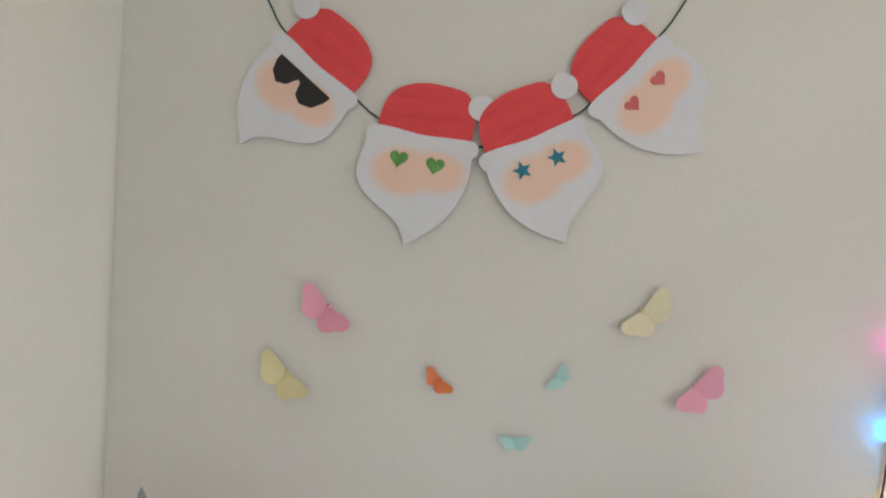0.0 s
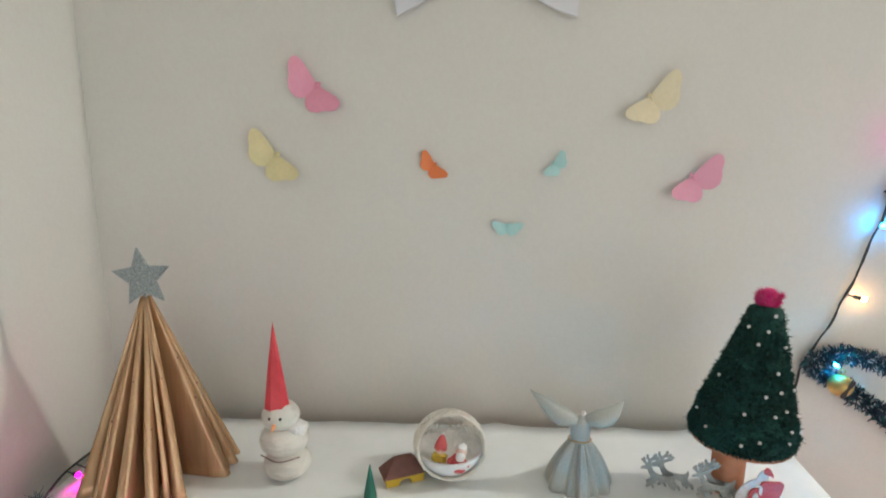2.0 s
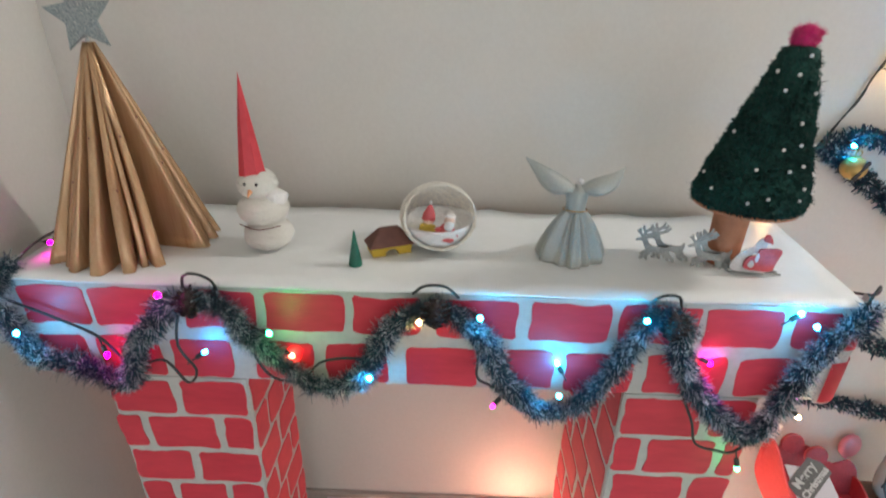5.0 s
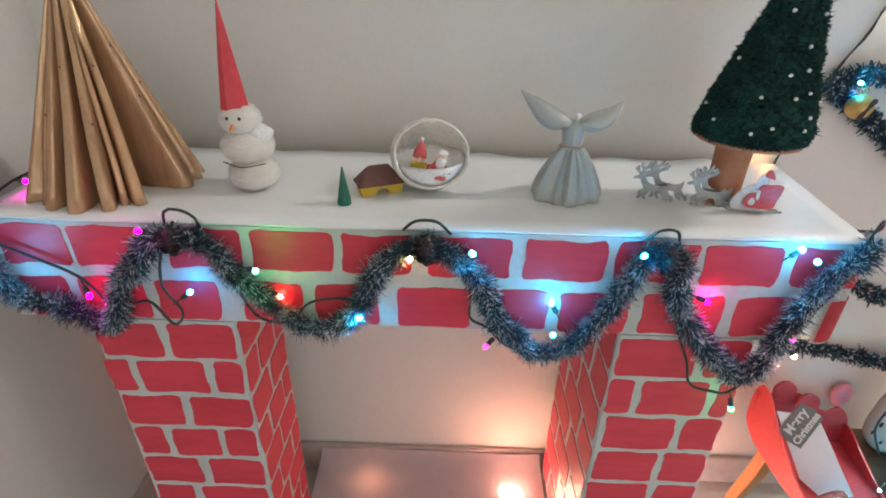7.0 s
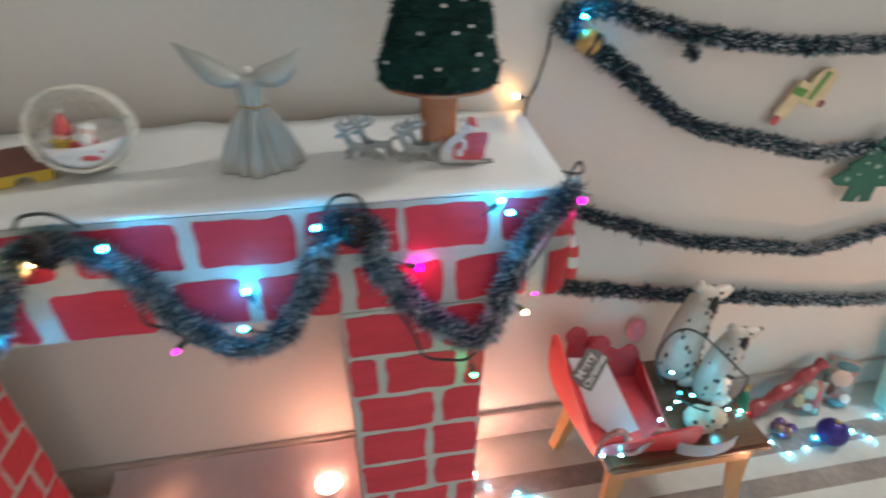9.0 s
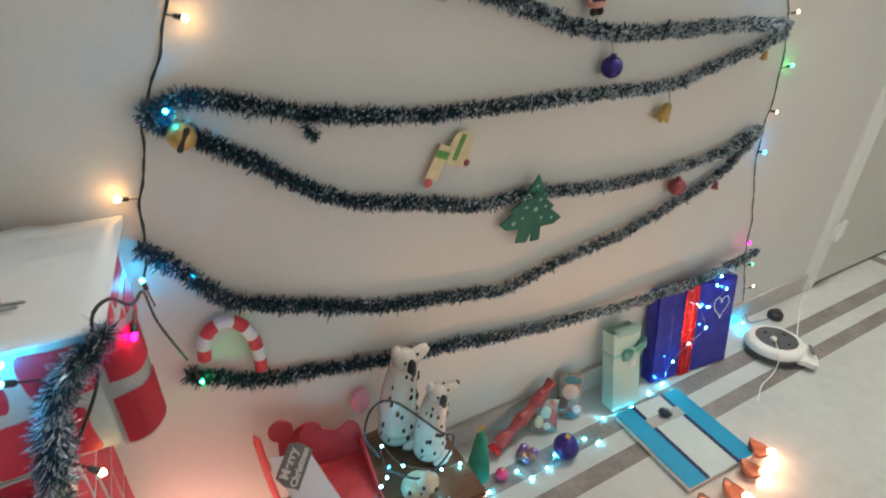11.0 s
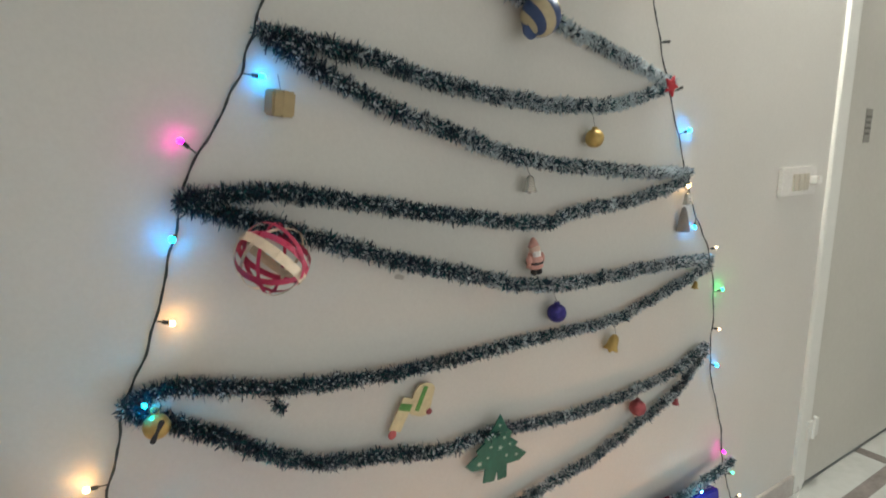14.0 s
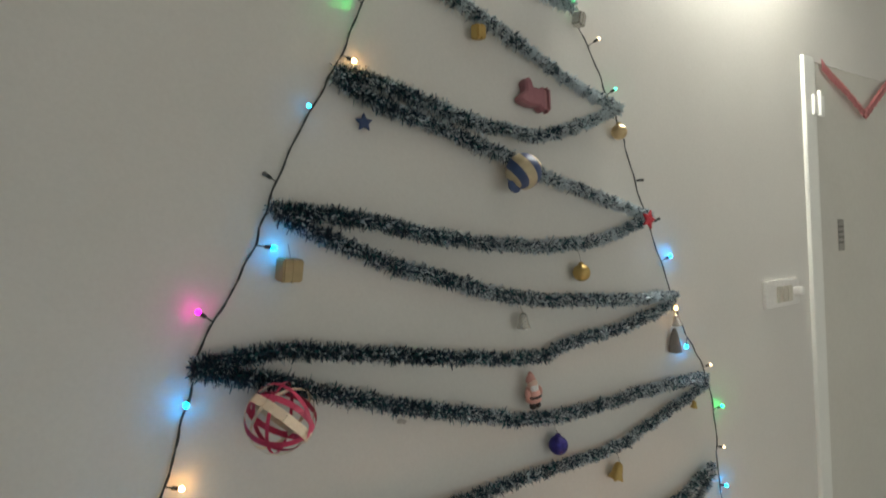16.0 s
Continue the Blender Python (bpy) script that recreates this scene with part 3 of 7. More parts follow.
        bm.faces.new([bm.verts.new(p + Vector(v) * e) for v in ((-1, 0, -0.6), (1, -0.4, -0.5), (0.2, 0, 1))])
    tagged(part("glitter_specks", bm, SPARK, t), kind="stuff")
    part("stick", tube([Vector((0, -0.003, 0.255)), Vector((0.002, -0.003, 0.30))], 0.0025, 8), SILVERCARD, t)


build_folded_tree()


def build_snowman():
    t = thing("snowman_ornament", "cream yarn-wrapped snowman with tall red paper hat", "ornament", at=(-0.276, 0.748, S))
    r = random.Random(2)
    tiers = (("bottom_ball", 0.002, 0.0, 0.0225, 0.0345, 0.0240), ("middle_ball", -0.001, 0.040, 0.061, 0.0355, 0.0240), ("head", -0.005, 0.076, 0.097, 0.0270, 0.0215))
    for name, cx, low, cz, R, hh in tiers:
        prof = [(R * math.sqrt(max(0.12, 1 - f * f)), cz + hh * f) for f in (-1, -0.9, -0.7, -0.4, 0, 0.4, 0.7, 0.9, 1)]
        bm = lathe(prof, 26, None, wobble=0.03, centre=(cx, -0.002, 0))
        # one strand wound up and down over the ball
        strand = []
        for j in range(26 * 18):
            a = 6.28319 * j / 26.4
            f = max(-0.95, min(0.95, 0.8 * math.sin(a * 0.117 + cz * 60) + 0.3 * math.sin(a + 0.05 * a)))
            rr = R * math.sqrt(1 - f * f)
            strand.append(Vector((cx + rr * math.cos(a), rr * math.sin(a) - 0.002, cz + hh * f)))
        tube(strand, 0.0007, 5, bm)
        for v in bm.verts:
            v.co += noise.noise_vector(v.co * 70) * 0.0008
        part(name, bm, SNOWYARN, t, smooth=True)
    bm = ball((0.020, -0.004, 0.078), 0.016, u=18, v=12, squash=(1.0, 1.0, 0.75))
    for v in bm.verts:
        v.co += noise.noise_vector(v.co * 70) * 0.004
    part("cotton_tuft", bm, COTTON, t, "tuft of white cotton at the neck", smooth=True)
    bm = bmesh.new()
    n = 7
    base = [bm.verts.new((-0.009 + 0.0185 * math.cos(6.28319 * k / n), -0.003 + 0.0185 * math.sin(6.28319 * k / n), 0.110)) for k in range(n)]
    mid = [bm.verts.new((-0.008 + 0.0105 * math.cos(6.28319 * k / n), -0.008 + 0.0105 * math.sin(6.28319 * k / n), 0.172)) for k in range(n)]
    tip = bm.verts.new((-0.006, -0.014, 0.246))
    for k in range(n):
        bm.faces.new((base[k], base[(k + 1) % n], mid[(k + 1) % n], mid[k]))
        bm.faces.new((mid[k], mid[(k + 1) % n], tip))
    bm.faces.new(base[::-1])
    part("hat", bm, REDPAPER, t, "tall red paper cone hat")
    for x in (-0.013, 0.003):
        part("eye", ball((x, -0.0268, 0.103), 0.0023, u=8, v=6), INK, t)
    bm = bmesh.new()
    bmesh.ops.create_cone(bm, segments=10, radius1=0.0042, radius2=0.001, depth=0.014, cap_ends=True, matrix=pose(-0.006, -0.032, 0.092, 112, 0, 0))
    part("nose", bm, ORANGE, t, "orange clay nose")
    part("scarf_thread", tube(spline([(-0.030, -0.022, 0.043), (0, -0.036, 0.041), (0.028, -0.024, 0.043)], 0.004), 0.0009, 5), BROWN, t)


build_snowman()

tree = part("cone_tree", lathe([(0.0090, 0), (0.0094, 0.001), (0.0090, 0.006), (0.0050, 0.028), (0.001, 0.051), (0.0003, 0.052)], 20), GREENPAPER, smooth=True)
tree.matrix_world = pose(-0.1405, 0.697, S)
tagged(tree, "small green paper cone tree on the mantel", "ornament")


def build_cottage():
    h = thing("toy_cottage", "tiny yellow cottage with a brown hipped roof", "ornament", at=(-0.100, 0.744, S), turn=(0, 0, 24))
    bm = bmesh.new()
    arch = [(-0.028, 0.0), (-0.010, 0.0), (-0.009, 0.005), (-0.005, 0.0085), (0, 0.0095), (0.005, 0.0085), (0.009, 0.005), (0.010, 0.0), (0.028, 0.0), (0.030, 0.016), (-0.030, 0.016)]
    part("cottage_wall", plate(arch, 0.030, m=Matrix.Translation((0, 0.015, 0))), YELLOW, h)
    low = [bm.verts.new(p) for p in ((-0.034, -0.019, 0.014), (0.034, -0.019, 0.014), (0.034, 0.019, 0.014), (-0.034, 0.019, 0.014))]
    top = [bm.verts.new(p) for p in ((-0.014, -0.004, 0.038), (0.014, -0.004, 0.038), (0.014, 0.004, 0.038), (-0.014, 0.004, 0.038))]
    for k in range(4):
        bm.faces.new((low[k], low[(k + 1) % 4], top[(k + 1) % 4], top[k]))
    bm.faces.new(low[::-1])
    bm.faces.new(top)
    bmesh.ops.bevel(bm, geom=bm.edges[:], offset=0.0012, segments=2, affect="EDGES")
    part("roof", bm, BROWN, h)


build_cottage()


def build_globe():
    """A hollow ball of stiffened thread, open to the front, with two tiny figures on cotton."""
    R = 0.0545
    g = thing("thread_globe", "hollow ball of cream thread with tiny winter figures inside", "ornament", at=(-0.031, 0.764, S + R * 0.89), turn=(0, 0, 6))
    g.scale = (1, 1, 0.89)
    r = random.Random(8)
    bm = bmesh.new()
    front = Vector((0.05, -0.92, 0.33)).normalized()
    strands = 0
    while strands < 84:
        ax = Vector((r.gauss(0, 1), r.gauss(0, 1), r.gauss(0, 1))).normalized()
        off = r.uniform(-0.85, 0.85)
        u = ax.orthogonal().normalized()
        v = ax.cross(u)
        run = []
        rr = math.sqrt(1 - off * off)
        for j in range(49):
            a = 6.28319 * j / 48
            p = (ax * off + (u * math.cos(a) + v * math.sin(a)) * rr)
            if p.dot(front) < 0.40:
                run.append(p * R * r.uniform(0.985, 1.005))
            else:
                if len(run) > 3:
                    tube(run, 0.00052, 4, bm)
                run = []
        if len(run) > 3:
            tube(run, 0.00052, 4, bm)
        strands += 1
    part("thread_shell", bm, THREADWHITE, g, "stiffened cream thread", smooth=True)
    u = front.orthogonal().normalized()
    v = front.cross(u)
    rim = [front * 0.40 * R + (u * math.cos(6.28319 * j / 40) + v * math.sin(6.28319 * j / 40)) * R * 0.916 for j in range(40)]
    bm = bmesh.new()
    for k in range(22):
        tube([p * (1 + r.uniform(-0.03, 0.03)) + Vector((r.uniform(-1, 1), r.uniform(-1, 1), r.uniform(-1, 1))) * 0.0012 + front * (0.0048 * math.sin(k + 2 * i / 40)) for i, p in enumerate(rim)], 0.0007, 4, bm, True)
    part("rim", bm, THREADWHITE, g, "bundle of cream threads", smooth=True)
    bm = bmesh.new()
    n = 20
    rings = []
    for i in range(11):
        th = radians(180 - 8.6 * i)
        rings.append([bm.verts.new((0.94 * R * math.sin(th) * math.cos(6.28319 * k / n), 0.94 * R * math.sin(th) * math.sin(6.28319 * k / n), 0.94 * R * math.cos(th) + 0.0016 * r.random())) for k in range(n)])
    cap = [[bm.verts.new((f * rings[-1][k].co.x, f * rings[-1][k].co.y, rings[-1][k].co.z - 0.026 * (1 - f) ** 0.6 + 0.002 * r.random())) for k in range(n)] for f in (0.86, 0.7, 0.35)]
    rings += cap
    for q, w in zip(rings[1:], rings[2:]):
        for k in range(n):
            bm.faces.new((q[k], q[(k + 1) % n], w[(k + 1) % n], w[k]))
    bm.faces.new(rings[-1])
    part("cotton_bed", bm, COTTON, g, "white cotton wool", smooth=True)
    return R


build_globe()

DOLLRED = plain("doll_red", (0.60, 0.10, 0.10), 0.5)
DOLLBLUE = plain("doll_blue", (0.04, 0.22, 0.42), 0.5)
DOLLYELLOW = plain("doll_yellow", (0.70, 0.52, 0.08), 0.5)
SKIN = plain("doll_cream", (0.72, 0.52, 0.42), 0.6)


def tiny_figure(kind, x, y, z, lean):
    bm = None
    if kind == "hooded":
        bm = lathe([(0.009, 0), (0.0105, 0.004), (0.009, 0.012), (0.006, 0.016)], 14, bm, 1)
        bm = ball((0, -0.002, 0.021), 0.0068, bm, 2, 12, 8)
        bm = lathe([(0.0085, 0.022), (0.0075, 0.028), (0.004, 0.037), (0.0006, 0.042)], 14, bm, 0)
        bm = ball((0, 0, 0.043), 0.0022, bm, 3, 8, 6)
        for k, c in enumerate((1, 0, 1)):
            bm = ball((-0.008 + 0.008 * k, -0.011, 0.005), 0.0034, bm, c, 8, 6)
    else:
        bm = lathe([(0.012, 0), (0.0125, 0.004), (0.010, 0.012), (0.006, 0.018)], 14, bm, 0)
        bm = ball((0, -0.002, 0.023), 0.0068, bm, 2, 12, 8)
        bm = ball((0, -0.006, 0.019), 0.006, bm, 3, 12, 8, (1, 0.7, 1.3))
        bm = ball((0, 0.001, 0.029), 0.0065, bm, 3, 12, 8, (1, 1, 0.6))
        bm = ball((-0.011, -0.004, 0.010), 0.0042, bm, 0, 8, 6)
        bm = ball((0.011, -0.004, 0.010), 0.0042, bm, 0, 8, 6)
    if kind == "hooded":
        for k in range(5):
            bm = ball((-0.0075 + 0.00375 * k, -0.0075, 0.0165), 0.0021, bm, 1, 8, 6)
        bm = ball((-0.0095, -0.0085, 0.0035), 0.0034, bm, 4, 8, 6)
    ob = part("miniature_figure", bm, [DOLLRED, DOLLYELLOW, SKIN, COTTON, DOLLBLUE], smooth=True)
    ob.matrix_world = pose(x, y, z, 0, lean, 5) @ Matrix.Scale(1.16, 4)
    return tagged(ob, "tiny painted figure sitting on cotton in the ball", "figurine", "figures inside the thread ball")


tiny_figure("hooded", -0.047, 0.744, S + 0.0265, 8)
tiny_figure("bearded", -0.020, 0.732, S + 0.0285, 14)


def build_angel():
    t = thing("ribbon_angel", "grey satin ribbon angel with pearl head and wings", "ornament", at=(0.160, 0.748, S), turn=(0, 0, -4))
    bm = bmesh.new()
    n = 150
    pleats = ((-2.15, 0.10, 0.10), (-1.78, 0.20, 0.085), (-1.50, 0.24, 0.08), (-1.22, 0.20, 0.09), (-0.80, 0.15, 0.10), (0.3, 0.12, 0.12), (1.5, 0.14, 0.12), (2.6, 0.12, 0.12))
    rings = []
    for f, R, z in ((0, 0.0485, 0), (0.04, 0.0500, 0.003), (0.16, 0.0480, 0.012), (0.32, 0.0430, 0.023), (0.48, 0.0370, 0.035), (0.64, 0.0302, 0.047), (0.78, 0.0240, 0.057), (0.90, 0.0182, 0.065), (1, 0.0130, 0.071)):
        ring = []
        for k in range(n):
            a = 6.28319 * k / n
            fold = math.sin(7 * a + 0.9 * math.sin(2 * a + 0.6)) + 0.45 * math.sin(12 * a + 1.0)
            front = 0.6 + 0.4 * max(0, math.cos(a + 1.45))
            w = 0.97 + (0.085 + 0.17 * f) * fold * front + 0.030 * math.sin(3 * a + 0.4) * (1 - f)
            for at, deep, broad in pleats:
                # narrow folds run from the waist and open out towards the hem
                away = (a - at + 3.14159) % 6.28319 - 3.14159
                w -= deep * (0.35 + 0.65 * math.sin(3.14159 * min(1, f * 0.85 + 0.12))) * math.exp(-(away / (broad * (1.5 - 0.6 * f))) ** 2)
            ring.append(bm.verts.new((R * w * math.cos(a) * 0.97, R * w * math.sin(a) * 0.90, z + 0.0015 * math.sin(5 * a) * (f < 0.1) * (f > 0))))
        rings.append(ring)
    for q, w in zip(rings, rings[1:]):
        for k in range(n):
            bm.faces.new((q[k], q[(k + 1) % n], w[(k + 1) % n], w[k]))
    bm.faces.new(rings[0][::-1])
    part("skirt", bm, SATIN, t, "gathered satin skirt", smooth=True)
    part("bodice", lathe([(0.0140, 0.069), (0.0134, 0.074), (0.0142, 0.084), (0.0150, 0.093), (0.0135, 0.102), (0.005, 0.107)], 20, wobble=0.03), SATIN, t, smooth=True)
    part("waist_cord", tube([Vector((0.0165 * math.cos(a), 0.0150 * math.sin(a), 0.0715 - 0.002 * math.sin(a))) for a in (6.28319 * k / 28 for k in range(28))], 0.0009, 6, None, True), GOLDTRIM, t, "thin copper-coloured cord")
    part("head", ball((0.003, -0.003, 0.1125), 0.0040, u=14, v=10), PEARL, t, "pearl bead", smooth=True)
    for s in (-1, 1):
        # each wing is a ribbon folded over: a front sheet and a longer back sheet that meet along the top
        tip = (s * (0.074 if s < 0 else 0.061), 0.006, 0.141 if s < 0 else 0.134)
        top = spline([(s * 0.003, -0.002, 0.106), (s * 0.018, -0.002, 0.117), (s * 0.044, 0.001, 0.130 if s < 0 else 0.126), tip], 0.003)
        low = spline([(s * 0.004, -0.008, 0.098), (s * 0.018, -0.016, 0.1005), (s * 0.034, -0.015, 0.0995), (s * 0.052, -0.006, 0.111), tip], 0.003)
        back = spline([(s * 0.004, 0.002, 0.096), (s * 0.018, 0.002, 0.0915), (s * 0.033, 0.003, 0.0920), (s * 0.051, 0.005, 0.105), tip], 0.003)
        m = 18
        pick = lambda ln, f: ln[min(len(ln) - 1, round(f * (len(ln) - 1)))]
        bm = bmesh.new()
        for low_edge, puff in ((low, -0.007), (back, 0.003)):
            rows = []
            for i in range(m + 1):
                f = i / m
                a, b = pick(top, f), pick(low_edge, f)
                row = []
                for j in range(6):
                    g = j / 5
                    crease = 0.0012 * math.sin(9 * g + 4 * f) * math.sin(3.14 * f)
                    row.append(bm.verts.new(a.lerp(b, g) + Vector((0, puff * math.sin(3.14 * g) * math.sin(3.14 * min(1, f + 0.08)) + crease, 0))))
                rows.append(row)
            for q, w in zip(rows, rows[1:]):
                for k in range(5):
                    bm.faces.new((q[k], q[k + 1], w[k + 1], w[k]))
        bmesh.ops.remove_doubles(bm, verts=bm.verts[:], dist=1e-5)
        bmesh.ops.solidify(bm, geom=bm.faces[:], thickness=0.0007)
        part("wing", bm, SATIN, t, "stiff satin wing", smooth=True)


build_angel()


def build_wool_tree():
    t = thing("wool_tree", "dark green wool cone tree with white beads and pink pompom", "ornament", at=(0.376, 0.747, S))
    part("trunk", lathe([(0.0215, 0), (0.022, 0.002), (0.0225, 0.05), (0.0245, 0.112)], 24), TERRA, t, "terracotta-coloured card trunk", smooth=True)
    lean = Matrix(((1, 0, 0.025, -0.005), (0, 1, -0.09, -0.030), (0, 0, 1, 0), (0, 0, 0, 1)))  # the cone leans towards the room

    def leaned(bm):
        bm.transform(Matrix.Translation((0, 0, 0.106)) @ lean @ Matrix.Translation((0, 0, -0.060)) @ Matrix.Diagonal((0.94, 0.94, 0.855, 1)))
        return bm
    part("base_disc", leaned(lathe([(0.062, 0.058), (0.067, 0.060), (0.068, 0.064), (0.065, 0.067)], 32)), TERRA, t, "brown card disc")
    prof = [(0.058, 0.062), (0.067, 0.066), (0.069, 0.080), (0.062, 0.112), (0.051, 0.152), (0.040, 0.195), (0.029, 0.240), (0.0215, 0.274), (0.018, 0.286), (0.010, 0.290)]
    part("wool_cone", leaned(lathe(prof, 30, wobble=0.02)), FELT, t, smooth=True)
    r = random.Random(4)

    def at_height(z):
        for (r0, z0), (r1, z1) in zip(prof, prof[1:]):
            if z0 <= z <= z1:
                return r0 + (r1 - r0) * (z - z0) / max(1e-6, z1 - z0)
        return prof[-1][0]
    verts, faces = [], []
    for k in range(11000):
        z = 0.063 + 0.232 * (1 - math.sqrt(r.random()))
        a = r.random() * 6.28319
        R = at_height(z)
        p = Vector((R * math.cos(a), R * math.sin(a), z))
        out = Vector((math.cos(a), math.sin(a), r.uniform(-0.9, 0.5))) + Vector((r.uniform(-.5, .5), r.uniform(-.5, .5), r.uniform(-.5, .5)))
        out.normalize()
        side = out.cross(Vector((r.uniform(-1, 1), r.uniform(-1, 1), r.uniform(-1, 1)))).normalized() * r.uniform(0.0011, 0.0024)
        ln = r.uniform(0.003, 0.0072) * (r.uniform(1.2, 1.7) if r.random() < 0.08 else 1) * (1 + 0.9 * noise.noise(p * 60))
        b = len(verts)
        verts += [tuple(p - side), tuple(p + side), tuple(p + out * ln)]
        faces.append((b, b + 1, b + 2))
    me = bpy.data.meshes.new("wool_cover")
    whole = Matrix.Translation((0, 0, 0.106)) @ lean @ Matrix.Translation((0, 0, -0.060)) @ Matrix.Diagonal((0.94, 0.94, 0.855, 1))
    me.from_pydata([tuple(whole @ Vector(v)) for v in verts], [], faces)
    me.materials.append(FELT)
    w = new("wool_cover", me)
    w.parent = t
    tagged(w, kind="stuff")
    seen_beads = ((-89, 0.279), (-154, 0.258), (-105, 0.256), (-122, 0.236), (-58, 0.233), (-80, 0.196), (-175, 0.174), (-98, 0.162), (-75, 0.168), (-121, 0.133), (-85, 0.134), (-67, 0.140), (175, 0.110), (-159, 0.095), (-118, 0.087), (-101, 0.096), (-61, 0.109), (-66, 0.093), (-40, 0.165), (-30, 0.095), (-38, 0.125), (-20, 0.190), (-5, 0.110), (10, 0.150), (150, 0.150), (140, 0.095))
    for az, z in seen_beads:
        R = at_height(z) + 0.0035
        part("bead", leaned(ball((R * math.cos(radians(az)), R * math.sin(radians(az)), z), 0.0025, u=8, v=6)), WHITEBEAD, t)
    bm = ball((0, 0, 0.299), 0.0150, u=20, v=12, squash=(0.88, 0.88, 1.12))
    for k in range(900):
        d = Vector((r.gauss(0, 1), r.gauss(0, 1), r.gauss(0, 1))).normalized()
        p = Vector((0, 0, 0.299)) + d * 0.0128
        s = d.orthogonal().normalized() * 0.0008
        bm.faces.new([bm.verts.new(q) for q in (p - s, p + s, p + d * r.uniform(0.003, 0.011 if d.z > 0.2 else 0.007))])
    part("pompom", leaned(bm), POM, t, "bright pink wool pompom")


build_wool_tree()


def build_sleigh_cutout():
    """Flat glitter card cut-outs: two deer in a row and a red sleigh, standing on a strip."""
    c = thing("sleigh_cutout", "silver glitter card deer pulling a red card sleigh", "ornament", at=(0.262, 0.742, S), turn=(0, 0, -9))
    c.scale = (1.1, 1.1, 1.1)
    def strip(bm, pts, w0, w1):
        """A tapering strip of card along a few points."""
        p = [Vector((x, 0, z)) for x, z in pts]
        left, right = [], []
        for k, q in enumerate(p):
            d = (p[min(k + 1, len(p) - 1)] - p[max(k - 1, 0)]).normalized()
            w = w0 + (w1 - w0) * k / (len(p) - 1)
            left.append((q.x - d.z * w, q.z + d.x * w))
            right.append((q.x + d.z * w, q.z - d.x * w))
        return plate(left + right[::-1], 0.0018, bm)

    def deer_card():
        body = [(0.002, 0.0285), (-0.0045, 0.0275), (-0.0050, 0.0300), (0.001, 0.0330), (0.005, 0.0350), (0.0085, 0.0335), (0.0105, 0.0275), (0.016, 0.0225), (0.028, 0.0205), (0.036, 0.0215), (0.0385, 0.0255), (0.0400, 0.0240), (0.0390, 0.0160), (0.034, 0.0110), (0.026, 0.0125), (0.018, 0.0120), (0.0115, 0.0130), (0.0070, 0.0190)]
        bm = plate(outline_of(body, 0.003), 0.002)
        for leg in (((0.012, 0.014), (0.005, 0.010), (0.006, 0.004), (0.003, 0.0025)), ((0.014, 0.013), (0.010, 0.006), (0.013, 0.001)), ((0.035, 0.015), (0.040, 0.008), (0.045, 0.005), (0.046, 0.001)), ((0.033, 0.013), (0.035, 0.006), (0.040, 0.002))):
            strip(bm, leg, 0.0032, 0.0015)
        for branch in (((0.004, 0.034), (0.006, 0.041), (0.011, 0.046), (0.012, 0.051)), ((0.006, 0.040), (0.002, 0.045), (0.002, 0.049)), ((0.009, 0.044), (0.014, 0.044), (0.017, 0.047)), ((0.003, 0.034), (-0.001, 0.039), (-0.002, 0.045)), ((-0.0005, 0.039), (-0.005, 0.042)), ((0.007, 0.035), (0.012, 0.038), (0.018, 0.040)), ((0.014, 0.039), (0.020, 0.044))):
            strip(bm, branch, 0.0020, 0.0013)
        return bm
    for x, y, k in ((-0.006, 0.0, 0.98), (0.010, 0.007, 1.02), (0.056, -0.006, 0.98), (0.066, 0.002, 1.0)):
        bm = deer_card()
        bm.transform(Matrix.Translation((x, y, 0)) @ Matrix.Diagonal((k, 1, k, 1)))
        part("deer", bm, SILVERCARD, c, "silver glitter card deer")
    part("base_strip", plate([(0.088, 0.0), (0.164, 0.0), (0.162, 0.0022), (0.12, 0.0034), (0.09, 0.0020)], 0.002, m=Matrix.Translation((0, 0.001, 0))), SILVERCARD, c)
    glitter_red = ramp_material("red_glitter_card_sleigh", (0.42, 0.03, 0.045), (0.66, 0.10, 0.11), 0.4, 0.1, scale=90, fine=400, bump=0.3)
    frost = ramp_material("white_glitter_card", (0.50, 0.51, 0.51), (0.76, 0.76, 0.76), 0.5, 0.1, scale=120, fine=420, bump=0.4)
    rim = [(0.103, 0.010), (0.106, 0.003), (0.116, 0.001), (0.140, 0.001), (0.146, 0.004), (0.146, 0.009), (0.128, 0.009), (0.122, 0.014), (0.124, 0.024), (0.128, 0.032), (0.124, 0.036), (0.116, 0.030), (0.108, 0.022)]
    part("sleigh_edge", plate(outline_of(rim, 0.004), 0.002, m=Matrix.Translation((0, -0.0095, 0.001))), frost, c, "white glitter card edge")
    body = [(0.117, 0.012), (0.120, 0.008), (0.130, 0.007), (0.149, 0.008), (0.152, 0.018), (0.155, 0.036), (0.142, 0.037), (0.131, 0.035), (0.129, 0.027), (0.122, 0.025), (0.118, 0.020)]
    part("sleigh", plate(outline_of(body, 0.003), 0.003, m=Matrix.Translation((0, -0.012, 0))), glitter_red, c, "red glitter card sleigh")
    for pts in ([(0.121, 0.013), (0.126, 0.011), (0.128, 0.016), (0.125, 0.021), (0.122, 0.018)], [(0.128, 0.020), (0.131, 0.019), (0.131, 0.029), (0.128, 0.031)]):
        part("scroll", plate(outline_of(pts, 0.003), 0.001, m=Matrix.Translation((0, -0.0152, 0))), frost, c)
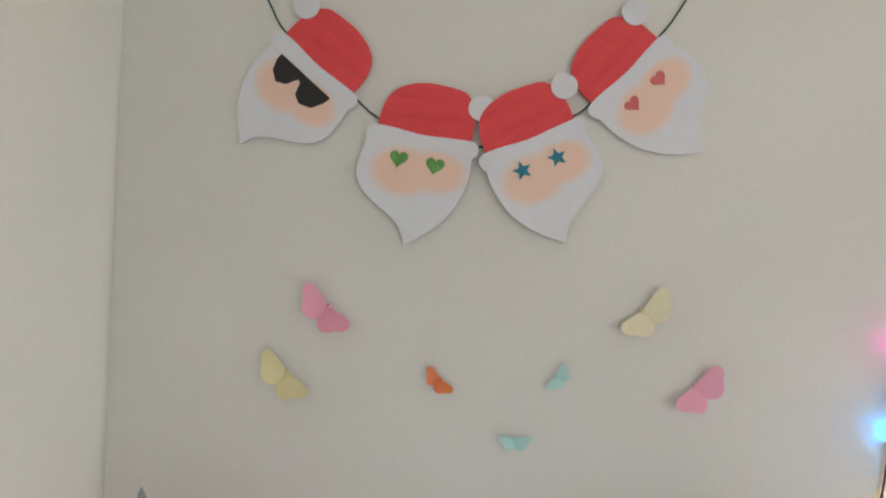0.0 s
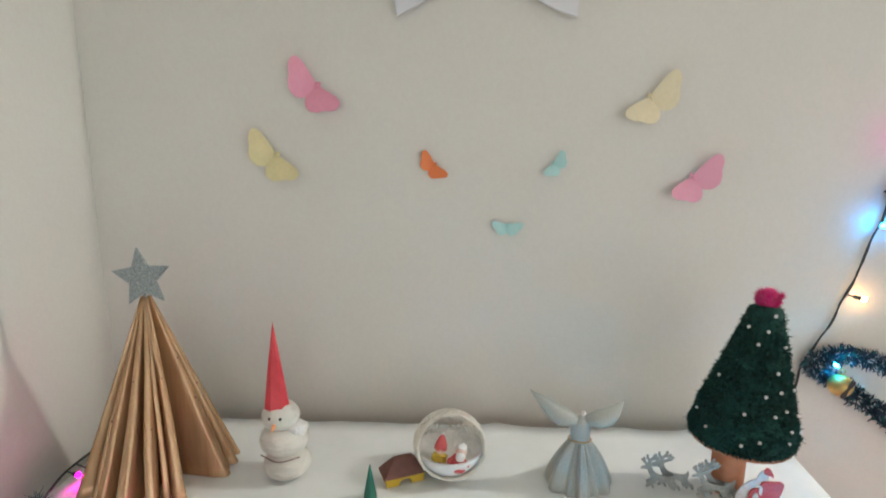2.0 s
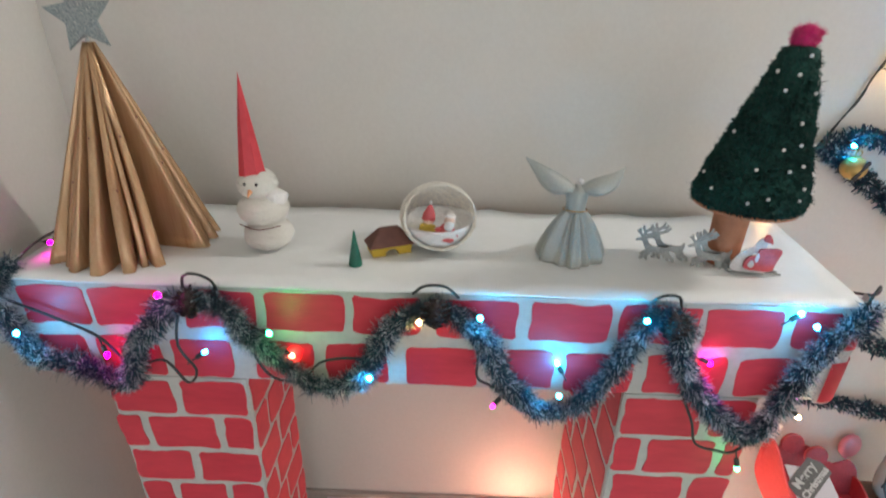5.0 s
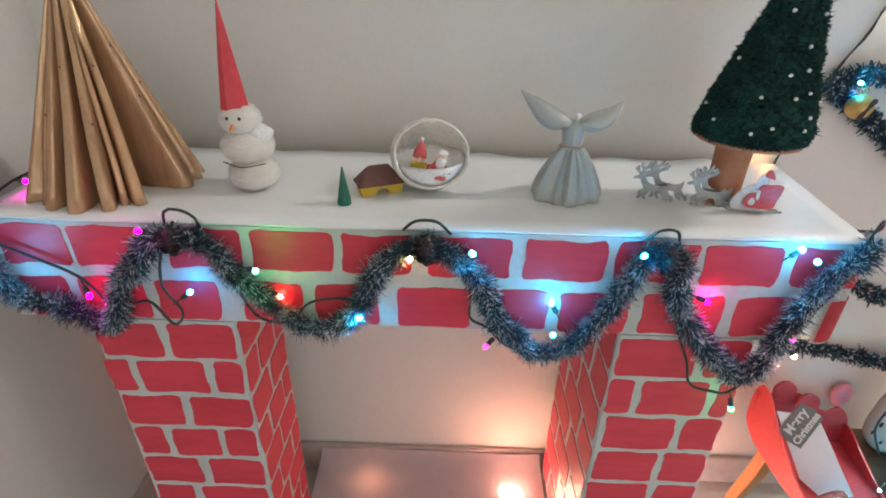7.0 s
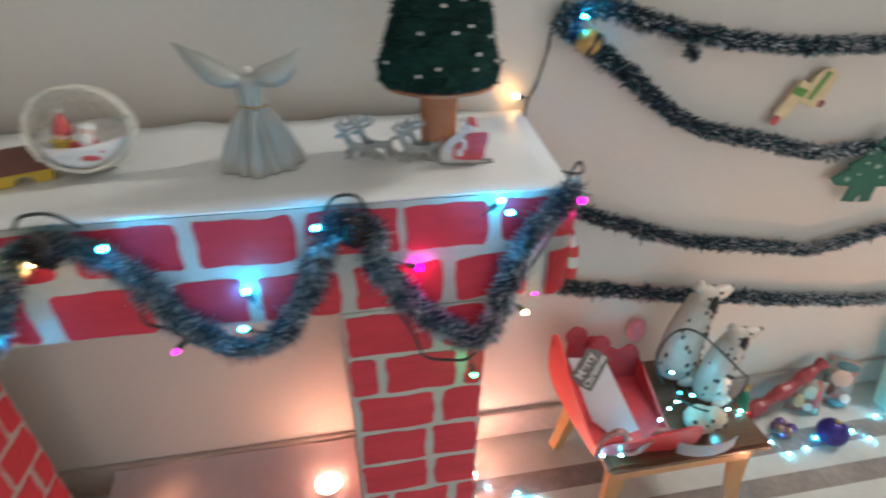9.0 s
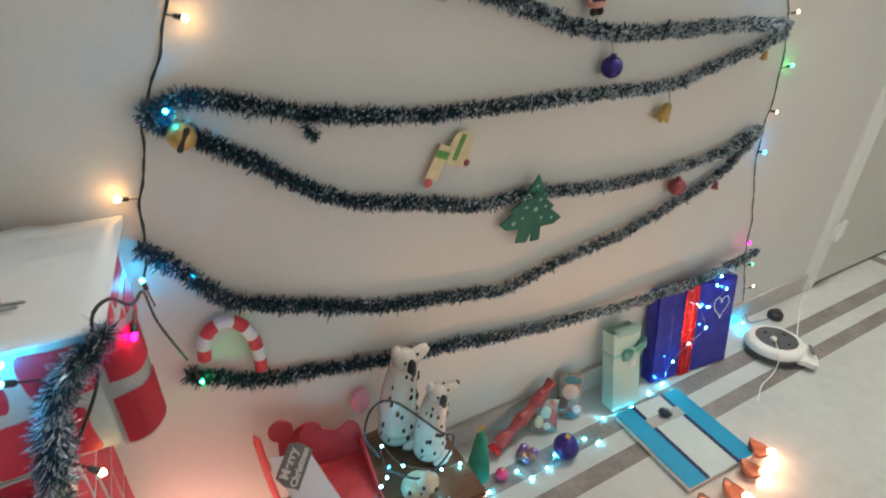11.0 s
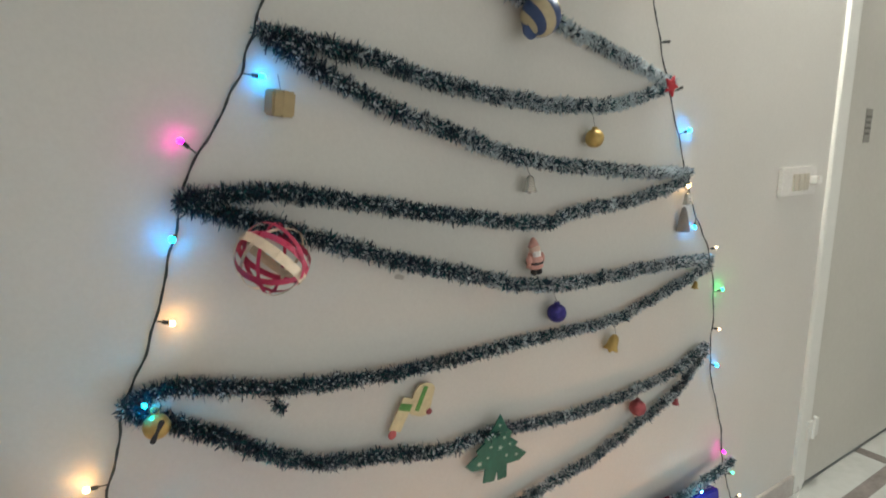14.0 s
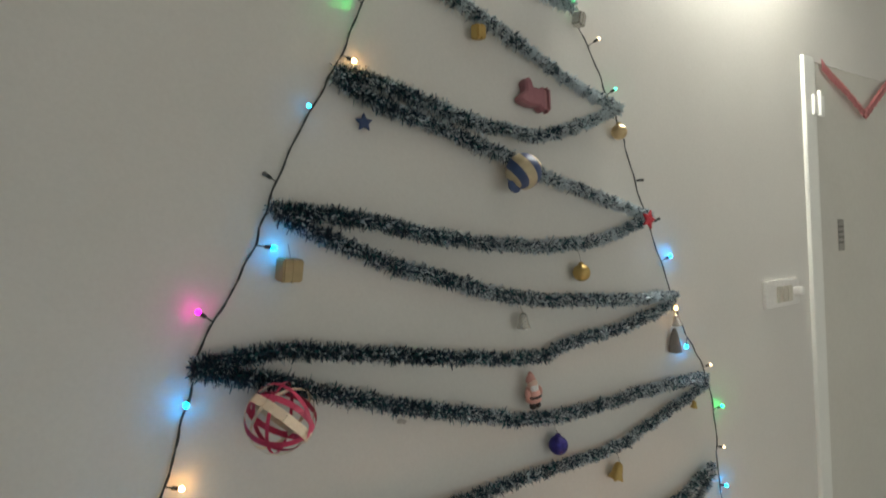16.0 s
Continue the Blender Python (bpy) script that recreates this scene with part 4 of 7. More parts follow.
    part("runner", tube(spline([(0.098, -0.013, 0.012), (0.100, -0.013, 0.004), (0.107, -0.013, 0.0015), (0.14, -0.013, 0.0015), (0.162, -0.013, 0.004)], 0.004), 0.0014, 6), SILVERCARD, c)
    part("bag", plate(outline_of([(0.126, 0.030), (0.126, 0.041), (0.130, 0.049), (0.135, 0.051), (0.138, 0.045), (0.136, 0.030)], 0.003), 0.002, m=Matrix.Translation((0, -0.010, 0))), frost, c)
    part("cap", plate(outline_of([(0.132, 0.047), (0.133, 0.054), (0.137, 0.055), (0.141, 0.050), (0.143, 0.043), (0.139, 0.045)], 0.003), 0.0022, m=Matrix.Translation((0, -0.0125, 0))), glitter_red, c)


build_sleigh_cutout()


# ---- things on the wall ----
W = BACK - 0.001
CARDWHITE = ramp_material("white_card", (0.64, 0.655, 0.69), (0.70, 0.715, 0.75), 0.5, scale=6, fine=120, bump=0.04)
FELTRED = ramp_material("red_felt_card", (0.58, 0.030, 0.042), (0.82, 0.085, 0.092), 0.7, scale=16, fine=400, bump=0.2, spread=0.45, stretch=(0.5, 1, 2.2))
FOAMGREEN = ramp_material("green_foam", (0.06, 0.21, 0.04), (0.16, 0.40, 0.10), 0.5, scale=40, fine=150)
TEALPAPER = plain("teal_paper", (0.005, 0.17, 0.24), 0.5)
DUSTYRED = plain("coral_red_paper", (0.58, 0.12, 0.12), 0.5)
STRINGGREEN = plain("dark_teal_string", (0.01, 0.05, 0.05), 0.7)


def face_card():
    """White card with a soft peach patch rubbed on with chalk."""
    m = ramp_material("chalked_face_card", (0.64, 0.655, 0.69), (0.70, 0.715, 0.75), 0.5, scale=6, fine=120, bump=0.04)
    n, l = m.node_tree.nodes, m.node_tree.links
    co = n.new("ShaderNodeTexCoord")
    masks = []
    for cx, cz, rx, rz in ((-0.022, -0.060, 0.062, 0.048), (0.036, -0.050, 0.058, 0.042)):
        mp = n.new("ShaderNodeMapping")
        mp.inputs["Location"].default_value = (-cx / rx, 0, -cz / rz)
        mp.inputs["Scale"].default_value = (1 / rx, 0, 1 / rz)
        l.new(co.outputs["Object"], mp.inputs[0])
        ln = n.new("ShaderNodeVectorMath")
        ln.operation = "LENGTH"
        l.new(mp.outputs[0], ln.inputs[0])
        mr = n.new("ShaderNodeMapRange")
        mr.interpolation_type = "SMOOTHSTEP"
        for k, v in zip((1, 2, 3, 4), (0.62, 1.12, 0.85, 0.0)):
            mr.inputs[k].default_value = v
        l.new(ln.outputs["Value"], mr.inputs[0])
        masks.append(mr)
    mx = n.new("ShaderNodeMath")
    mx.operation = "MAXIMUM"
    l.new(masks[0].outputs[0], mx.inputs[0])
    l.new(masks[1].outputs[0], mx.inputs[1])
    mix = n.new("ShaderNodeMix")
    mix.data_type = "RGBA"
    l.new(mx.outputs[0], mix.inputs["Factor"])
    b = n["Principled BSDF"]
    old = b.inputs["Base Color"].links[0].from_socket
    l.new(old, mix.inputs["A"])
    mix.inputs["B"].default_value = (0.82, 0.54, 0.40, 1)
    l.new(mix.outputs["Result"], b.inputs["Base Color"])
    return m


FACECARD = face_card()
BEARD = [(-0.090, 0.0), (-0.093, -0.030), (-0.092, -0.060), (-0.082, -0.100), (-0.062, -0.135), (-0.036, -0.163)]
BEARD_R = [(0.004, -0.160), (0.026, -0.142), (0.072, -0.115), (0.098, -0.086), (0.101, -0.050), (0.093, 0.0)]
HAT = [(-0.082, 0.004), (-0.080, 0.050), (-0.062, 0.084), (-0.020, 0.102), (0.030, 0.103), (0.064, 0.095), (0.083, 0.060), (0.086, 0.004)]


def bearded_face(x, z, roll, hat_left, beard_left, eyes, label, y=0.0):
    c = thing("face_cutout", label, "paper cutout", "face cutouts on the string", at=(x, W - 0.006 - y, z), turn=(0, roll, 0))
    f = -1 if beard_left else 1
    tip = (-0.008, -0.185)
    # keep the tip of the beard sharp
    body = [(f * px, pz) for px, pz in spline_pairs(BEARD + [tip])] + [(f * px, pz) for px, pz in spline_pairs([tip] + BEARD_R)][1:]
    part("beard_and_face", plate(body, 0.0035), FACECARD, c, "white card face with peach chalk")
    h = -1 if hat_left else 1
    part("hat", plate([(h * px, pz) for px, pz in spline_pairs(HAT)], 0.003, m=Matrix.Translation((0, -0.0005, 0))), FELTRED, c, "red felt-like card hat")
    brim = outline_of([(-0.100, -0.002), (-0.092, 0.012), (-0.060, 0.014), (0, 0.010), (0.060, 0.014), (0.092, 0.014), (0.101, 0.000), (0.094, -0.014), (0.070, -0.015), (0, -0.012), (-0.070, -0.015), (-0.094, -0.016)], 0.008)
    part("brim", plate(brim, 0.003, m=Matrix.Translation((0, -0.0010, 0))), CARDWHITE, c)
    part("pompom", plate([(h * 0.091 + 0.0235 * math.cos(6.28319 * k / 26), 0.076 + 0.0235 * math.sin(6.28319 * k / 26)) for k in range(26)], 0.003, m=Matrix.Translation((0, -0.0037, 0))), CARDWHITE, c)
    if eyes == "shades":
        g = [(-0.064, -0.018), (0.058, -0.020), (0.056, -0.034), (0.044, -0.056), (0.022, -0.064), (0.006, -0.056), (-0.002, -0.034), (-0.010, -0.034), (-0.020, -0.054), (-0.038, -0.062), (-0.056, -0.050), (-0.064, -0.030)]
        part("sunglasses", plate(g, 0.0015, m=Matrix.Translation((0, -0.0036, 0))), INK, c, "black paper sunglasses")
        return c
    for ex in (-0.033, 0.032):
        shape, mat = {"hearts": (heart_outline(0.0165), FOAMGREEN), "stars": (star_outline(0.0175, 0.45), TEALPAPER), "small hearts": (heart_outline(0.0145), DUSTYRED)}[eyes]
        part("eye", plate([(ex + px, -0.039 + pz) for px, pz in shape], 0.0015, m=Matrix.Translation((0, -0.0036, 0))), mat, c, "cut paper eye")
    return c


def spline_pairs(pts, step=0.008):
    return [(p.x, p.z) for p in spline([(x, 0, z) for x, z in pts], step)]


bearded_face(-0.2885, 1.8530, 43.5, True, False, "shades", "white-bearded paper face in a red hat with sunglasses").scale = (1.04, 1, 1.04)
bearded_face(-0.0905, 1.7105, 13.3, False, True, "hearts", "white-bearded paper face in a red hat with green heart eyes", 0.003).scale = (1.03, 1, 1.03)
bearded_face(0.1050, 1.6965, -19.5, False, False, "stars", "white-bearded paper face in a red hat with blue star eyes", 0.007)
bearded_face(0.2830, 1.8150, -43.0, False, False, "small hearts", "white-bearded paper face in a red hat with red heart eyes")
line = thing("hanging_string", "dark teal string holding the paper faces on the wall", "string")
part("cord", tube(spline([(-0.44, W - 0.004, 2.10), (-0.38, W - 0.004, 1.996), (-0.341, W - 0.003, 1.925), (-0.212, W - 0.003, 1.796), (-0.173, W - 0.003, 1.760), (-0.09, W - 0.003, 1.715), (0.009, W - 0.003, 1.698), (0.10, W - 0.003, 1.70), (0.182, W - 0.003, 1.749), (0.21, W - 0.003, 1.767), (0.338, W - 0.003, 1.887), (0.392, W - 0.003, 1.957), (0.46, W - 0.003, 2.06)], 0.02), 0.0017, 6), STRINGGREEN, line)

BF = {}
for name, c in (("pink", (0.86, 0.36, 0.48)), ("yellow", (0.74, 0.67, 0.38)), ("orange", (0.80, 0.23, 0.08)), ("teal", (0.44, 0.70, 0.68)), ("cream", (0.78, 0.71, 0.50)), ("rose", (0.88, 0.40, 0.52))):
    BF[name] = ramp_material(name + "_craft_paper", tuple(v * 0.92 for v in c), tuple(min(0.85, v * 1.06) for v in c), 0.65, scale=9, fine=150, bump=0.04)


def butterfly(colour, x, z, size, roll, fold, label, yaw=0.0):
    """A folded paper butterfly: two upper and two lower wings creased along the body."""
    b = thing("paper_butterfly", label, "paper butterfly", "paper butterflies on the wall", at=(x, W - 0.004, z), turn=(0, roll, yaw))
    wing = [(0.0, 0.15), (0.35, 0.24), (0.78, 0.34), (1.00, 0.31), (1.06, 0.16), (0.97, -0.04), (0.80, -0.18), (0.68, -0.36), (0.48, -0.52), (0.24, -0.55), (0.08, -0.46), (0.0, -0.36)]
    for s in (-1, 1):
        bm = bmesh.new()
        pts = spline_pairs([(px * size, pz * size) for px, pz in wing], 0.006)
        rows = []
        lift = math.tan(radians(fold))
        for th in (0.0, 0.0005):
            rows.append([bm.verts.new((s * px * math.cos(radians(fold)), -px * lift * 0.8 - 0.10 * abs(pz) * (px / size) - th, pz)) for px, pz in pts])
        k = len(pts)
        for i in range(k):
            bm.faces.new((rows[0][i], rows[0][(i + 1) % k], rows[1][(i + 1) % k], rows[1][i]))
        bm.faces.new(rows[0])
        bm.faces.new(rows[1][::-1])
        bmesh.ops.triangulate(bm, faces=[f for f in bm.faces if len(f.verts) > 4])
        bmesh.ops.recalc_face_normals(bm, faces=bm.faces[:])
        part("wing", bm, BF[colour], b)
    # the paper is pinched into a small peak at the head and a slit at the tail
    bm = bmesh.new()
    peak = [bm.verts.new(p) for p in ((-0.10 * size, -0.002, 0.16 * size), (0.10 * size, -0.002, 0.16 * size), (0.0, -0.16 * size, 0.22 * size), (0.02 * size, -0.002, 0.30 * size), (0.0, -0.004, -0.02 * size))]
    for f in ((0, 2, 3), (1, 3, 2), (0, 4, 2), (1, 2, 4), (0, 3, 1), (0, 1, 4)):
        bm.faces.new([peak[i] for i in f])
    bmesh.ops.recalc_face_normals(bm, faces=bm.faces[:])
    part("pinch", bm, BF[colour], b)
    bm = tube(spline([(0, -0.002, -0.2 * size), (0, -0.003, 0.04 * size), (0.004, -0.006, 0.18 * size)], 0.004), 0.0008, 5)
    tube(spline([(0, -0.003, 0.04 * size), (-0.006, -0.007, 0.16 * size)], 0.004), 0.0006, 5, bm)
    part("body", bm, BF[colour], b, "pinched paper crease and feelers")


butterfly("pink", -0.267, 1.410, 0.0564, 46, 24, "pink folded paper butterfly stuck on the wall")
butterfly("yellow", -0.341, 1.296, 0.0545, 46, 20, "pale yellow folded paper butterfly stuck on the wall")
butterfly("orange", -0.068, 1.285, 0.0301, 46, 24, "small orange folded paper butterfly stuck on the wall")
butterfly("teal", 0.060, 1.183, 0.0273, 2, 22, "small turquoise folded paper butterfly stuck on the wall")
butterfly("teal", 0.137, 1.289, 0.0273, -52, 30, "small pale turquoise paper butterfly stuck on the wall")
butterfly("cream", 0.290, 1.394, 0.0545, -42, 24, "cream folded paper butterfly stuck on the wall")
butterfly("rose", 0.370, 1.266, 0.0530, -42, 28, "rose pink folded paper butterfly stuck on the wall")


ROCKER = plain("cream_rocker", (0.56, 0.53, 0.44), 0.35, bump=0)


def build_switch():
    s = thing("switch_plate", "white modular switch plate on the wall beside the door", "switch", at=(2.492, BACK, 1.210))
    part("plate", box(-0.110, 0.110, -0.012, 0, -0.045, 0.045, 0.003), PLASTIC, s)
    for k in range(3):
        part("rocker", box(-0.045 + 0.034 * k, -0.015 + 0.034 * k, -0.017, -0.012, -0.030, 0.024, 0.002), ROCKER, s)
    part("plug", box(0.062, 0.090, -0.040, -0.012, -0.012, 0.016, 0.004), PLASTIC, s)


build_switch()

chip = thing("paint_chip", "small grey chip in the wall paint", "wall mark", at=(1.051, BACK - 0.0012, 1.085))
part("bare_spot", plate(outline_of([(-0.010, 0.002), (-0.004, 0.006), (0.003, 0.004), (0.011, -0.001), (0.007, -0.006), (-0.002, -0.004), (-0.008, -0.003)], 0.003), 0.0008), plain("bare_plaster", (0.45, 0.43, 0.39), 0.8), chip)

FADEDINK = plain("faded_print", (0.15, 0.145, 0.13), 0.6, bump=0)
sticker = thing("name_label", "small grey printed label stuck on the door", "label", at=(2.966, BACK + 0.0005, 1.392))
part("sheet", box(-0.024, 0.024, -0.0015, 0, -0.060, 0.060), plain("grey_label", (0.30, 0.29, 0.26), 0.5), sticker)
for k in range(4):
    part("print_bar", box(-0.022, 0.022 - 0.006 * (k % 2), -0.0028, -0.0015, 0.028 - 0.02 * k, 0.036 - 0.02 * k), FADEDINK, sticker)
crepe = thing("crepe_streamer", "red crepe paper streamer draped on the door", "streamer")
bm = bmesh.new()
line = spline([(2.844, BACK - 0.004, 2.028), (2.92, BACK - 0.006, 1.990), (3.012, BACK - 0.008, 1.953), (3.10, BACK - 0.009, 1.912), (3.175, BACK - 0.009, 1.877), (3.20, BACK - 0.009, 1.880), (3.327, BACK - 0.007, 1.960), (3.438, BACK - 0.004, 2.026)], 0.010)
rows = []
for k, p in enumerate(line):
    wv = 0.004 * math.sin(k * 1.9) + 0.002 * math.sin(k * 4.3)
    frill = 0.0025 * math.sin(k * 2.7)
    rows.append([bm.verts.new((p.x + 0.003 * math.sin(k * 1.3 + h), p.y - 0.003 - abs(wv) * (h % 2 + 0.5), p.z + 0.021 - 0.014 * h + frill * (1 - h / 1.5))) for h in range(4)])
for q, w in zip(rows, rows[1:]):
    for k in range(3):
        bm.faces.new((q[k], q[k + 1], w[k + 1], w[k]))
bmesh.ops.solidify(bm, geom=bm.faces[:], thickness=0.0008)
part("crepe_band", bm, plain("red_crepe", (0.62, 0.27, 0.27), 0.7), crepe)


# ---- light strings ----
LAMPS = {name: glow(name + "_bulb", c, BULB_STRENGTH * k) for name, c, k in (
    ("blue", (0.0001, 0.50, 1.0), 2.4), ("small_blue", (0.0004, 0.38, 1.0), 0.85), ("wall_pink", (1.0, 0.002, 0.50), 0.30), ("wall_green", (0.0015, 1.0, 0.16), 0.45), ("dim_pink", (1.0, 0.02, 0.50), 0.05), ("pink", (1.0, 0.001, 0.50), 0.75), ("soft_pink", (1.0, 0.001, 0.50), 0.4), ("warm", (1.0, 0.52, 0.18), 0.5), ("green", (0.0008, 1.0, 0.16), 0.95), ("red", (1.0, 0.10, 0.05), 0.5), ("white", (0.06, 0.70, 1.0), 2.2), ("dim_blue", (0.02, 0.42, 1.0), 0.12), ("dim_warm", (1.0, 0.60, 0.34), 0.05), ("dim_green", (0.05, 1.0, 0.45), 0.05))}
UNLIT = plain("unlit_bulb", (0.10, 0.10, 0.09), 0.3, bump=0)


def bulb(parent, root, tip_at, colour, r=0.0024):
    """A socket on a short lead and a pointed bulb at its end."""
    root, tip_at = Vector(root), Vector(tip_at)
    d = (tip_at - root).normalized()
    m = Matrix.Translation(tip_at) @ d.to_track_quat("Z", "Y").to_matrix().to_4x4()
    bm = tube([root, tip_at - d * 0.008], 0.0011, 5)
    bm2 = lathe([(0.0030, -0.013), (0.0034, -0.011), (0.0034, -0.002), (0.0026, -0.001)], 8)
    bm2.transform(m)
    socket = part("socket", merge(bm, bm2), CABLE, parent)
    bm = lathe([(r * 0.8, -0.001), (r, 0.0015), (r * 0.85, 0.004), (r * 0.3, 0.006)], 8)
    bm.transform(m)
    part("bulb", bm, UNLIT if colour == "unlit" else LAMPS[colour], socket, smooth=True)


def wavy(points, y, seed, amp=0.003):
    r = random.Random(seed)
    return [Vector((p.x + r.uniform(-amp, amp), y + r.uniform(-amp, amp) * 0.4, p.z)) for p in spline([(x, y, z) for x, z in points], 0.03)]


def light_string(label, points, bulbs, y, seed, radius=0.0016, amp=0.003):
    s = thing("light_string", label, "fairy lights", "fairy light strings")
    ln = spline([tuple(p) for p in wavy(points, y, seed, amp)], 0.008)
    bm = tube(ln, radius, 6)
    tube([p + Vector((radius * 1.2 * math.cos(i * 0.9), -abs(radius * 1.2 * math.sin(i * 0.9)), 0)) for i, p in enumerate(ln)], radius * 0.7, 5, bm)
    part("cable", bm, CABLE, s)
    for x, z, colour in bulbs:
        near = min(ln, key=lambda p: (p.x - x) ** 2 + (p.z - z) ** 2)
        bulb(s, near, (x, near.y - (0.038 if colour == "blue" else 0.012), z), colour, 0.0030 if colour == "blue" else 0.0044)
    return s


light_string("dark fairy light cable with coloured bulbs beside the tinsel",
             [(1.05, 1.97), (1.014, 1.895), (0.957, 1.774), (0.934, 1.735), (0.902, 1.678), (0.834, 1.553), (0.791, 1.438), (0.724, 1.318), (0.692, 1.259), (0.678, 1.199), (0.661, 1.141), (0.640, 1.066), (0.607, 0.987), (0.585, 0.957), (0.579, 0.904), (0.557, 0.827), (0.550, 0.772), (0.530, 0.70)],
             [(0.980, 1.900, "wall_green"), (0.979, 1.770, "warm"), (0.892, 1.678, "dim_blue"), (0.812, 1.556, "unlit"), (0.818, 1.433, "small_blue"), (0.700, 1.336, "wall_pink"), (0.676, 1.196, "small_blue"), (0.662, 1.070, "warm"), (0.614, 0.962, "blue"), (0.532, 0.842, "warm")], W - 0.006, 31)
light_string("thin dark fairy light cable with small bulbs on the wall",
             [(1.54, 2.02), (1.558, 1.978), (1.62, 1.878), (1.694, 1.743), (1.76, 1.586), (1.819, 1.435), (1.871, 1.325), (1.925, 1.194), (2.033, 1.025), (2.067, 0.911), (2.081, 0.80), (2.087, 0.657), (2.13, 0.55), (2.175, 0.441), (2.184, 0.356), (2.235, 0.23), (2.26, 0.18), (2.30, 0.09)],
             [(1.545, 1.990, "wall_green"), (1.636, 1.919, "dim_warm"), (1.690, 1.800, "dim_green"), (1.778, 1.571, "unlit"), (1.840, 1.467, "unlit"), (1.880, 1.364, "small_blue"), (1.895, 1.222, "warm"), (1.940, 1.109, "small_blue"), (2.045, 1.040, "dim_warm"), (2.094, 0.910, "wall_green"), (2.092, 0.789, "dim_warm"), (2.098, 0.673, "small_blue"), (2.179, 0.362, "wall_pink"), (2.245, 0.262, "dim_green"), (2.30, 0.158, "dim_warm")], W - 0.006, 32, 0.0014, 0.004)

# the string that runs through the swags of the fireplace
s = thing("light_string", "dark cable with coloured bulbs twisted through the beam's tinsel", "fairy lights", "fairy light strings")
MY = MF - 0.012
for k, loop in enumerate((
        [(-0.60, 0.80, 0.834), (-0.60, 0.72, 0.836), (-0.585, 0.66, 0.836)],
        [(-0.585, MY, 0.80), (-0.53, MY, 0.775), (-0.475, MY, 0.745), (-0.44, MY, 0.70), (-0.39, MY - 0.006, 0.715), (-0.362, MY - 0.01, 0.682), (-0.345, MY - 0.012, 0.705), (-0.362, MY - 0.012, 0.745), (-0.352, MY - 0.01, 0.795), (-0.335, MY, 0.83)],
        [(-0.345, MY - 0.002, 0.815), (-0.338, MY - 0.008, 0.846), (-0.322, MY - 0.008, 0.850), (-0.305, MY - 0.004, 0.838), (-0.303, MY, 0.815)],
        [(-0.300, MY, 0.80), (-0.272, MY - 0.006, 0.745), (-0.245, MY - 0.012, 0.70), (-0.205, MY - 0.012, 0.695), (-0.178, MY - 0.008, 0.722), (-0.14, MY - 0.004, 0.728), (-0.115, MY, 0.72)],
        [(-0.055, MY - 0.004, 0.83), (-0.040, MY - 0.010, 0.845), (-0.015, MY - 0.010, 0.845), (0.002, MY - 0.004, 0.826)],
        [(0.005, MY, 0.81), (0.028, MY - 0.004, 0.745), (0.030, MY - 0.012, 0.71), (0.052, MY - 0.012, 0.695), (0.085, MY - 0.008, 0.66), (0.14, MY, 0.64)],
        [(0.235, MY - 0.004, 0.826), (0.247, MY - 0.010, 0.842), (0.268, MY - 0.008, 0.84), (0.278, MY, 0.815)],
        [(0.285, MY, 0.77), (0.300, MY - 0.010, 0.70), (0.322, MY - 0.014, 0.65), (0.335, MY - 0.014, 0.612), (0.365, MY - 0.014, 0.600), (0.40, MY - 0.010, 0.600), (0.44, MY - 0.006, 0.68), (0.485, MY - 0.002, 0.76), (0.500, MY - 0.002, 0.81)],
        [(0.498, 0.625, 0.822), (0.506, 0.628, 0.846), (0.520, 0.640, 0.850), (0.532, 0.655, 0.830), (0.536, 0.69, 0.812), (0.540, 0.76, 0.78), (0.540, 0.84, 0.68), (0.56, 0.91, 0.55)])):
    part("cable", tube(spline(loop, 0.006), 0.0019, 6), CABLE, s)
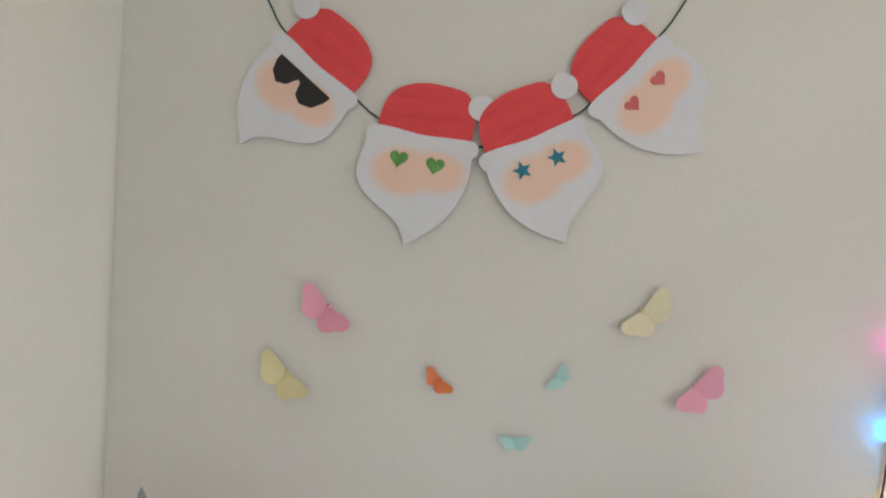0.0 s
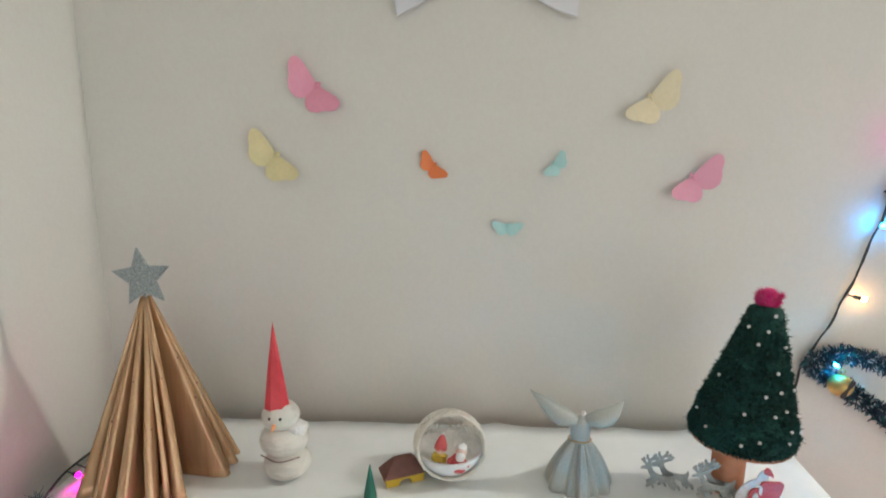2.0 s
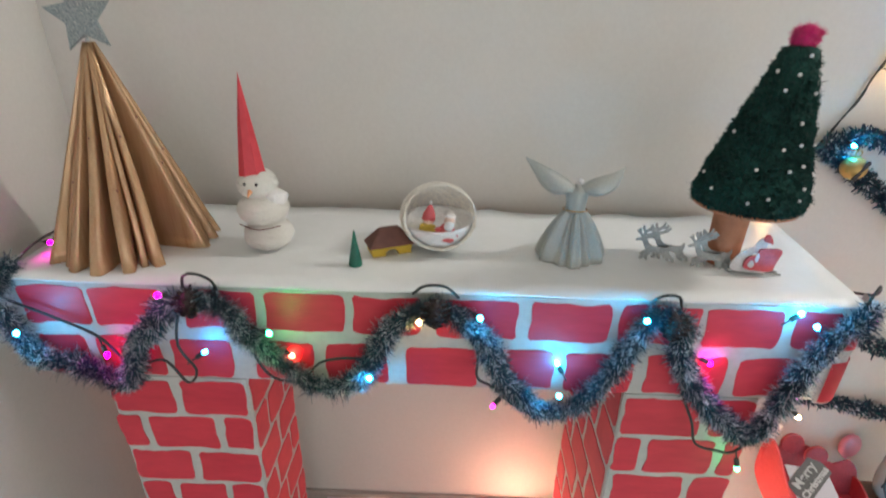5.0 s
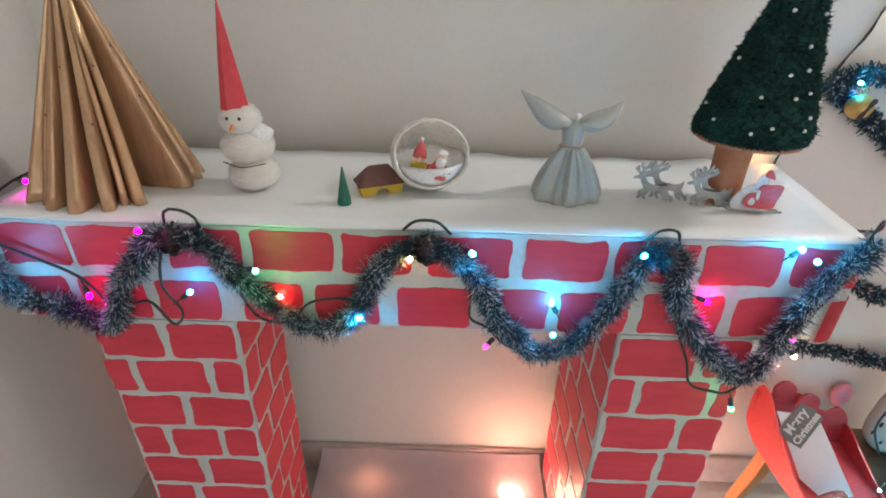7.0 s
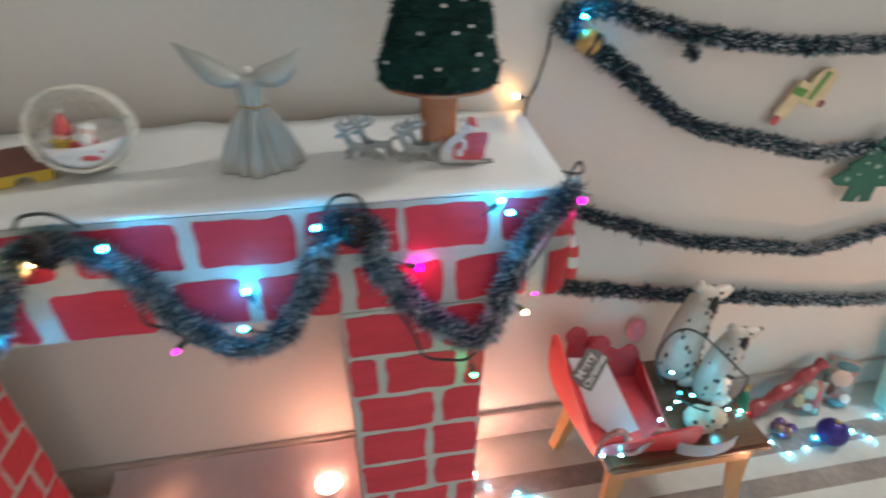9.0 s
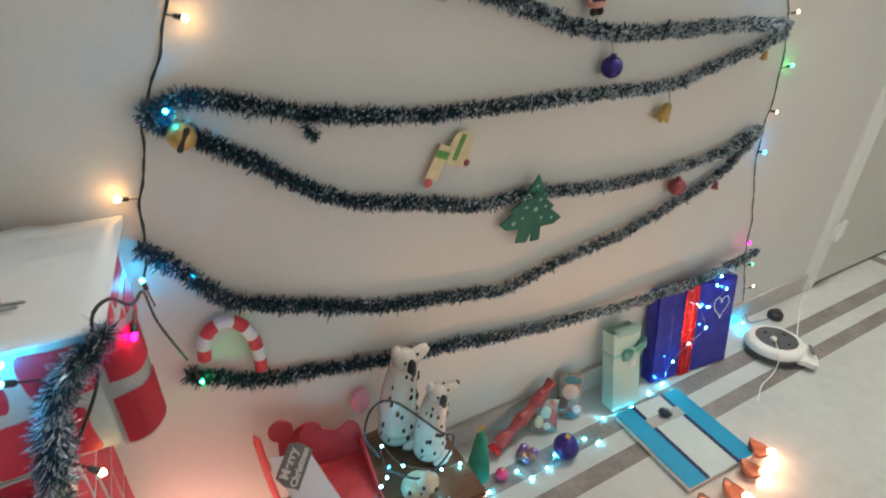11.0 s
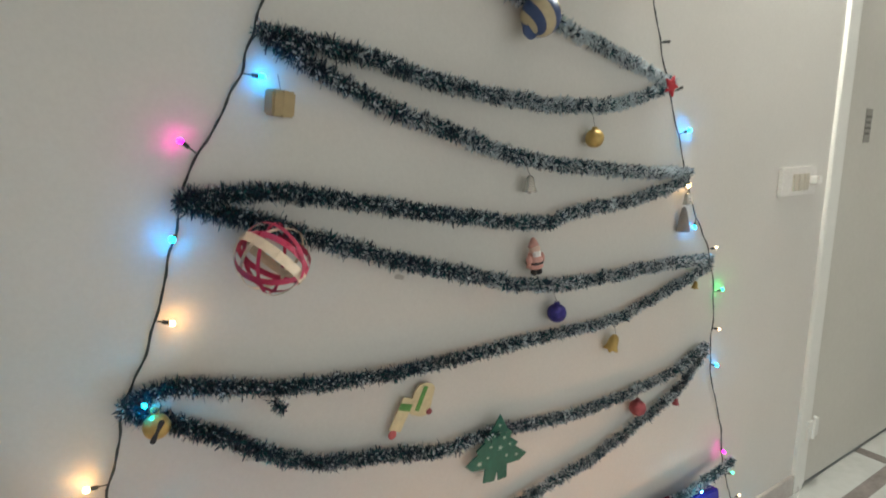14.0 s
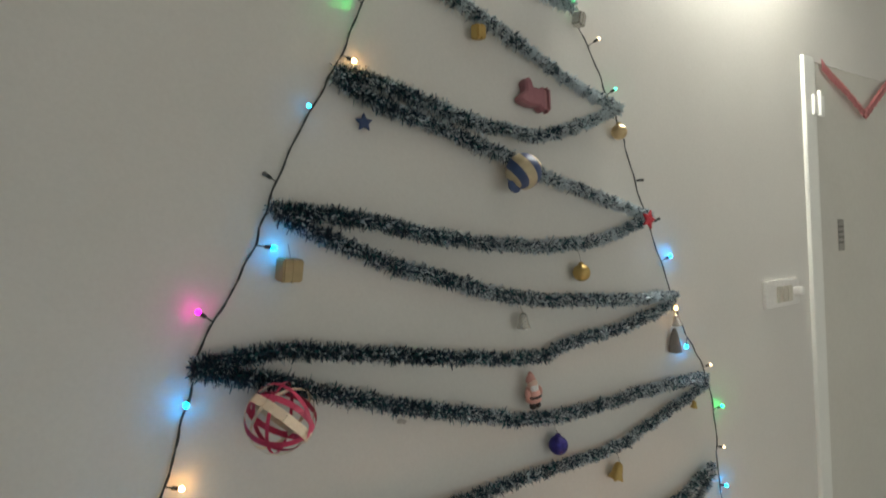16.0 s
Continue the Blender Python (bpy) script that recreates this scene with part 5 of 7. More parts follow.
for root, tip_at, colour in (((-0.598, 0.72, 0.836), (-0.570, 0.705, 0.842), "soft_pink"), ((-0.60, 0.74, 0.836), (-0.552, 0.715, 0.842), "soft_pink"), ((-0.36, MY, 0.815), (-0.359, 0.592, 0.832), "pink"), ((-0.585, MY, 0.77), (-0.552, 0.590, 0.771), "blue"),
                             ((-0.475, MY, 0.742), (-0.460, MY - 0.014, 0.728), "pink"), ((-0.355, MY - 0.012, 0.715), (-0.331, MY - 0.010, 0.733), "small_blue"), ((-0.280, MY, 0.775), (-0.231, 0.590, 0.784), "green"), ((-0.24, MY, 0.74), (-0.222, MY + 0.006, 0.722), "red"),
                             ((-0.05, MY, 0.815), (-0.047, MY - 0.016, 0.799), "warm"), ((0.01, MY, 0.81), (0.027, 0.592, 0.816), "blue"), ((-0.13, MY, 0.70), (-0.112, 0.600, 0.712), "blue"), ((0.075, MY, 0.685), (0.054, MY - 0.016, 0.668), "dim_pink"),
                             ((0.15, MY, 0.665), (0.135, 0.590, 0.702), "blue"), ((0.15, MY, 0.70), (0.137, MY + 0.006, 0.722), "blue"), ((0.22, MY, 0.79), (0.225, 0.592, 0.819), "blue"), ((0.300, MY, 0.752), (0.331, MY + 0.002, 0.737), "pink"),
                             ((0.405, MY, 0.80), (0.424, MY + 0.002, 0.815), "blue"), ((0.455, MY, 0.79), (0.429, 0.598, 0.815), "blue"), ((0.440, MY, 0.685), (0.464, MY - 0.006, 0.660), "warm"), ((0.395, MY - 0.012, 0.600), (0.399, MY - 0.020, 0.576), "wall_green"),
                             ((0.534, 0.665, 0.815), (0.530, 0.640, 0.802), "pink"), ((0.540, 0.87, 0.69), (0.533, 0.890, 0.724), "blue"), ((0.50, 0.68, 0.675), (0.497, 0.67, 0.650), "pink"), ((0.56, 0.91, 0.54), (0.572, 0.895, 0.512), "green")):
    bulb(s, root, tip_at, colour, 0.0034)

PINE = ramp_material("pine_cone", (0.014, 0.009, 0.008), (0.045, 0.026, 0.023), 0.6, scale=20, fine=100)


def pine_cone(x, z, y=MG - 0.012):
    c = thing("pine_cone", "small dark brown pine cone tied in the tinsel", "pine cone", "pine cones in the swags", at=(x, y, z))
    bm = lathe([(0.004, -0.022), (0.010, -0.012), (0.012, 0.0), (0.009, 0.014), (0.003, 0.022)], 12)
    for k in range(56):
        a, f = 2.39996 * k, k / 56
        zz = -0.020 + 0.040 * f
        R = 0.014 * math.sin(0.35 + 2.5 * f) + 0.003
        d = Vector((math.cos(a), math.sin(a), 0.35)).normalized()
        t = Vector((-math.sin(a), math.cos(a), 0))
        p = Vector((0.5 * R * math.cos(a), 0.5 * R * math.sin(a), zz))
        v = [bm.verts.new(q) for q in (p - t * 0.0026, p + t * 0.0026, p + d * R * 0.8 + t * 0.0038, p + d * R + Vector((0, 0, 0.001)), p + d * R * 0.8 - t * 0.0038)]
        bm.faces.new(v)
    bm.transform(Matrix.Scale(0.85, 4))
    part("cone_body", bm, PINE, c)


pine_cone(-0.329, 0.815)
pine_cone(-0.026, 0.812)
pine_cone(0.262, 0.806)


# ---- ornaments of the wall tree ----
GOLD = plain("gold_plastic", (0.50, 0.35, 0.12), 0.36, 0.6, bump=0.15)
DULLGOLD = plain("dull_gold_wrap", (0.36, 0.28, 0.15), 0.5, 0.25, bump=0.2)
PALEGOLD = plain("pale_gold_plastic", (0.62, 0.47, 0.26), 0.35, 0.5, bump=0.1)
NAVY = ramp_material("navy_glitter", (0.012, 0.010, 0.10), (0.05, 0.04, 0.28), 0.35, 0.4, scale=90, fine=300, bump=0.3)
MAROON = plain("maroon_glitter", (0.30, 0.06, 0.07), 0.4, 0.2, bump=0.3)
THREAD = plain("grey_thread", (0.22, 0.20, 0.18), 0.7, bump=0)
SILVER = plain("silver_plastic", (0.62, 0.60, 0.55), 0.25, 0.8, bump=0.05)
STRIPEBLUE = plain("blue_satin_stripe", (0.035, 0.065, 0.16), 0.4)
STRIPEGOLD = plain("straw_stripe", (0.50, 0.42, 0.26), 0.45)
RIBBONRED = plain("red_ribbon", (0.66, 0.07, 0.16), 0.35, bump=0.05)
RIBBONCREAM = plain("cream_gold_ribbon", (0.78, 0.66, 0.50), 0.4, bump=0.05)
PALECARD = plain("pale_yellow_card", (0.70, 0.60, 0.36), 0.55)
GROUP = "ornaments of the wall tree"


def thread(parent, top, bottom):
    part("thread", tube([Vector(top), Vector(bottom)], 0.0006, 4), THREAD, parent)


def round_bauble(name, label, x, z, r, mat, hang=0.02, cap=GOLD):
    b = thing(name, label, "bauble", GROUP, at=(x, W - r - 0.004, z))
    globe = part("globe", ball((0, 0, 0), r, u=20, v=14), mat, b, smooth=True)
    part("cap", lathe([(r * 0.28, r * 0.93), (r * 0.3, r * 0.96), (r * 0.28, r * 1.18), (r * 0.08, r * 1.2)], 12), cap, globe)
    thread(b, (0, 0, r * 1.15), (0, r * 0.6, r * 1.2 + hang))


def bell(label, x, z, k, mat, roll=0, hang=0.02):
    b = thing("bell_ornament", label, "bell", GROUP, at=(x, W - 0.022, z), turn=(0, roll, 0))
    prof = [(0.017, -0.018), (0.0165, -0.016), (0.012, -0.006), (0.0105, 0.006), (0.008, 0.014), (0.003, 0.018)]
    cup = part("bell_cup", lathe([(r * k, h * k) for r, h in prof], 20), mat, b, smooth=True)
    part("clapper", ball((0, 0, -0.019 * k), 0.0045 * k, u=8, v=6), mat, cup)
    thread(b, (0, 0, 0.018 * k), (0, 0.012, 0.018 * k + hang))


round_bauble("gold_bauble", "small matt gold bauble hanging on a thread", 1.533, 1.343, 0.021, GOLD, 0.045)
round_bauble("navy_bauble", "navy blue glitter bauble hanging from the tinsel", 1.433, 0.955, 0.022, NAVY, 0.02, NAVY)
round_bauble("maroon_bauble", "dull maroon bauble hanging from the tinsel", 1.734, 0.640, 0.022, MAROON, 0.02, MAROON)
round_bauble("gold_bauble", "gold bauble lit pink by a bulb", 1.690, 1.690, 0.020, PALEGOLD, 0.02)
bell("small silver bell hanging on a thread", 1.350, 1.250, 0.95, SILVER)
bell("pale gold bell near the cable", 1.893, 1.190, 0.85, SILVER, -12)
bell("shiny gold bell hanging tilted", 1.630, 0.843, 1.15, GOLD, 25)
bell("tiny gold bell under the tinsel corner", 1.955, 0.945, 0.6, GOLD, 10)
bell("small dull pink bell at the tinsel corner", 1.905, 0.612, 0.6, MAROON, 0)


def jingle_bell(x, z):
    b = thing("jingle_bell", "round gold jingle bell with a dark slot", "bell", GROUP, at=(x, W - 0.045, z))
    part("shell", ball((0, 0, 0), 0.019, u=20, v=14), GOLD, b, smooth=True)
    part("slot", plate(outline_of([(-0.004, -0.016), (0.0, -0.018), (0.004, -0.016), (0.0025, 0.0), (0.004, 0.015), (0, 0.018), (-0.004, 0.015), (-0.0025, 0.0)], 0.003), 0.0015, m=pose(0, -0.0175, 0, 0, 28, 0)), INK, b, "dark slot")
    part("loop", tube([Vector((0.005 * math.cos(a), 0, 0.024 + 0.005 * math.sin(a))) for a in (6.283 * k / 12 for k in range(12))], 0.001, 5, None, True), GOLD, b)


jingle_bell(0.627, 0.926)


def striped_bauble():
    b = thing("striped_bauble", "satin bauble with swirling blue and straw stripes", "bauble", GROUP, at=(1.350, W - 0.046, 1.575), turn=(0, 25, 0))
    bm = bmesh.new()
    n, m = 30, 18
    R = 0.040
    rings = []
    for i in range(m + 1):
        th = math.pi * i / m
        rings.append([bm.verts.new((R * math.sin(th) * math.cos(a + 1.6 * th), R * math.sin(th) * math.sin(a + 1.6 * th), R * math.cos(th))) for a in (6.28319 * k / n for k in range(n))])
    for q, w in zip(rings, rings[1:]):
        for k in range(n):
            f = bm.faces.new((q[k], q[(k + 1) % n], w[(k + 1) % n], w[k]))
            f.material_index = (k // 5) % 2
    bmesh.ops.remove_doubles(bm, verts=bm.verts[:], dist=1e-5)
    part("globe", bm, [STRIPEBLUE, STRIPEGOLD], b, smooth=True)
    part("tail", plate(outline_of([(-0.03, -0.038), (-0.01, -0.034), (0.004, -0.042), (-0.004, -0.054), (-0.024, -0.052)], 0.004), 0.004), STRIPEBLUE, b, "blue ribbon end")


striped_bauble()


def ribbon_globe():
    g = thing("ribbon_globe", "open globe woven of red and cream ribbon strips", "bauble", GROUP, at=(0.806, W - 0.062, 1.160))
    R = 0.056
    hoops = ((0.03, -1, 0.05, 0.0035, 1), (0.70, 0.12, 0.68, 0.0095, 1), (0.60, 0.48, 0.62, 0.0065, 0), (0.06, -0.52, 0.85, 0.0075, 0), (0.78, 0.60, 0.10, 0.0055, 0), (0.82, -0.56, -0.12, 0.0035, 0), (-0.35, 0.80, 0.45, 0.0040, 1))
    for k, (nx, ny, nz, wide, cream) in enumerate(hoops):
        m = Vector((nx, ny, nz)).to_track_quat("Z", "Y").to_matrix().to_4x4()
        bm = bmesh.new()
        rings = []
        for j in range(36):
            th = 6.28319 * j / 36
            p = Vector((math.cos(th), math.sin(th), 0)) * R * (1 + 0.03 * math.sin(3 * th + k) - 0.004 * k)
            s = Vector((0, 0, wide * 0.8))
            rings.append([bm.verts.new(p - s), bm.verts.new(p + s)])
        for j in range(36):
            q, w = rings[j], rings[(j + 1) % 36]
            bm.faces.new((q[0], q[1], w[1], w[0]))
        bmesh.ops.solidify(bm, geom=bm.faces[:], thickness=0.0008)
        bm.transform(m)
        part("ribbon_strip", bm, RIBBONCREAM if cream else RIBBONRED, g, smooth=True)


ribbon_globe()


def hanging_doll():
    bm = lathe([(0.014, -0.022), (0.019, -0.018), (0.018, 0.000), (0.012, 0.014)], 16)
    bm = ball((0, -0.003, 0.022), 0.0125, bm, 1, 12, 8)
    bm = ball((0, -0.009, 0.012), 0.011, bm, 2, 12, 8, (1, 0.6, 1.4))
    bm = lathe([(0.013, 0.026), (0.010, 0.036), (0.003, 0.048)], 14, bm)
    for s in (-1, 1):
        bm = ball((s * 0.018, -0.004, 0.0), 0.008, bm, 0, 10, 6, (0.8, 0.9, 1.6))
        bm = ball((s * 0.007, -0.004, -0.029), 0.0075, bm, 3, 10, 6, (1, 1.2, 1.1))
    bm = lathe([(0.0195, -0.010), (0.0198, -0.009), (0.0198, -0.006), (0.0192, -0.005)], 16, bm, 3)
    ob = part("hanging_figurine", bm, [plain("coral_plastic", (0.62, 0.32, 0.27), 0.4), SKIN, COTTON, INK], smooth=True)
    ob.matrix_world = pose(1.365, W - 0.024, 1.088, 0, -6, 0) @ Matrix.Scale(0.98, 4)
    tagged(ob, "small red plastic figurine with white beard on the tinsel", "figurine", GROUP)


hanging_doll()


STARMINT = plain("pale_mint_foil", (0.36, 0.52, 0.44), 0.5)


def tree_cutout():
    t = thing("tree_cutout", "dark green foam tree cutout with white stars", "ornament", GROUP, at=(1.264, W - 0.030, 0.680), turn=(0, 5, -6))
    t.scale = (1.0, 1, 0.93)
    pts = [(0, 0.082), (0.022, 0.044), (0.036, 0.032), (0.030, 0.022), (0.052, 0.004), (0.046, -0.004), (0.078, -0.028), (0.060, -0.044), (0.028, -0.048), (0.030, -0.082), (0.008, -0.086), (0.004, -0.060), (-0.002, -0.086), (-0.030, -0.086), (-0.028, -0.050), (-0.060, -0.050), (-0.078, -0.036), (-0.048, -0.010), (-0.054, -0.002), (-0.032, 0.018), (-0.036, 0.028), (-0.020, 0.042)]
    part("foam_sheet", plate(pts, 0.003, bevel=0.0006), GREENPAPER, t)
    for k, (x, z, r) in enumerate(((0.0, 0.055, 0.006), (-0.010, 0.030, 0.005), (0.014, 0.022, 0.007), (-0.018, 0.004, 0.006), (0.006, -0.002, 0.009), (0.030, 0.004, 0.006), (0.024, -0.024, 0.006), (-0.044, -0.034, 0.009), (0.050, -0.026, 0.006), (-0.024, -0.022, 0.005))):
        part("white_star", plate([(x + px, z + pz) for px, pz in star_outline(r * 0.8, 0.42, turn=90 + 15 * k)], 0.0008, m=Matrix.Translation((0, -0.0031, 0))), STARMINT, t)


tree_cutout()


def candle_cutout():
    c = thing("candle_cutout", "pale yellow card bell and candle with green bands", "ornament", GROUP, at=(1.062, W - 0.012, 0.820), turn=(0, 26, 0))
    part("bell_card", plate(outline_of([(-0.004, 0.040), (0.012, 0.056), (0.034, 0.054), (0.040, 0.030), (0.044, 0.000), (0.034, -0.010), (0.016, -0.012), (-0.002, -0.006)], 0.006), 0.003), PALECARD, c)
    part("green_band", box(0.010, 0.019, -0.0045, -0.003, -0.002, 0.050), FOAMGREEN, c)
    part("clapper", ball((0.044, -0.003, 0.002), 0.007, u=10, v=6, squash=(1, 0.5, 1)), MAROON, c)
    part("candle_card", plate([(-0.026, 0.018), (0.000, 0.020), (-0.004, -0.050), (-0.030, -0.050)], 0.003, m=Matrix.Translation((0, -0.001, 0))), PALECARD, c)
    part("green_band", plate([(-0.028, 0.006), (-0.001, 0.009), (-0.002, -0.006), (-0.0285, -0.008)], 0.001, m=Matrix.Translation((0, -0.0042, 0))), FOAMGREEN, c)
    part("red_foot", ball((-0.019, -0.003, -0.058), 0.010, u=12, v=6, squash=(0.9, 0.4, 1)), DUSTYRED, c)


candle_cutout()


def small_box(label, x, z, k, mat, roll=0):
    b = thing("box_ornament", label, "ornament", GROUP, at=(x, W - 0.022, z), turn=(8, roll, 14))
    part("carton", box(-0.020 * k, 0.020 * k, -0.016 * k, 0.016 * k, -0.021 * k, 0.021 * k, 0.003), mat, b)
    part("ribbon", box(-0.003 * k, 0.003 * k, -0.0168 * k, 0.0168 * k, -0.0216 * k, 0.0216 * k, 0.001), mat, b)
    thread(b, (0, 0, 0.021 * k), (0, 0.012, 0.045 * k))


small_box("small dull gold wrapped parcel hanging on a thread", 0.843, 1.394, 0.95, DULLGOLD, 4)
small_box("tiny gold parcel beside the tinsel", 1.264, 1.870, 0.7, GOLD, -8)
small_box("tiny silver parcel beside the cable", 1.566, 1.952, 0.75, SILVER, 6)


def boot():
    b = thing("boot_ornament", "dusky maroon glitter boot lying sideways on the wall", "ornament", GROUP, at=(1.412, W - 0.004, 1.752))
    dusk = plain("dusky_maroon_glitter", (0.29, 0.12, 0.14), 0.5, 0.15, bump=0.3)
    pts = [(-0.042, -0.006), (-0.026, 0.010), (-0.028, 0.030), (-0.015, 0.040), (-0.005, 0.030), (-0.003, 0.020), (0.015, 0.018), (0.030, 0.020), (0.030, -0.030), (0.018, -0.031), (0.010, -0.024), (-0.015, -0.024), (-0.040, -0.016)]
    part("boot_body", plate(outline_of(pts, 0.005), 0.024, bevel=0.005), dusk, b)
    part("cuff", box(0.028, 0.046, -0.029, 0.0, -0.036, 0.022, 0.007), plain("pale_cuff", (0.36, 0.17, 0.18), 0.8, bump=0.4), b, "slightly paler cuff")


boot()
star = thing("star_ornament", "small dark blue star hanging below the tinsel", "ornament", GROUP, at=(0.998, W - 0.008, 1.660))
part("star_body", plate(star_outline(0.018, 0.5), 0.005, bevel=0.001), STRIPEBLUE, star)
star = thing("star_ornament", "small red glitter star at the tinsel corner", "ornament", GROUP, at=(1.772, W - 0.036, 1.466))
part("star_body", plate(star_outline(0.026, 0.5, turn=70), 0.006, bevel=0.002), plain("red_glitter", (0.55, 0.04, 0.06), 0.35, 0.4, bump=0.4), star)
tassel = thing("tassel_ornament", "grey thread tassel hanging beside a blue bulb", "ornament", GROUP, at=(1.890, W - 0.016, 1.130))
bm = lathe([(0.004, 0.032), (0.008, 0.024), (0.010, 0.016), (0.016, -0.014), (0.018, -0.030)], 18, wobble=0.06)
part("skirt", bm, THREAD, tassel)
part("knot", ball((0, 0, 0.030), 0.006, u=10, v=6), THREAD, tassel)
tinsel("loose end of dark tinsel hanging under the row", [(0.798, 0.908, 0.918), (0.806, 0.902, 0.905), (0.812, 0.900, 0.898)], 0.014, 9000, 0.2, 77, GROUP)


def candy_cane():
    c = thing("candy_cane", "red and white striped paper candy cane on the wall", "ornament", GROUP, at=(0, 0, 0))
    line = spline([(0.585, W - 0.02, 0.535), (0.592, W - 0.02, 0.575), (0.615, W - 0.02, 0.597), (0.643, W - 0.02, 0.594), (0.664, W - 0.02, 0.562), (0.672, W - 0.02, 0.52), (0.672, W - 0.02, 0.478)], 0.003)
    n = len(line)
    bands = 9
    for k in range(bands):
        a, b = int(k * (n - 1) / bands), int((k + 1) * (n - 1) / bands)
        part("stripe", tube(line[a:b + 1], 0.0115, 12), REDPAPER if k % 2 == 0 else CARDWHITE, c, smooth=False)


candy_cane()


# ---- things on the floor ----
WOODTOP = ramp_material("dark_varnished_wood", (0.075, 0.032, 0.018), (0.15, 0.065, 0.035), 0.22, scale=5, fine=60, bump=0.05, coat=0.4, stretch=(0.3, 4, 1))
WOODLEG = ramp_material("golden_oak_wood", (0.42, 0.20, 0.07), (0.58, 0.31, 0.12), 0.35, scale=6, fine=60, bump=0.05, coat=0.2, stretch=(4, 4, 0.4))
CORALCARD = ramp_material("coral_red_card", (0.68, 0.060, 0.062), (0.80, 0.098, 0.096), 0.55, scale=8, fine=120, bump=0.06)
SLEIGHRED = ramp_material("red_glitter_card", (0.46, 0.03, 0.035), (0.66, 0.06, 0.065), 0.33, scale=60, fine=400, bump=0.3)
# Dark red of the scroll discs; on the back panel it paints in shadow.
DEEPSHADERED = ramp_material("deep_shaded_red_card", (0.30, 0.016, 0.022), (0.44, 0.032, 0.038), 0.5, scale=30, fine=200, bump=0.15)
DOGWHITE = ramp_material("white_ceramic", (0.50, 0.47, 0.41), (0.63, 0.595, 0.53), 0.2, scale=8, fine=60, bump=0.02, coat=0.4)
MINT = ramp_material("mint_card", (0.42, 0.60, 0.535), (0.50, 0.68, 0.61), 0.5, scale=6, fine=90, bump=0.04)
MINTBOW = plain("mint_ribbon", (0.26, 0.58, 0.50), 0.3)
FOILBLUE = ramp_material("navy_foil_paper", (0.022, 0.022, 0.24), (0.050, 0.050, 0.44), 0.16, 0.45, scale=5, fine=30, bump=0.25, depth=0.006)
# Stretched dark and bright red streaks paint in the gloss along the foil's creases.
FOILRED = ramp_material("red_foil_ribbon", (0.42, 0.006, 0.014), (0.95, 0.075, 0.085), 0.10, 0.8, spread=0.2, scale=22, fine=60, bump=0.5, depth=0.004, stretch=(6, 6, 0.3))
TURQ = ramp_material("turquoise_cover", (0.0, 0.26, 0.46), (0.01, 0.34, 0.56), 0.35, scale=6, fine=120, bump=0.03)
NAVYSTRIPE = plain("navy_stripe", (0.010, 0.014, 0.08), 0.35, bump=0)
SHELL = ramp_material("brown_clay_lamp", (0.085, 0.036, 0.026), (0.17, 0.075, 0.054), 0.55, scale=18, fine=120, bump=0.15)
FLAME = glow("warm_flame", (1.0, 0.43, 0.22), DIYA_STRENGTH * 1.8)
CANDLE = glow("candle_glow", (1.0, 0.46, 0.30), DIYA_STRENGTH * 0.85)
DEVICEGREY = plain("grey_device_face", (0.085, 0.09, 0.10), 0.4, scale=60, fine=160, spread=0.15, bump=0.1)
CELLO = ramp_material("patterned_wrap", (0.40, 0.13, 0.11), (0.26, 0.40, 0.36), 0.2, scale=38, fine=90, bump=0.4, spread=0.15)
PINKFOIL = plain("pink_foil", (0.70, 0.06, 0.20), 0.25, 0.3)
PURPLEFOIL = ramp_material("purple_foil", (0.06, 0.02, 0.22), (0.30, 0.20, 0.34), 0.25, 0.3, scale=60, fine=200, bump=0.5)


def micro_light(parent, at):
    part("bulb", ball(at, 0.0021, u=8, v=6), LAMPS["white"], parent, smooth=True)


def build_stool():
    s = thing("stool", "low wooden stool with dark varnished top and oak legs", "stool", at=(0.838, 0.765, 0))
    part("seat", box(-0.165, 0.165, -0.125, 0.125, 0.226, 0.246, 0.006), WOODTOP, s, "dark varnished seat board")
    part("apron", box(-0.145, 0.145, -0.112, -0.098, 0.190, 0.226, 0.002), WOODLEG, s)
    part("apron", box(-0.145, 0.145, 0.098, 0.112, 0.190, 0.226, 0.002), WOODLEG, s)
    part("apron", box(-0.148, -0.134, -0.098, 0.098, 0.190, 0.226, 0.002), WOODLEG, s)
    part("apron", box(0.134, 0.148, -0.098, 0.098, 0.190, 0.226, 0.002), WOODLEG, s)
    for sx in (-1, 1):
        for sy in (-1, 1):
            line = [Vector((sx * 0.128, sy * 0.092, 0.226)), Vector((sx * 0.136, sy * 0.10, 0.12)), Vector((sx * 0.150, sy * 0.116, 0.0))]
            part("leg", tube(line, lambda f: 0.022 - 0.006 * f, 4), WOODLEG, s)


build_stool()
ST = 0.2465


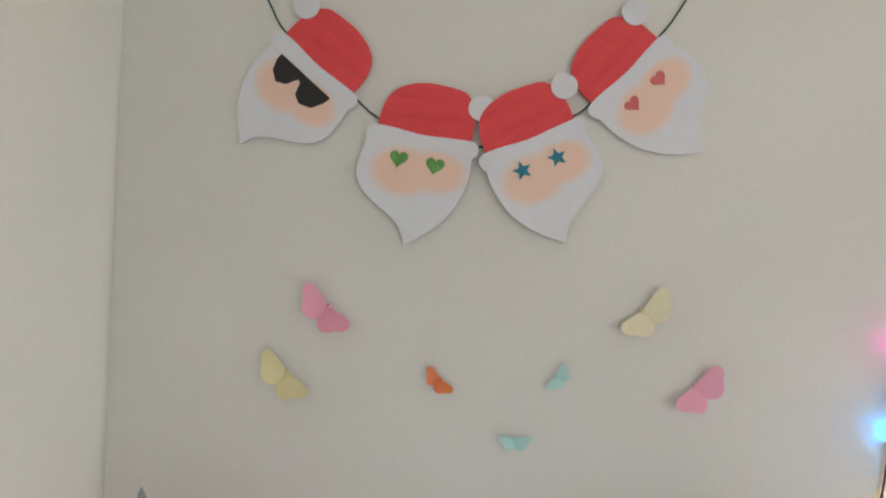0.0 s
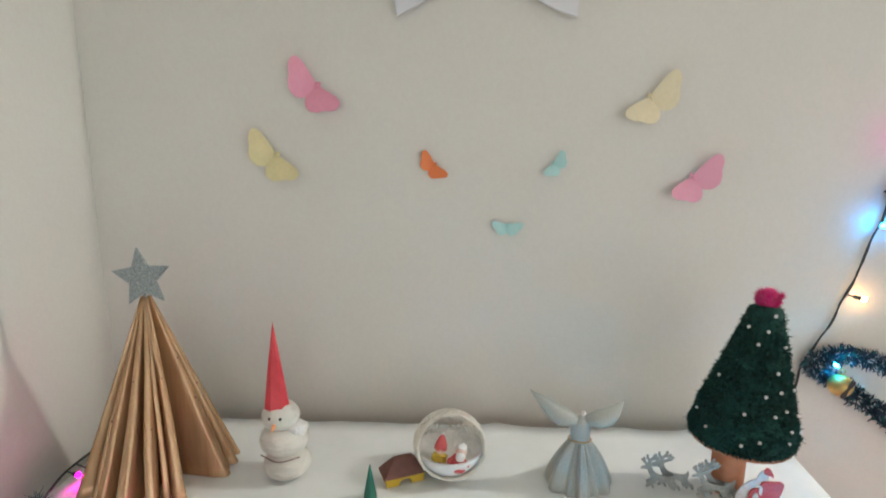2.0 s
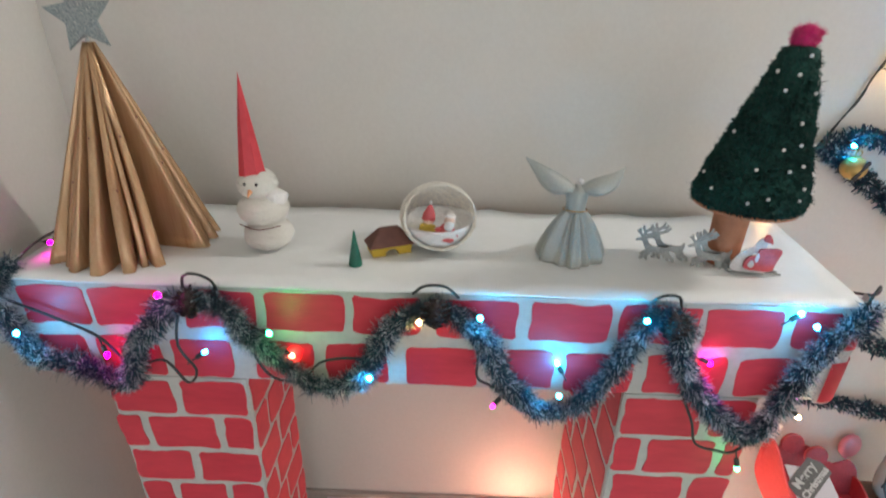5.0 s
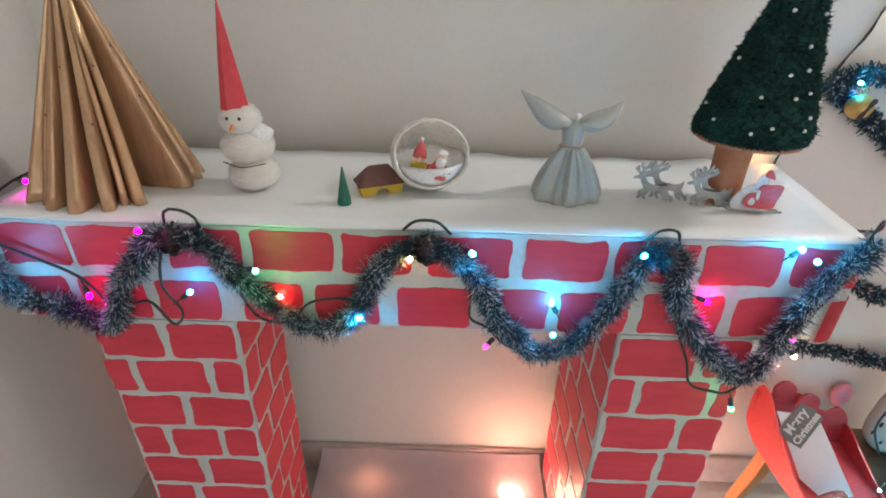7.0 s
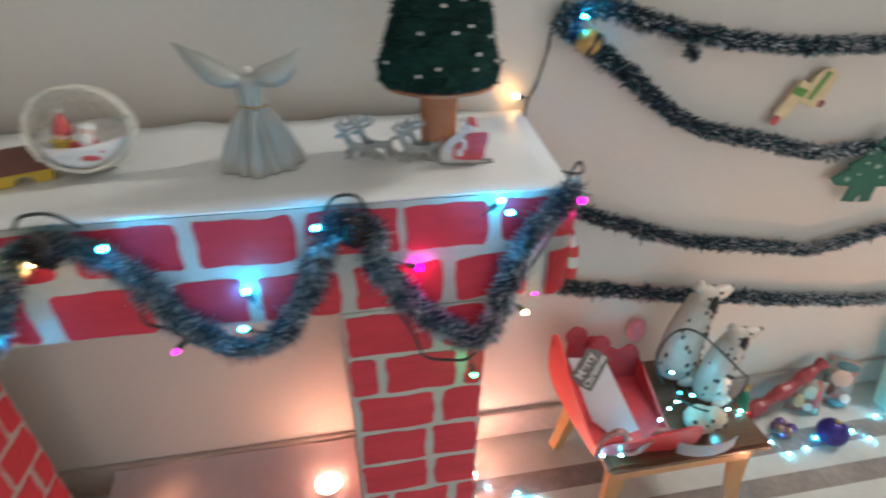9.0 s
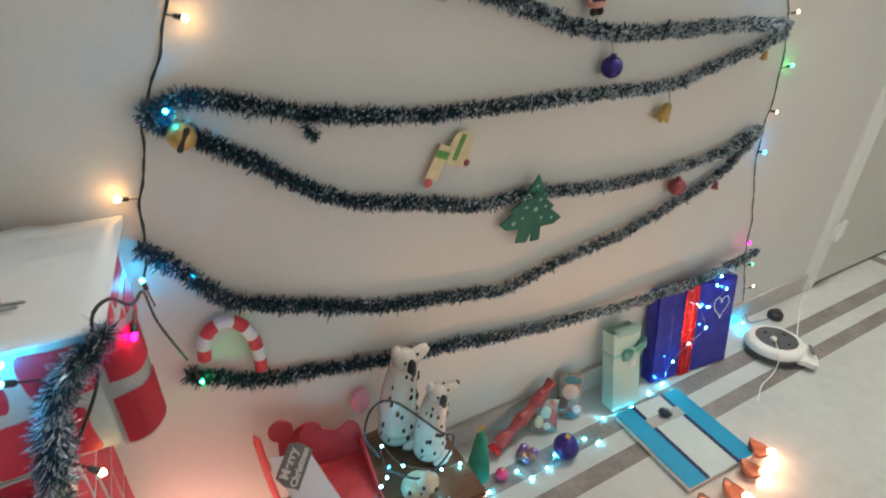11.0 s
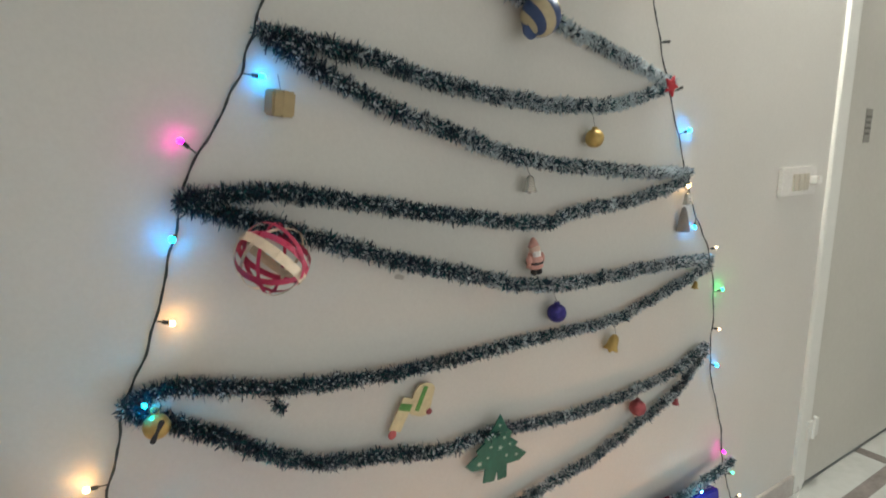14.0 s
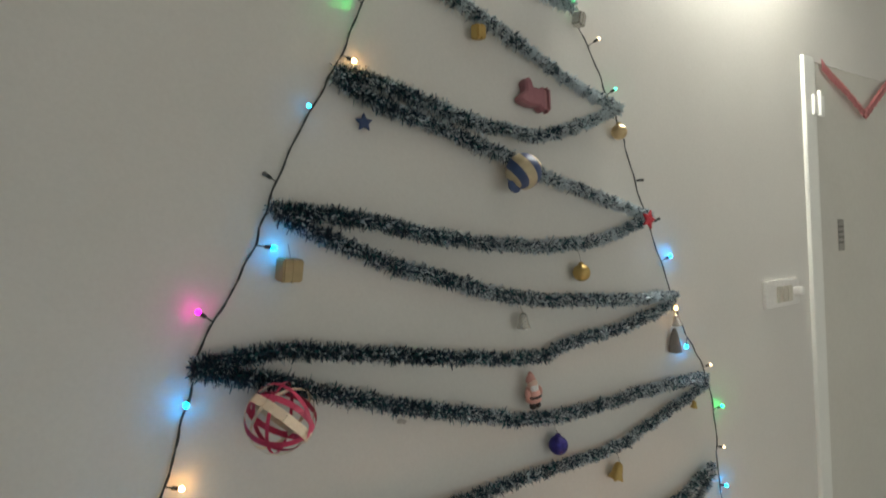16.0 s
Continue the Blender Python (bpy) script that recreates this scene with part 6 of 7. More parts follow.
def build_sleigh_box():
    """A red card sleigh: two scrolled sides, a raked back, a floor and a white card with lettering."""
    s = thing("sleigh_box", "red glitter card sleigh holding a white greeting card", "ornament", at=(0.745, 0.762, ST), turn=(0, 0, -4))
    side = outline_of([(-0.092, 0.035), (-0.06, 0.012), (0.0, 0.002), (0.075, 0.0), (0.096, 0.004), (0.096, 0.030), (0.060, 0.046), (0.020, 0.072), (-0.025, 0.112), (-0.055, 0.148), (-0.080, 0.166), (-0.098, 0.152), (-0.104, 0.10), (-0.102, 0.055)], 0.008)
    for x, lab in ((-0.082, "smooth coral red card side"), (0.075, "")):
        # sides run from the wall (tall) towards the room (low)
        m = Matrix(((0, 1, 0, x), (-1, 0, 0, 0), (0, 0, 1, 0), (0, 0, 0, 1)))
        if x < 0:
            m = Matrix.Translation((x, -0.09, 0)) @ pose(0, 0, 0, 0, -2, 10) @ Matrix.Translation((-x, 0.09, 0)) @ m
        k = 0.86 if x < 0 else 0.30
        part("side_panel", plate([(px, pz * k) for px, pz in side], 0.004, m=m), CORALCARD if x < 0 else SLEIGHRED, s, lab)
    part("floor_panel", box(-0.078, 0.075, -0.085, 0.085, 0.002, 0.006), SLEIGHRED, s)
    back = plate(outline_of([(-0.078, 0.0), (0.0, 0.0), (0.075, 0.0), (0.076, 0.055), (0.055, 0.078), (0.030, 0.066), (0.0, 0.082), (-0.028, 0.102), (-0.052, 0.094), (-0.078, 0.104)], 0.01), 0.004)
    back.transform(pose(0, 0.090, 0.004, -14, 0, 0))
    # The shadow on this panel is put into its darker red.
    part("back_panel", back, DEEPSHADERED, s, "red scalloped back with its shadow put into a darker colour")
    curl = tube([Vector((-0.110, 0.076, 0.050)), Vector((-0.115, 0.092, 0.080)), Vector((-0.118, 0.090, 0.122))], 0.007, 10)
    part("rolled_edge", curl, CORALCARD, s, "rolled rear card edge", smooth=True)
    for dx, dz in ((-0.075, 0.128), (-0.022, 0.100)):
        part("scroll_disc", lathe([(0.022, -0.002), (0.0225, 0.0), (0.0225, 0.002), (0.021, 0.004)], 24), DEEPSHADERED, s, "round dark red card scroll").matrix_basis = pose(dx, 0.088, dz, 78, 0, 0)
    wave = spline([(-0.085, -0.104, 0.014), (-0.078, -0.100, 0.052), (-0.052, -0.101, 0.074), (-0.036, -0.102, 0.058), (-0.044, -0.103, 0.030), (-0.034, -0.104, 0.014), (-0.008, -0.104, 0.016), (0.010, -0.103, 0.040), (0.022, -0.100, 0.062), (0.046, -0.098, 0.058), (0.066, -0.096, 0.046)], 0.004)
    part("scroll", tube(wave, 0.0055, 8), ramp_material("silvery_red_glitter", (0.30, 0.10, 0.10), (0.62, 0.42, 0.40), 0.22, 0.6, scale=120, fine=500, bump=0.4), s, "glittering S-shaped scroll", smooth=True)
    fr = plate(outline_of([(-0.080, 0.0), (0.0, 0.0), (0.090, 0.0), (0.104, 0.040), (0.092, 0.084), (0.055, 0.082), (0.014, 0.062), (-0.02, 0.048), (-0.050, 0.052), (-0.078, 0.040)], 0.008), 0.004, m=pose(0, -0.092, 0.002, 14, 0, 0))
    part("front_panel", fr, SLEIGHRED, s)
    part("beads", ball((-0.03, -0.1, 0.05), 0.005, u=8, v=6), PEARL, s, "shiny bead")
    card = thing("greeting_card", "white card with silver glitter greeting lettering in the sleigh", "card", at=(0.698, 0.758, ST + 0.064), turn=(-40, -24, -6))
    part("card_sheet", plate([(-0.034, 0.085), (0.030, 0.062), (0.038, -0.082), (-0.010, -0.082), (-0.036, -0.040)], 0.002), CARDWHITE, card)
    sign = plate([(-0.032, -0.023), (0.040, -0.023), (0.045, 0.0), (0.038, 0.021), (-0.025, 0.023), (-0.034, 0.003)], 0.0015)
    sign.transform(pose(-0.008, -0.0025, 0.050, 0, -40, 0))
    part("sign", sign, plain("grey_glitter_card", (0.16, 0.165, 0.16), 0.4, 0.3, bump=0.3), card, "dark glitter sign")
    silver = plain("silver_glitter", (0.62, 0.64, 0.62), 0.35, 0.5, scale=200, fine=600, bump=0.4)
    for txt, z, mat, sz in (("Merry", 0.002, silver, 0.0225), ("Christmas", -0.0165, silver, 0.017)):
        cu = bpy.data.curves.new("greeting", "FONT")
        cu.body, cu.size, cu.extrude, cu.align_x, cu.offset = txt, sz, 0.0005, "CENTER", 0.0006
        tmp = bpy.data.objects.new("greeting", cu)
        scene.collection.objects.link(tmp)
        dg = bpy.context.evaluated_depsgraph_get()
        me = bpy.data.meshes.new_from_object(tmp.evaluated_get(dg))
        bpy.data.objects.remove(tmp)
        me.materials.clear()
        me.materials.append(mat)
        ob = new("lettering", me)
        ob.parent = card
        ob.matrix_basis = pose(-0.008, 0, 0.050, 0, -40, 0) @ pose(0.006, -0.0046, z, 90, 0, 0)


build_sleigh_box()


def dog(x, y, z, k, wide, yaw, label, seed):
    """A seated spotted dog looking along the wall: haunch, chest, legs, head with raised muzzle and black hanging ears."""
    r = random.Random(seed)
    bm = ball((0.006, 0, 0.042), 0.046, None, 0, 20, 14, (1.0, 0.90, 0.95))
    body = spline([(0.008, 0, 0.045), (0.009, 0, 0.090), (0.014, 0, 0.135), (0.022, 0, 0.170), (0.028, 0, 0.195)], 0.008)
    merge(bm, tube(body, lambda f: 0.046 - 0.006 * f - 0.009 * f * f, 18))
    bm = ball((0.026, 0, 0.118), 0.030, bm, 0, 16, 10, (0.9, 0.95, 1.3))
    bm = ball((0.030, 0, 0.206), 0.027, bm, 0, 18, 12, (1.05, 0.95, 1.0))
    bm = ball((0.012, 0.004, 0.228), 0.014, bm, 0, 12, 8, (0.9, 0.8, 1.1))
    muzzle = [Vector((0.036, 0, 0.204)), Vector((0.056, 0, 0.211)), Vector((0.078, 0, 0.219)), Vector((0.086, 0, 0.222))]
    merge(bm, tube(muzzle, lambda f: 0.020 - 0.012 * f, 14))
    bm = ball((0.087, 0, 0.224), 0.0065, bm, 1, 10, 7)
    for s in (-1, 1):
        bm = ball((0.034, s * 0.026, 0.200), 0.021, bm, 1 if s < 0 else 0, 12, 9, (0.52, 0.32, 1.15))
        merge(bm, tube(spline([(0.022, s * 0.020, 0.110), (0.034, s * 0.021, 0.060), (0.036, s * 0.021, 0.012)], 0.008), lambda f: 0.015 - 0.003 * f, 10))
        bm = ball((0.046, s * 0.022, 0.010), 0.014, bm, 0, 12, 8, (1.5, 0.9, 0.7))
        bm = ball((0.026, s * 0.036, 0.010), 0.015, bm, 0, 12, 8, (1.6, 0.8, 0.65))
        bm = ball((0.054, s * 0.014, 0.222), 0.0036, bm, 1, 8, 6)
    for i in range(22):
        # spots lie on the side and the back of the trunk
        f = (i + r.random()) / 22
        p = body[min(len(body) - 1, int(f * (len(body) - 1)))]
        R = 0.046 - 0.006 * f - 0.009 * f * f
        a = radians(r.uniform(190, 345))
        bm = ball((p.x + R * math.cos(a), p.y + R * math.sin(a), p.z + r.uniform(-0.006, 0.006)), r.uniform(0.0042, 0.0075), bm, 1 if r.random() < 0.8 else 2, 10, 7, (0.8, 0.45, 1.1))
    for q in ((0.020, -0.024, 0.218), (0.044, -0.020, 0.208), (-0.028, -0.028, 0.040), (0.040, -0.034, 0.050)):
        bm = ball(q, 0.0040, bm, 1, 8, 6, (1, 0.6, 1))
    ob = part("dog_figurine", bm, [DOGWHITE, INK, BROWN], smooth=True)
    ob.matrix_world = pose(x, y, z, 0, 0, yaw) @ Matrix.Diagonal((k * wide, k * wide, k, 1))
    tagged(ob, label, "figurine", "spotted dogs on the stool")


dog(0.896, 0.836, ST, 1.02, 0.88, 0, "white ceramic dog with black spots sitting on the stool", 3)
dog(0.936, 0.768, ST, 0.80, 0.92, -4, "smaller white ceramic dog with black spots sitting on the stool", 6)
bm = ball((0, 0, 0.022), 0.026, None, 0, 16, 10, (1.1, 1, 0.85))
bm = ball((0.012, -0.014, 0.040), 0.019, bm, 0, 14, 9)
bm = ball((0.018, -0.031, 0.040), 0.004, bm, 1, 8, 6)
for q in ((-0.004, -0.02, 0.03), (0.01, -0.028, 0.03), (-0.012, -0.022, 0.02), (0.022, -0.022, 0.048), (0.0, -0.024, 0.046), (0.028, -0.012, 0.028), (-0.020, -0.012, 0.032)):
    bm = ball(q, 0.004, bm, 1, 8, 6)
pup = part("puppy_figurine", bm, [plain("cream_ceramic", (0.54, 0.49, 0.37), 0.3, bump=0.02), INK], smooth=True)
pup.matrix_world = pose(0.880, 0.700, ST) @ Matrix.Scale(1.12, 4)
tagged(pup, "small cream puppy lying at the sleigh's front", "figurine", "spotted dogs on the stool")
band = thing("paper_collar", "curved white paper strip on the stool", "paper strip", at=(0.868, 0.672, ST))
bm = bmesh.new()
rows = []
for k in range(13):
    a = radians(-150 + 110 * k / 12)
    rows.append([bm.verts.new((0.064 * math.cos(a) * 1.1, 0.034 * math.sin(a), h)) for h in (0.0, 0.031)])
for q, w in zip(rows, rows[1:]):
    bm.faces.new((q[0], w[0], w[1], q[1]))
bmesh.ops.solidify(bm, geom=bm.faces[:], thickness=0.001)
part("strip", bm, CARDWHITE, band)


def build_gift_box():
    g = thing("gift_box", "large flat gift in navy foil with red foil ribbon", "gift", at=(1.914, 0.856, 0), turn=(-9, 0, -7))
    bm = box(-0.155, 0.155, -0.022, 0.022, 0.0, 0.305, 0.004)
    part("wrapped_box", bm, FOILBLUE, g)
    # the ribbon is crumpled foil: long vertical creases that wander, wrapped over the top edge
    bm = bmesh.new()
    rows = []
    for k in range(27):
        z = 0.001 + 0.3040 * k / 26
        rows.append([bm.verts.new((-0.052 + 0.052 * c / 8 + 0.0016 * noise.noise((c * 3.1, z * 22, 1)), -0.0232 - (0.0006 if c in (0, 8) else 0.0012 + 0.0050 * abs(noise.noise((c * 2.3, z * 9, 7))) + 0.0030 * (c % 2)), z)) for c in range(9)])
    rows.append([bm.verts.new((-0.052 + 0.052 * c / 8, -0.0225, 0.3068)) for c in range(9)])
    rows.append([bm.verts.new((-0.052 + 0.052 * c / 8, 0.0225, 0.3068)) for c in range(9)])
    for q, w in zip(rows, rows[1:]):
        for k in range(8):
            bm.faces.new((q[k], q[k + 1], w[k + 1], w[k]))
    part("ribbon", bm, FOILRED, g, "creased red foil ribbon")
    # overlap of the wrapping foil, with its taped edge
    bm = bmesh.new()
    rows = []
    for k in range(25):
        z = 0.003 + 0.299 * k / 24
        x = -0.094 + 0.0022 * noise.noise((z * 16, 3, 4))
        rows.append([bm.verts.new(p) for p in ((x - 0.006, -0.0222, z), (x - 0.001, -0.0248 - 0.001 * abs(noise.noise((z * 30, 1, 1))), z), (x + 0.0035, -0.0222, z))])
    for q, w in zip(rows, rows[1:]):
        for k in range(2):
            bm.faces.new((q[k], q[k + 1], w[k + 1], w[k]))
    part("foil_seam", bm, FOILBLUE, g, "raised overlap of the foil")
    heart = [(0.031 * math.sin(a) ** 3, 0.0022 * (13 * math.cos(a) - 5 * math.cos(2 * a) - 2 * math.cos(3 * a) - math.cos(4 * a)) * 1.12) for a in (6.28319 * k / 30 for k in range(30))]
    for x, z in heart:
        part("bead", ball((0.098 + x, -0.023, 0.212 + z), 0.0021, u=6, v=5), PEARL, g)
    s = thing("light_string", "thin wire of white fairy lights draped over the gift", "fairy lights", "fairy light strings")
    pts = [(2.09, 0.866, 0.318), (1.985, 0.868, 0.322), (1.955, 0.858, 0.305), (2.015, 0.858, 0.275), (1.945, 0.858, 0.230), (1.91, 0.862, 0.240), (1.945, 0.845, 0.16), (1.885, 0.846, 0.12), (1.82, 0.842, 0.08), (1.79, 0.836, 0.01)]
    part("wire", tube(spline(pts, 0.012), 0.0004, 4), SILVER, s)
    for x, y, z in pts[1:]:
        micro_light(s, (x, y - 0.002, z))


build_gift_box()


def build_mint_carton():
    g = thing("mint_gift", "pale mint carton with a mint ribbon bow", "gift", at=(1.617, 0.820, 0.009), turn=(-11, -2, -5))
    X, D, Z = 0.047, 0.046, 0.250
    # four thin walls, open at the top, with a rolled front flap and a back flap pushed inwards
    bm = box(-X, X, 0, 0.0015, 0, Z)
    box(-X, X, D - 0.0015, D, 0, Z, 0, bm)
    box(-X, -X + 0.0015, 0.0015, D - 0.0015, 0, Z - 0.004, 0, bm)
    box(X - 0.0015, X, 0.0015, D - 0.0015, 0, Z - 0.004, 0, bm)
    box(-X + 0.0015, X - 0.0015, 0.0015, D - 0.0015, 0, 0.002, 0, bm)
    part("carton", bm, MINT, g)
    bm = bmesh.new()
    rows = []
    for k in range(9):
        x = -X + 0.010 + (2 * X - 0.010) * k / 8
        rows.append([bm.verts.new((x, y, z + 0.0015 * math.sin(k * 0.9))) for y, z in ((-0.0012, Z - 0.016), (-0.0030, Z - 0.004), (0.0010, Z + 0.004), (0.010, Z + 0.005), (0.022, Z + 0.001), (0.034, Z - 0.006))])
    for q, w in zip(rows, rows[1:]):
        for k in range(5):
            bm.faces.new((q[k], q[k + 1], w[k + 1], w[k]))
    bmesh.ops.solidify(bm, geom=bm.faces[:], thickness=0.001)
    part("folded_flap", bm, MINT, g, "paler folded top flap", smooth=True)
    part("ribbon", box(-X - 0.001, X + 0.001, -0.0012, D + 0.001, 0.172, 0.182), MINTBOW, g)
    # a floppy bow near the edge: two loops, a knot and two tails
    cx, cz = 0.014, 0.188
    for s, lift, reach in ((-1, -0.010, 0.036), (1, 0.018, 0.043)):
        bm = bmesh.new()
        rows = []
        for k in range(19):
            a = 6.28319 * k / 18
            f = (1 - math.cos(a)) / 2
            rows.append([bm.verts.new((cx + s * reach * f, -0.011 - (0.003 + 0.009 * f) * math.sin(a) - 0.002 * math.sin(9 * h + 4 * f), cz + lift * f + (h - 0.5) * (0.012 + 0.015 * f))) for h in (0.0, 0.33, 0.67, 1.0)])
        for q, w in zip(rows, rows[1:]):
            for k in range(3):
                bm.faces.new((q[k], q[k + 1], w[k + 1], w[k]))
        bmesh.ops.solidify(bm, geom=bm.faces[:], thickness=0.0009)
        part("bow_loop", bm, MINTBOW, g, smooth=True)
    part("knot", ball((cx, -0.009, cz), 0.0085, u=12, v=8, squash=(0.9, 0.9, 1.05)), MINTBOW, g, smooth=True)
    for x1, z1 in ((cx + 0.032, cz - 0.024), (cx - 0.016, cz - 0.018)):
        bm = bmesh.new()
        ln = spline([(cx, -0.008, cz - 0.002), ((cx + x1) / 2 + 0.004, -0.012, (cz + z1) / 2 + 0.006), (x1, -0.006, z1)], 0.006)
        rows = [[bm.verts.new((p.x - 0.002, p.y, p.z - 0.007)), bm.verts.new((p.x + 0.004, p.y - 0.002, p.z + 0.006))] for p in ln]
        for q, w in zip(rows, rows[1:]):
            bm.faces.new((q[0], w[0], w[1], q[1]))
        bmesh.ops.solidify(bm, geom=bm.faces[:], thickness=0.0009)
        part("bow_tail", bm, MINTBOW, g)
    part("tag", box(cx - 0.006, cx + 0.018, -0.0035, -0.0015, 0.130, 0.154, 0.001), CARDWHITE, g)


build_mint_carton()


def pouch(w, h, deep, seed):
    """A puffed flat packet, crinkled, standing on its lower edge."""
    bm = bmesh.new()
    nx, nz = 14, 18
    sheets = []
    for side in (-1, 1):
        rows = []
        for i in range(nx + 1):
            col = []
            for k in range(nz + 1):
                u, v = i / nx, k / nz
                puff = deep * max(0.0, math.sin(3.1415 * u) * math.sin(3.1415 * v)) ** 0.45
                n = noise.noise_vector(Vector((u * 5, v * 7, seed + side)))
                col.append(bm.verts.new(((u - 0.5) * w * (1 - 0.10 * math.sin(3.1416 * v)) + n.x * 0.0015, side * puff + n.y * 0.0035 * min(1, 6 * puff / deep), v * h + n.z * 0.0015)))
            rows.append(col)
        sheets.append(rows)
        for q, t in zip(rows, rows[1:]):
            for k in range(nz):
                bm.faces.new((q[k], q[k + 1], t[k + 1], t[k]) if side > 0 else (q[k], t[k], t[k + 1], q[k + 1]))
    bmesh.ops.remove_doubles(bm, verts=bm.verts[:], dist=0.0006)
    return bm


TEALWRAP = plain("teal_wrap", (0.06, 0.18, 0.21), 0.25, bump=0.3)


def sweet_pack(x, y, w, h, yaw, label, mat, patches, seed):
    p = thing("wrapped_sweet", label, "sweet", "wrapped sweets by the wall", at=(x, y, 0.001), turn=(-14, 0, yaw))
    part("packet", pouch(w, h, 0.015, seed), mat, p, smooth=True)
    for name, m, px, pz, rx, rz in patches:
        part(name, ball((px * w, -0.0135, pz * h), 1.0, u=14, v=9, squash=(rx * w, 0.004, rz * h)), m, p)


sweet_pack(1.447, 0.878, 0.074, 0.138, -34, "patterned red and teal sweet packet leaning on the wall", CELLO, (("header", TEALWRAP, 0.05, 0.88, 0.34, 0.09), ("peach_print", SKIN, 0.0, 0.62, 0.32, 0.18), ("brown_print", BROWN, -0.28, 0.36, 0.22, 0.14), ("white_print", COTTON, 0.30, 0.24, 0.16, 0.10), ("teal_print", TEALWRAP, 0.10, 0.10, 0.28, 0.08)), 1)
sweet_pack(1.352, 0.868, 0.078, 0.100, -30, "smaller shiny sweet packet with mixed prints", CELLO, (("green_print", MINT, 0.02, 0.66, 0.20, 0.20), ("rose_print", DUSTYRED, 0.26, 0.52, 0.10, 0.28), ("cream_print", PALECARD, -0.20, 0.38, 0.16, 0.20), ("white_print", COTTON, 0.08, 0.26, 0.14, 0.12)), 2)
stick = thing("candy_stick", "red foil-wrapped stick leaning across the wall", "sweet", "wrapped sweets by the wall")
rod = spline([(1.20, 0.872, 0.024), (1.300, 0.888, 0.075), (1.395, 0.905, 0.135)], 0.006)
part("stick", tube([p + noise.noise_vector(p * 45) * 0.002 for p in rod], lambda f: 0.016 + 0.0035 * math.sin(19 * f) + 0.0018 * math.sin(31 * f) * math.cos(17 * f), 9), plain("dull_red_wrap", (0.30, 0.04, 0.045), 0.35, bump=0.6), stick, "crumpled red foil")
part("end_wrap", tube([Vector((1.185, 0.868, 0.014)), Vector((1.20, 0.872, 0.024))], lambda f: 0.022 - 0.008 * f, 8), FOILRED, stick)
bm = None
for k in range(9):
    a = 0.7 * k
    bm = ball((0.022 * math.cos(a) * (0.4 + 0.07 * k), 0.014 * math.sin(a), 0.012 + 0.004 * (k % 3)), 0.013, bm, k % 2, 8, 6)
toffee = part("toffee_heap", bm, [PURPLEFOIL, plain("brown_foil", (0.26, 0.16, 0.12), 0.3, 0.4, bump=0.4)])
toffee.matrix_world = pose(1.258, 0.822, 0.0)
tagged(toffee, "small crumpled purple foil sweet on the floor", "sweet", "wrapped sweets by the wall")
tree = thing("felt_tree", "small green felt tree with gold top on the floor", "ornament", at=(1.118, 0.836, 0))
part("felt_cone", lathe([(0.029, 0), (0.030, 0.004), (0.026, 0.05), (0.019, 0.10), (0.011, 0.145), (0.003, 0.158)], 18, wobble=0.06), ramp_material("bright_green_felt", (0.005, 0.15, 0.10), (0.02, 0.26, 0.17), 0.8, scale=20, fine=200, bump=0.3), tree, smooth=True)
part("gold_tip", plate(star_outline(0.012, 0.5), 0.004, m=Matrix.Translation((0, 0.002, 0.166))), GOLD, tree)


def floor_ball(name, label, x, y, r, mat):
    b = thing(name, label, "bauble", at=(x, y, r))
    globe = part("globe", ball((0, 0, 0), r, u=22, v=14), mat, b, smooth=True)
    part("cap", lathe([(r * 0.2, 0.97 * r), (r * 0.2, 1.12 * r), (r * 0.05, 1.14 * r)], 10), GOLD, globe)


floor_ball("blue_ball", "royal blue glitter ball lying on the marble", 1.352, 0.778, 0.034, NAVY)
floor_ball("pink_bauble", "tiny pink bauble beside the stool", 1.165, 0.800, 0.016, PINKFOIL)


MINTWHITE = ramp_material("pale_mint_board", (0.50, 0.57, 0.55), (0.58, 0.65, 0.63), 0.45, scale=5, fine=100, bump=0.03)


def build_book():
    b = thing("planner_box", "flat turquoise box with white panel and navy stripes", "box", at=(1.672, 0.668, 0), turn=(0, 0, -3))
    part("tray", box(-0.118, 0.118, -0.128, 0.128, 0.0, 0.018, 0.002), PAPER, b, "white box edge")
    part("cover", box(-0.121, -0.062, -0.131, 0.131, 0.018, 0.021), TURQ, b)
    part("cover", box(0.062, 0.121, -0.131, 0.131, 0.018, 0.021), TURQ, b)
    part("panel", box(-0.050, 0.050, -0.131, 0.131, 0.018, 0.0207), MINTWHITE, b)
    for x in (-0.062, 0.050):
        part("stripe", box(x, x + 0.012, -0.131, 0.131, 0.018, 0.0212), NAVYSTRIPE, b)
    part("strap", box(-0.062, 0.062, 0.046, 0.078, 0.0212, 0.0222), plain("grey_strap", (0.40, 0.40, 0.38), 0.5), b)
    r = random.Random(9)
    bm = ball((0, 0.066, 0.030), 0.012)
    for k in range(420):
        d = Vector((r.gauss(0, 1), r.gauss(0, 1), abs(r.gauss(0, 0.8)) - 0.2)).normalized()
        p = Vector((0, 0.066, 0.030))
        s = d.orthogonal().normalized() * 0.0012
        bm.faces.new([bm.verts.new(q) for q in (p - s, p + s, p + d * r.uniform(0.014, 0.024))])
    part("tinsel_rosette", bm, TINSEL_DARK, b, "dark tinsel rosette")


build_book()


